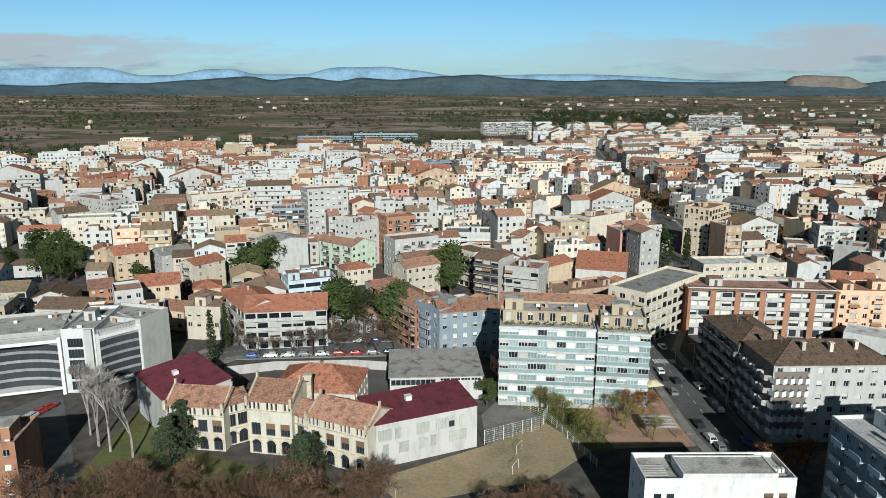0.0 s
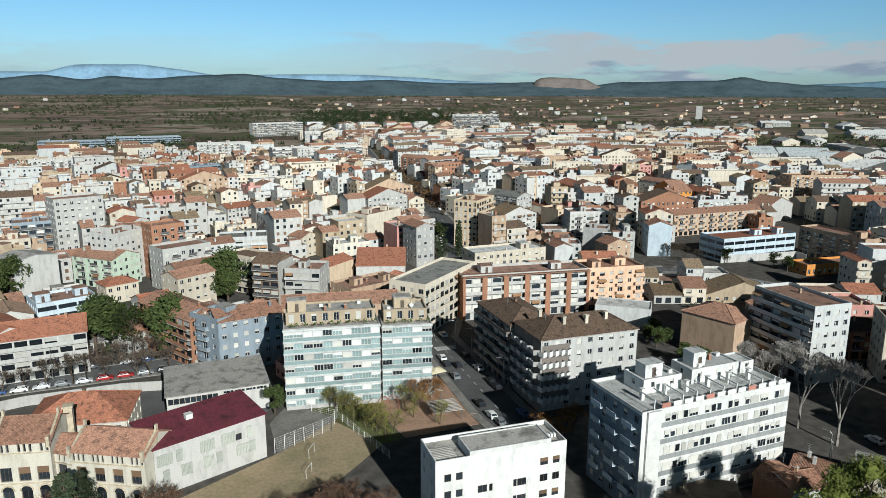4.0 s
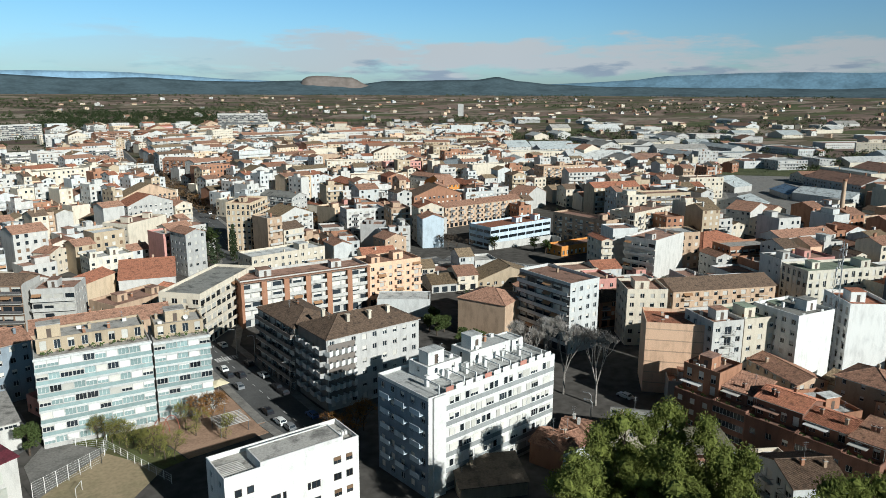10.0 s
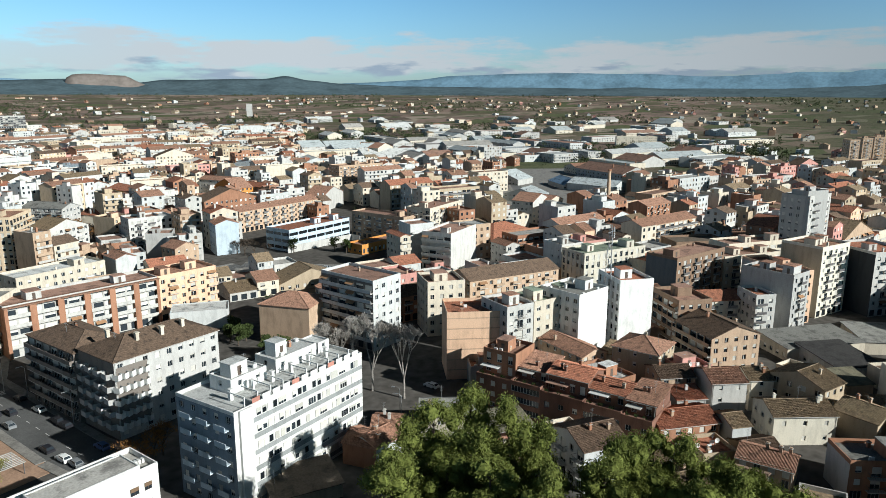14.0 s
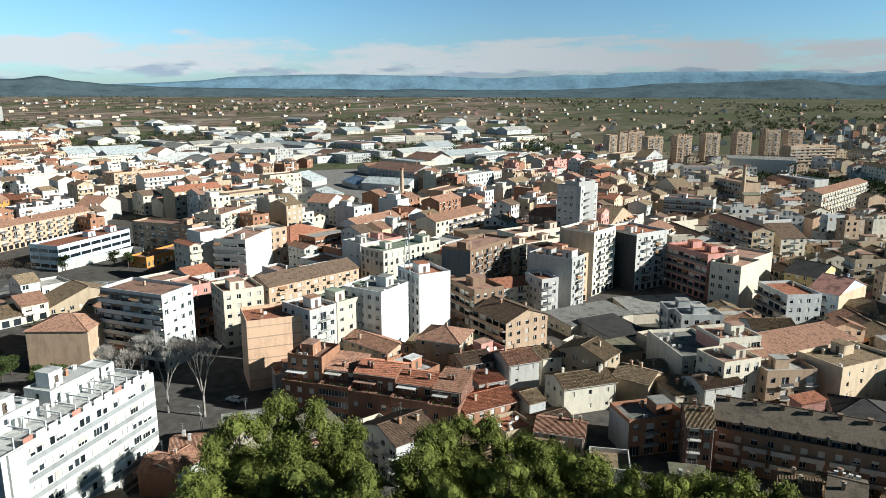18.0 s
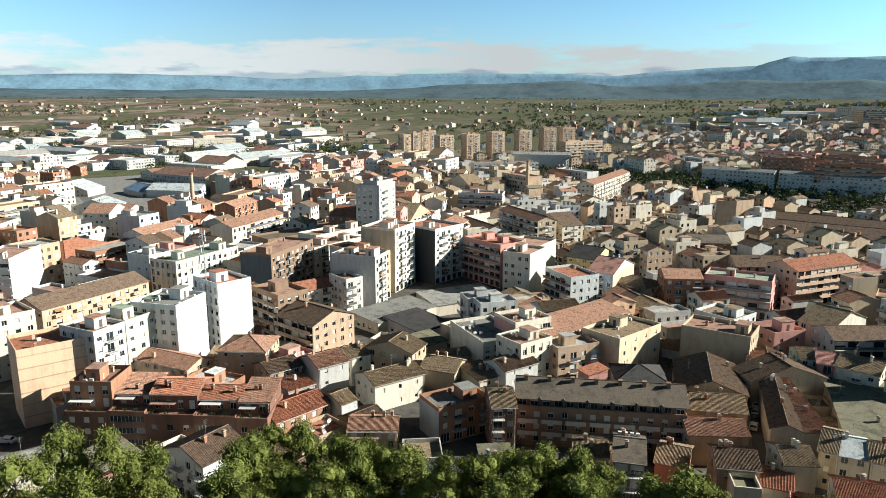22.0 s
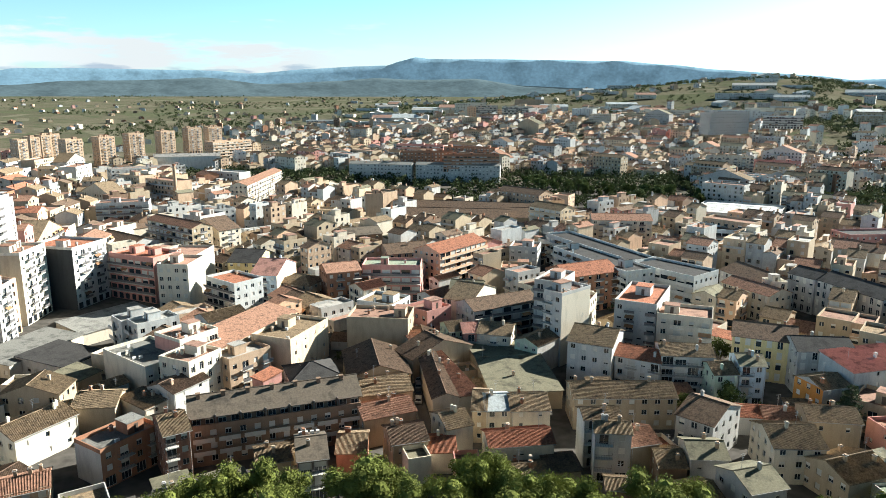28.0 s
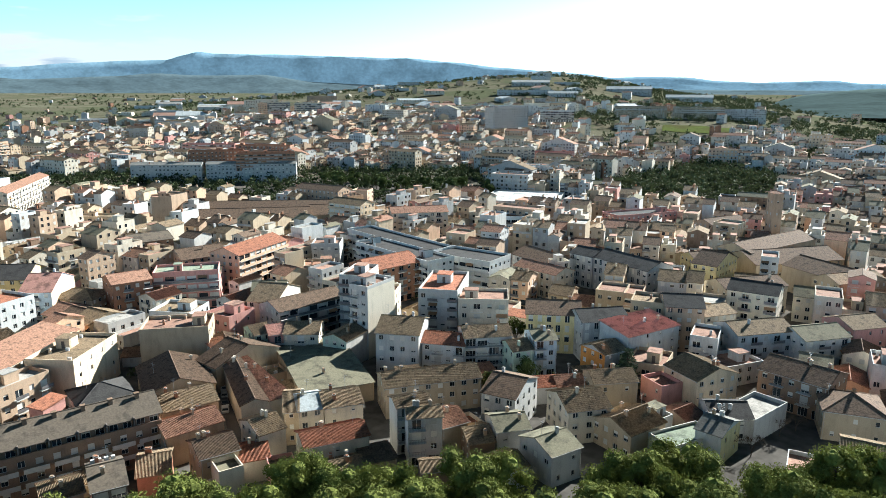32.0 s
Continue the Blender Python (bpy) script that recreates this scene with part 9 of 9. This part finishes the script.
# plaza: pergola slats, awnings, parasols, planted beds
for (ax, ay), n in (((48.8, 160.1), 9), ((50.1, 148.3), 10)):
    e = thing("pergola", ax, ay, 0, 0, "dark slatted pergola over the plaza seats", "pergola")
    for px in (-3.2, 3.2):
        for py in (-3, 3):
            mb = MB()
            mb.box(px - 0.08, py - 0.08, 0, px + 0.08, py + 0.08, 2.6)
            part("post", mb, M_RAIL, e)
    for i in range(n):
        mb = MB()
        q = -3.2 + 6.4 * i / (n - 1)
        mb.box(-3.6, q - 0.12, 2.6, 3.6, q + 0.12, 2.72)
        part("slat", mb, M_CONC, e)
for (ax, ay), col in (((46.0, 168.4), (0.68, 0.66, 0.6)), ((52.3, 170.1), (0.62, 0.55, 0.38)), ((55.4, 170.8), (0.62, 0.55, 0.38))):
    e = thing("parasol", ax, ay, 0, 10, "wide pale square parasol over cafe tables", "parasol", "parasols")
    mb = MB()
    mb.tube((0, 0, 0), (0, 0, 2.9), 0.04, 0.04)
    part("pole", mb, M_METAL, e)
    mb = MB()
    for (px, py), (qx, qy) in (((-2, -2), (2, -2)), ((2, -2), (2, 2)), ((2, 2), (-2, 2)), ((-2, 2), (-2, -2))):
        mb.face([(px, py, 2.4), (qx, qy, 2.4), (0, 0, 3.1)])
        mb.face([(px, py, 2.2), (qx, qy, 2.2), (qx, qy, 2.4), (px, py, 2.4)])
    part("canopy", mb, plain("canvas_%d" % int(col[2] * 100), col, 0.9), e)
for i in range(2):
    x, y = (36.4, 154.1)
    e = thing("play_arch", x + 2.2 * i, y, 0, 20, "tall red-brown steel arch on the playground", "playground arch")
    mb = MB()
    for k in range(10):
        a0, a1 = math.pi * k / 10, math.pi * (k + 1) / 10
        mb.tube((2.2 * math.cos(a0), 0, 4.5 * math.sin(a0)), (2.2 * math.cos(a1), 0, 4.5 * math.sin(a1)), 0.08, 0.08)
    part("arch", mb, plain("red_steel", (0.30, 0.10, 0.07)), e)
for (x, y), yaw in (((17.0, 139.4), 60), ((15.3, 131.3), 240)):
    e = thing("goal", x, y, 0.06, yaw, "small white football goal on the field", "goal")
    for q in (-1.5, 1.5):
        mb = MB()
        mb.tube((q, 0, 0), (q, 0, 2), 0.05, 0.05)
        part("post", mb, M_WHITE, e)
    mb = MB()
    mb.tube((-1.5, 0, 2), (1.5, 0, 2), 0.05, 0.05)
    part("crossbar", mb, M_WHITE, e)
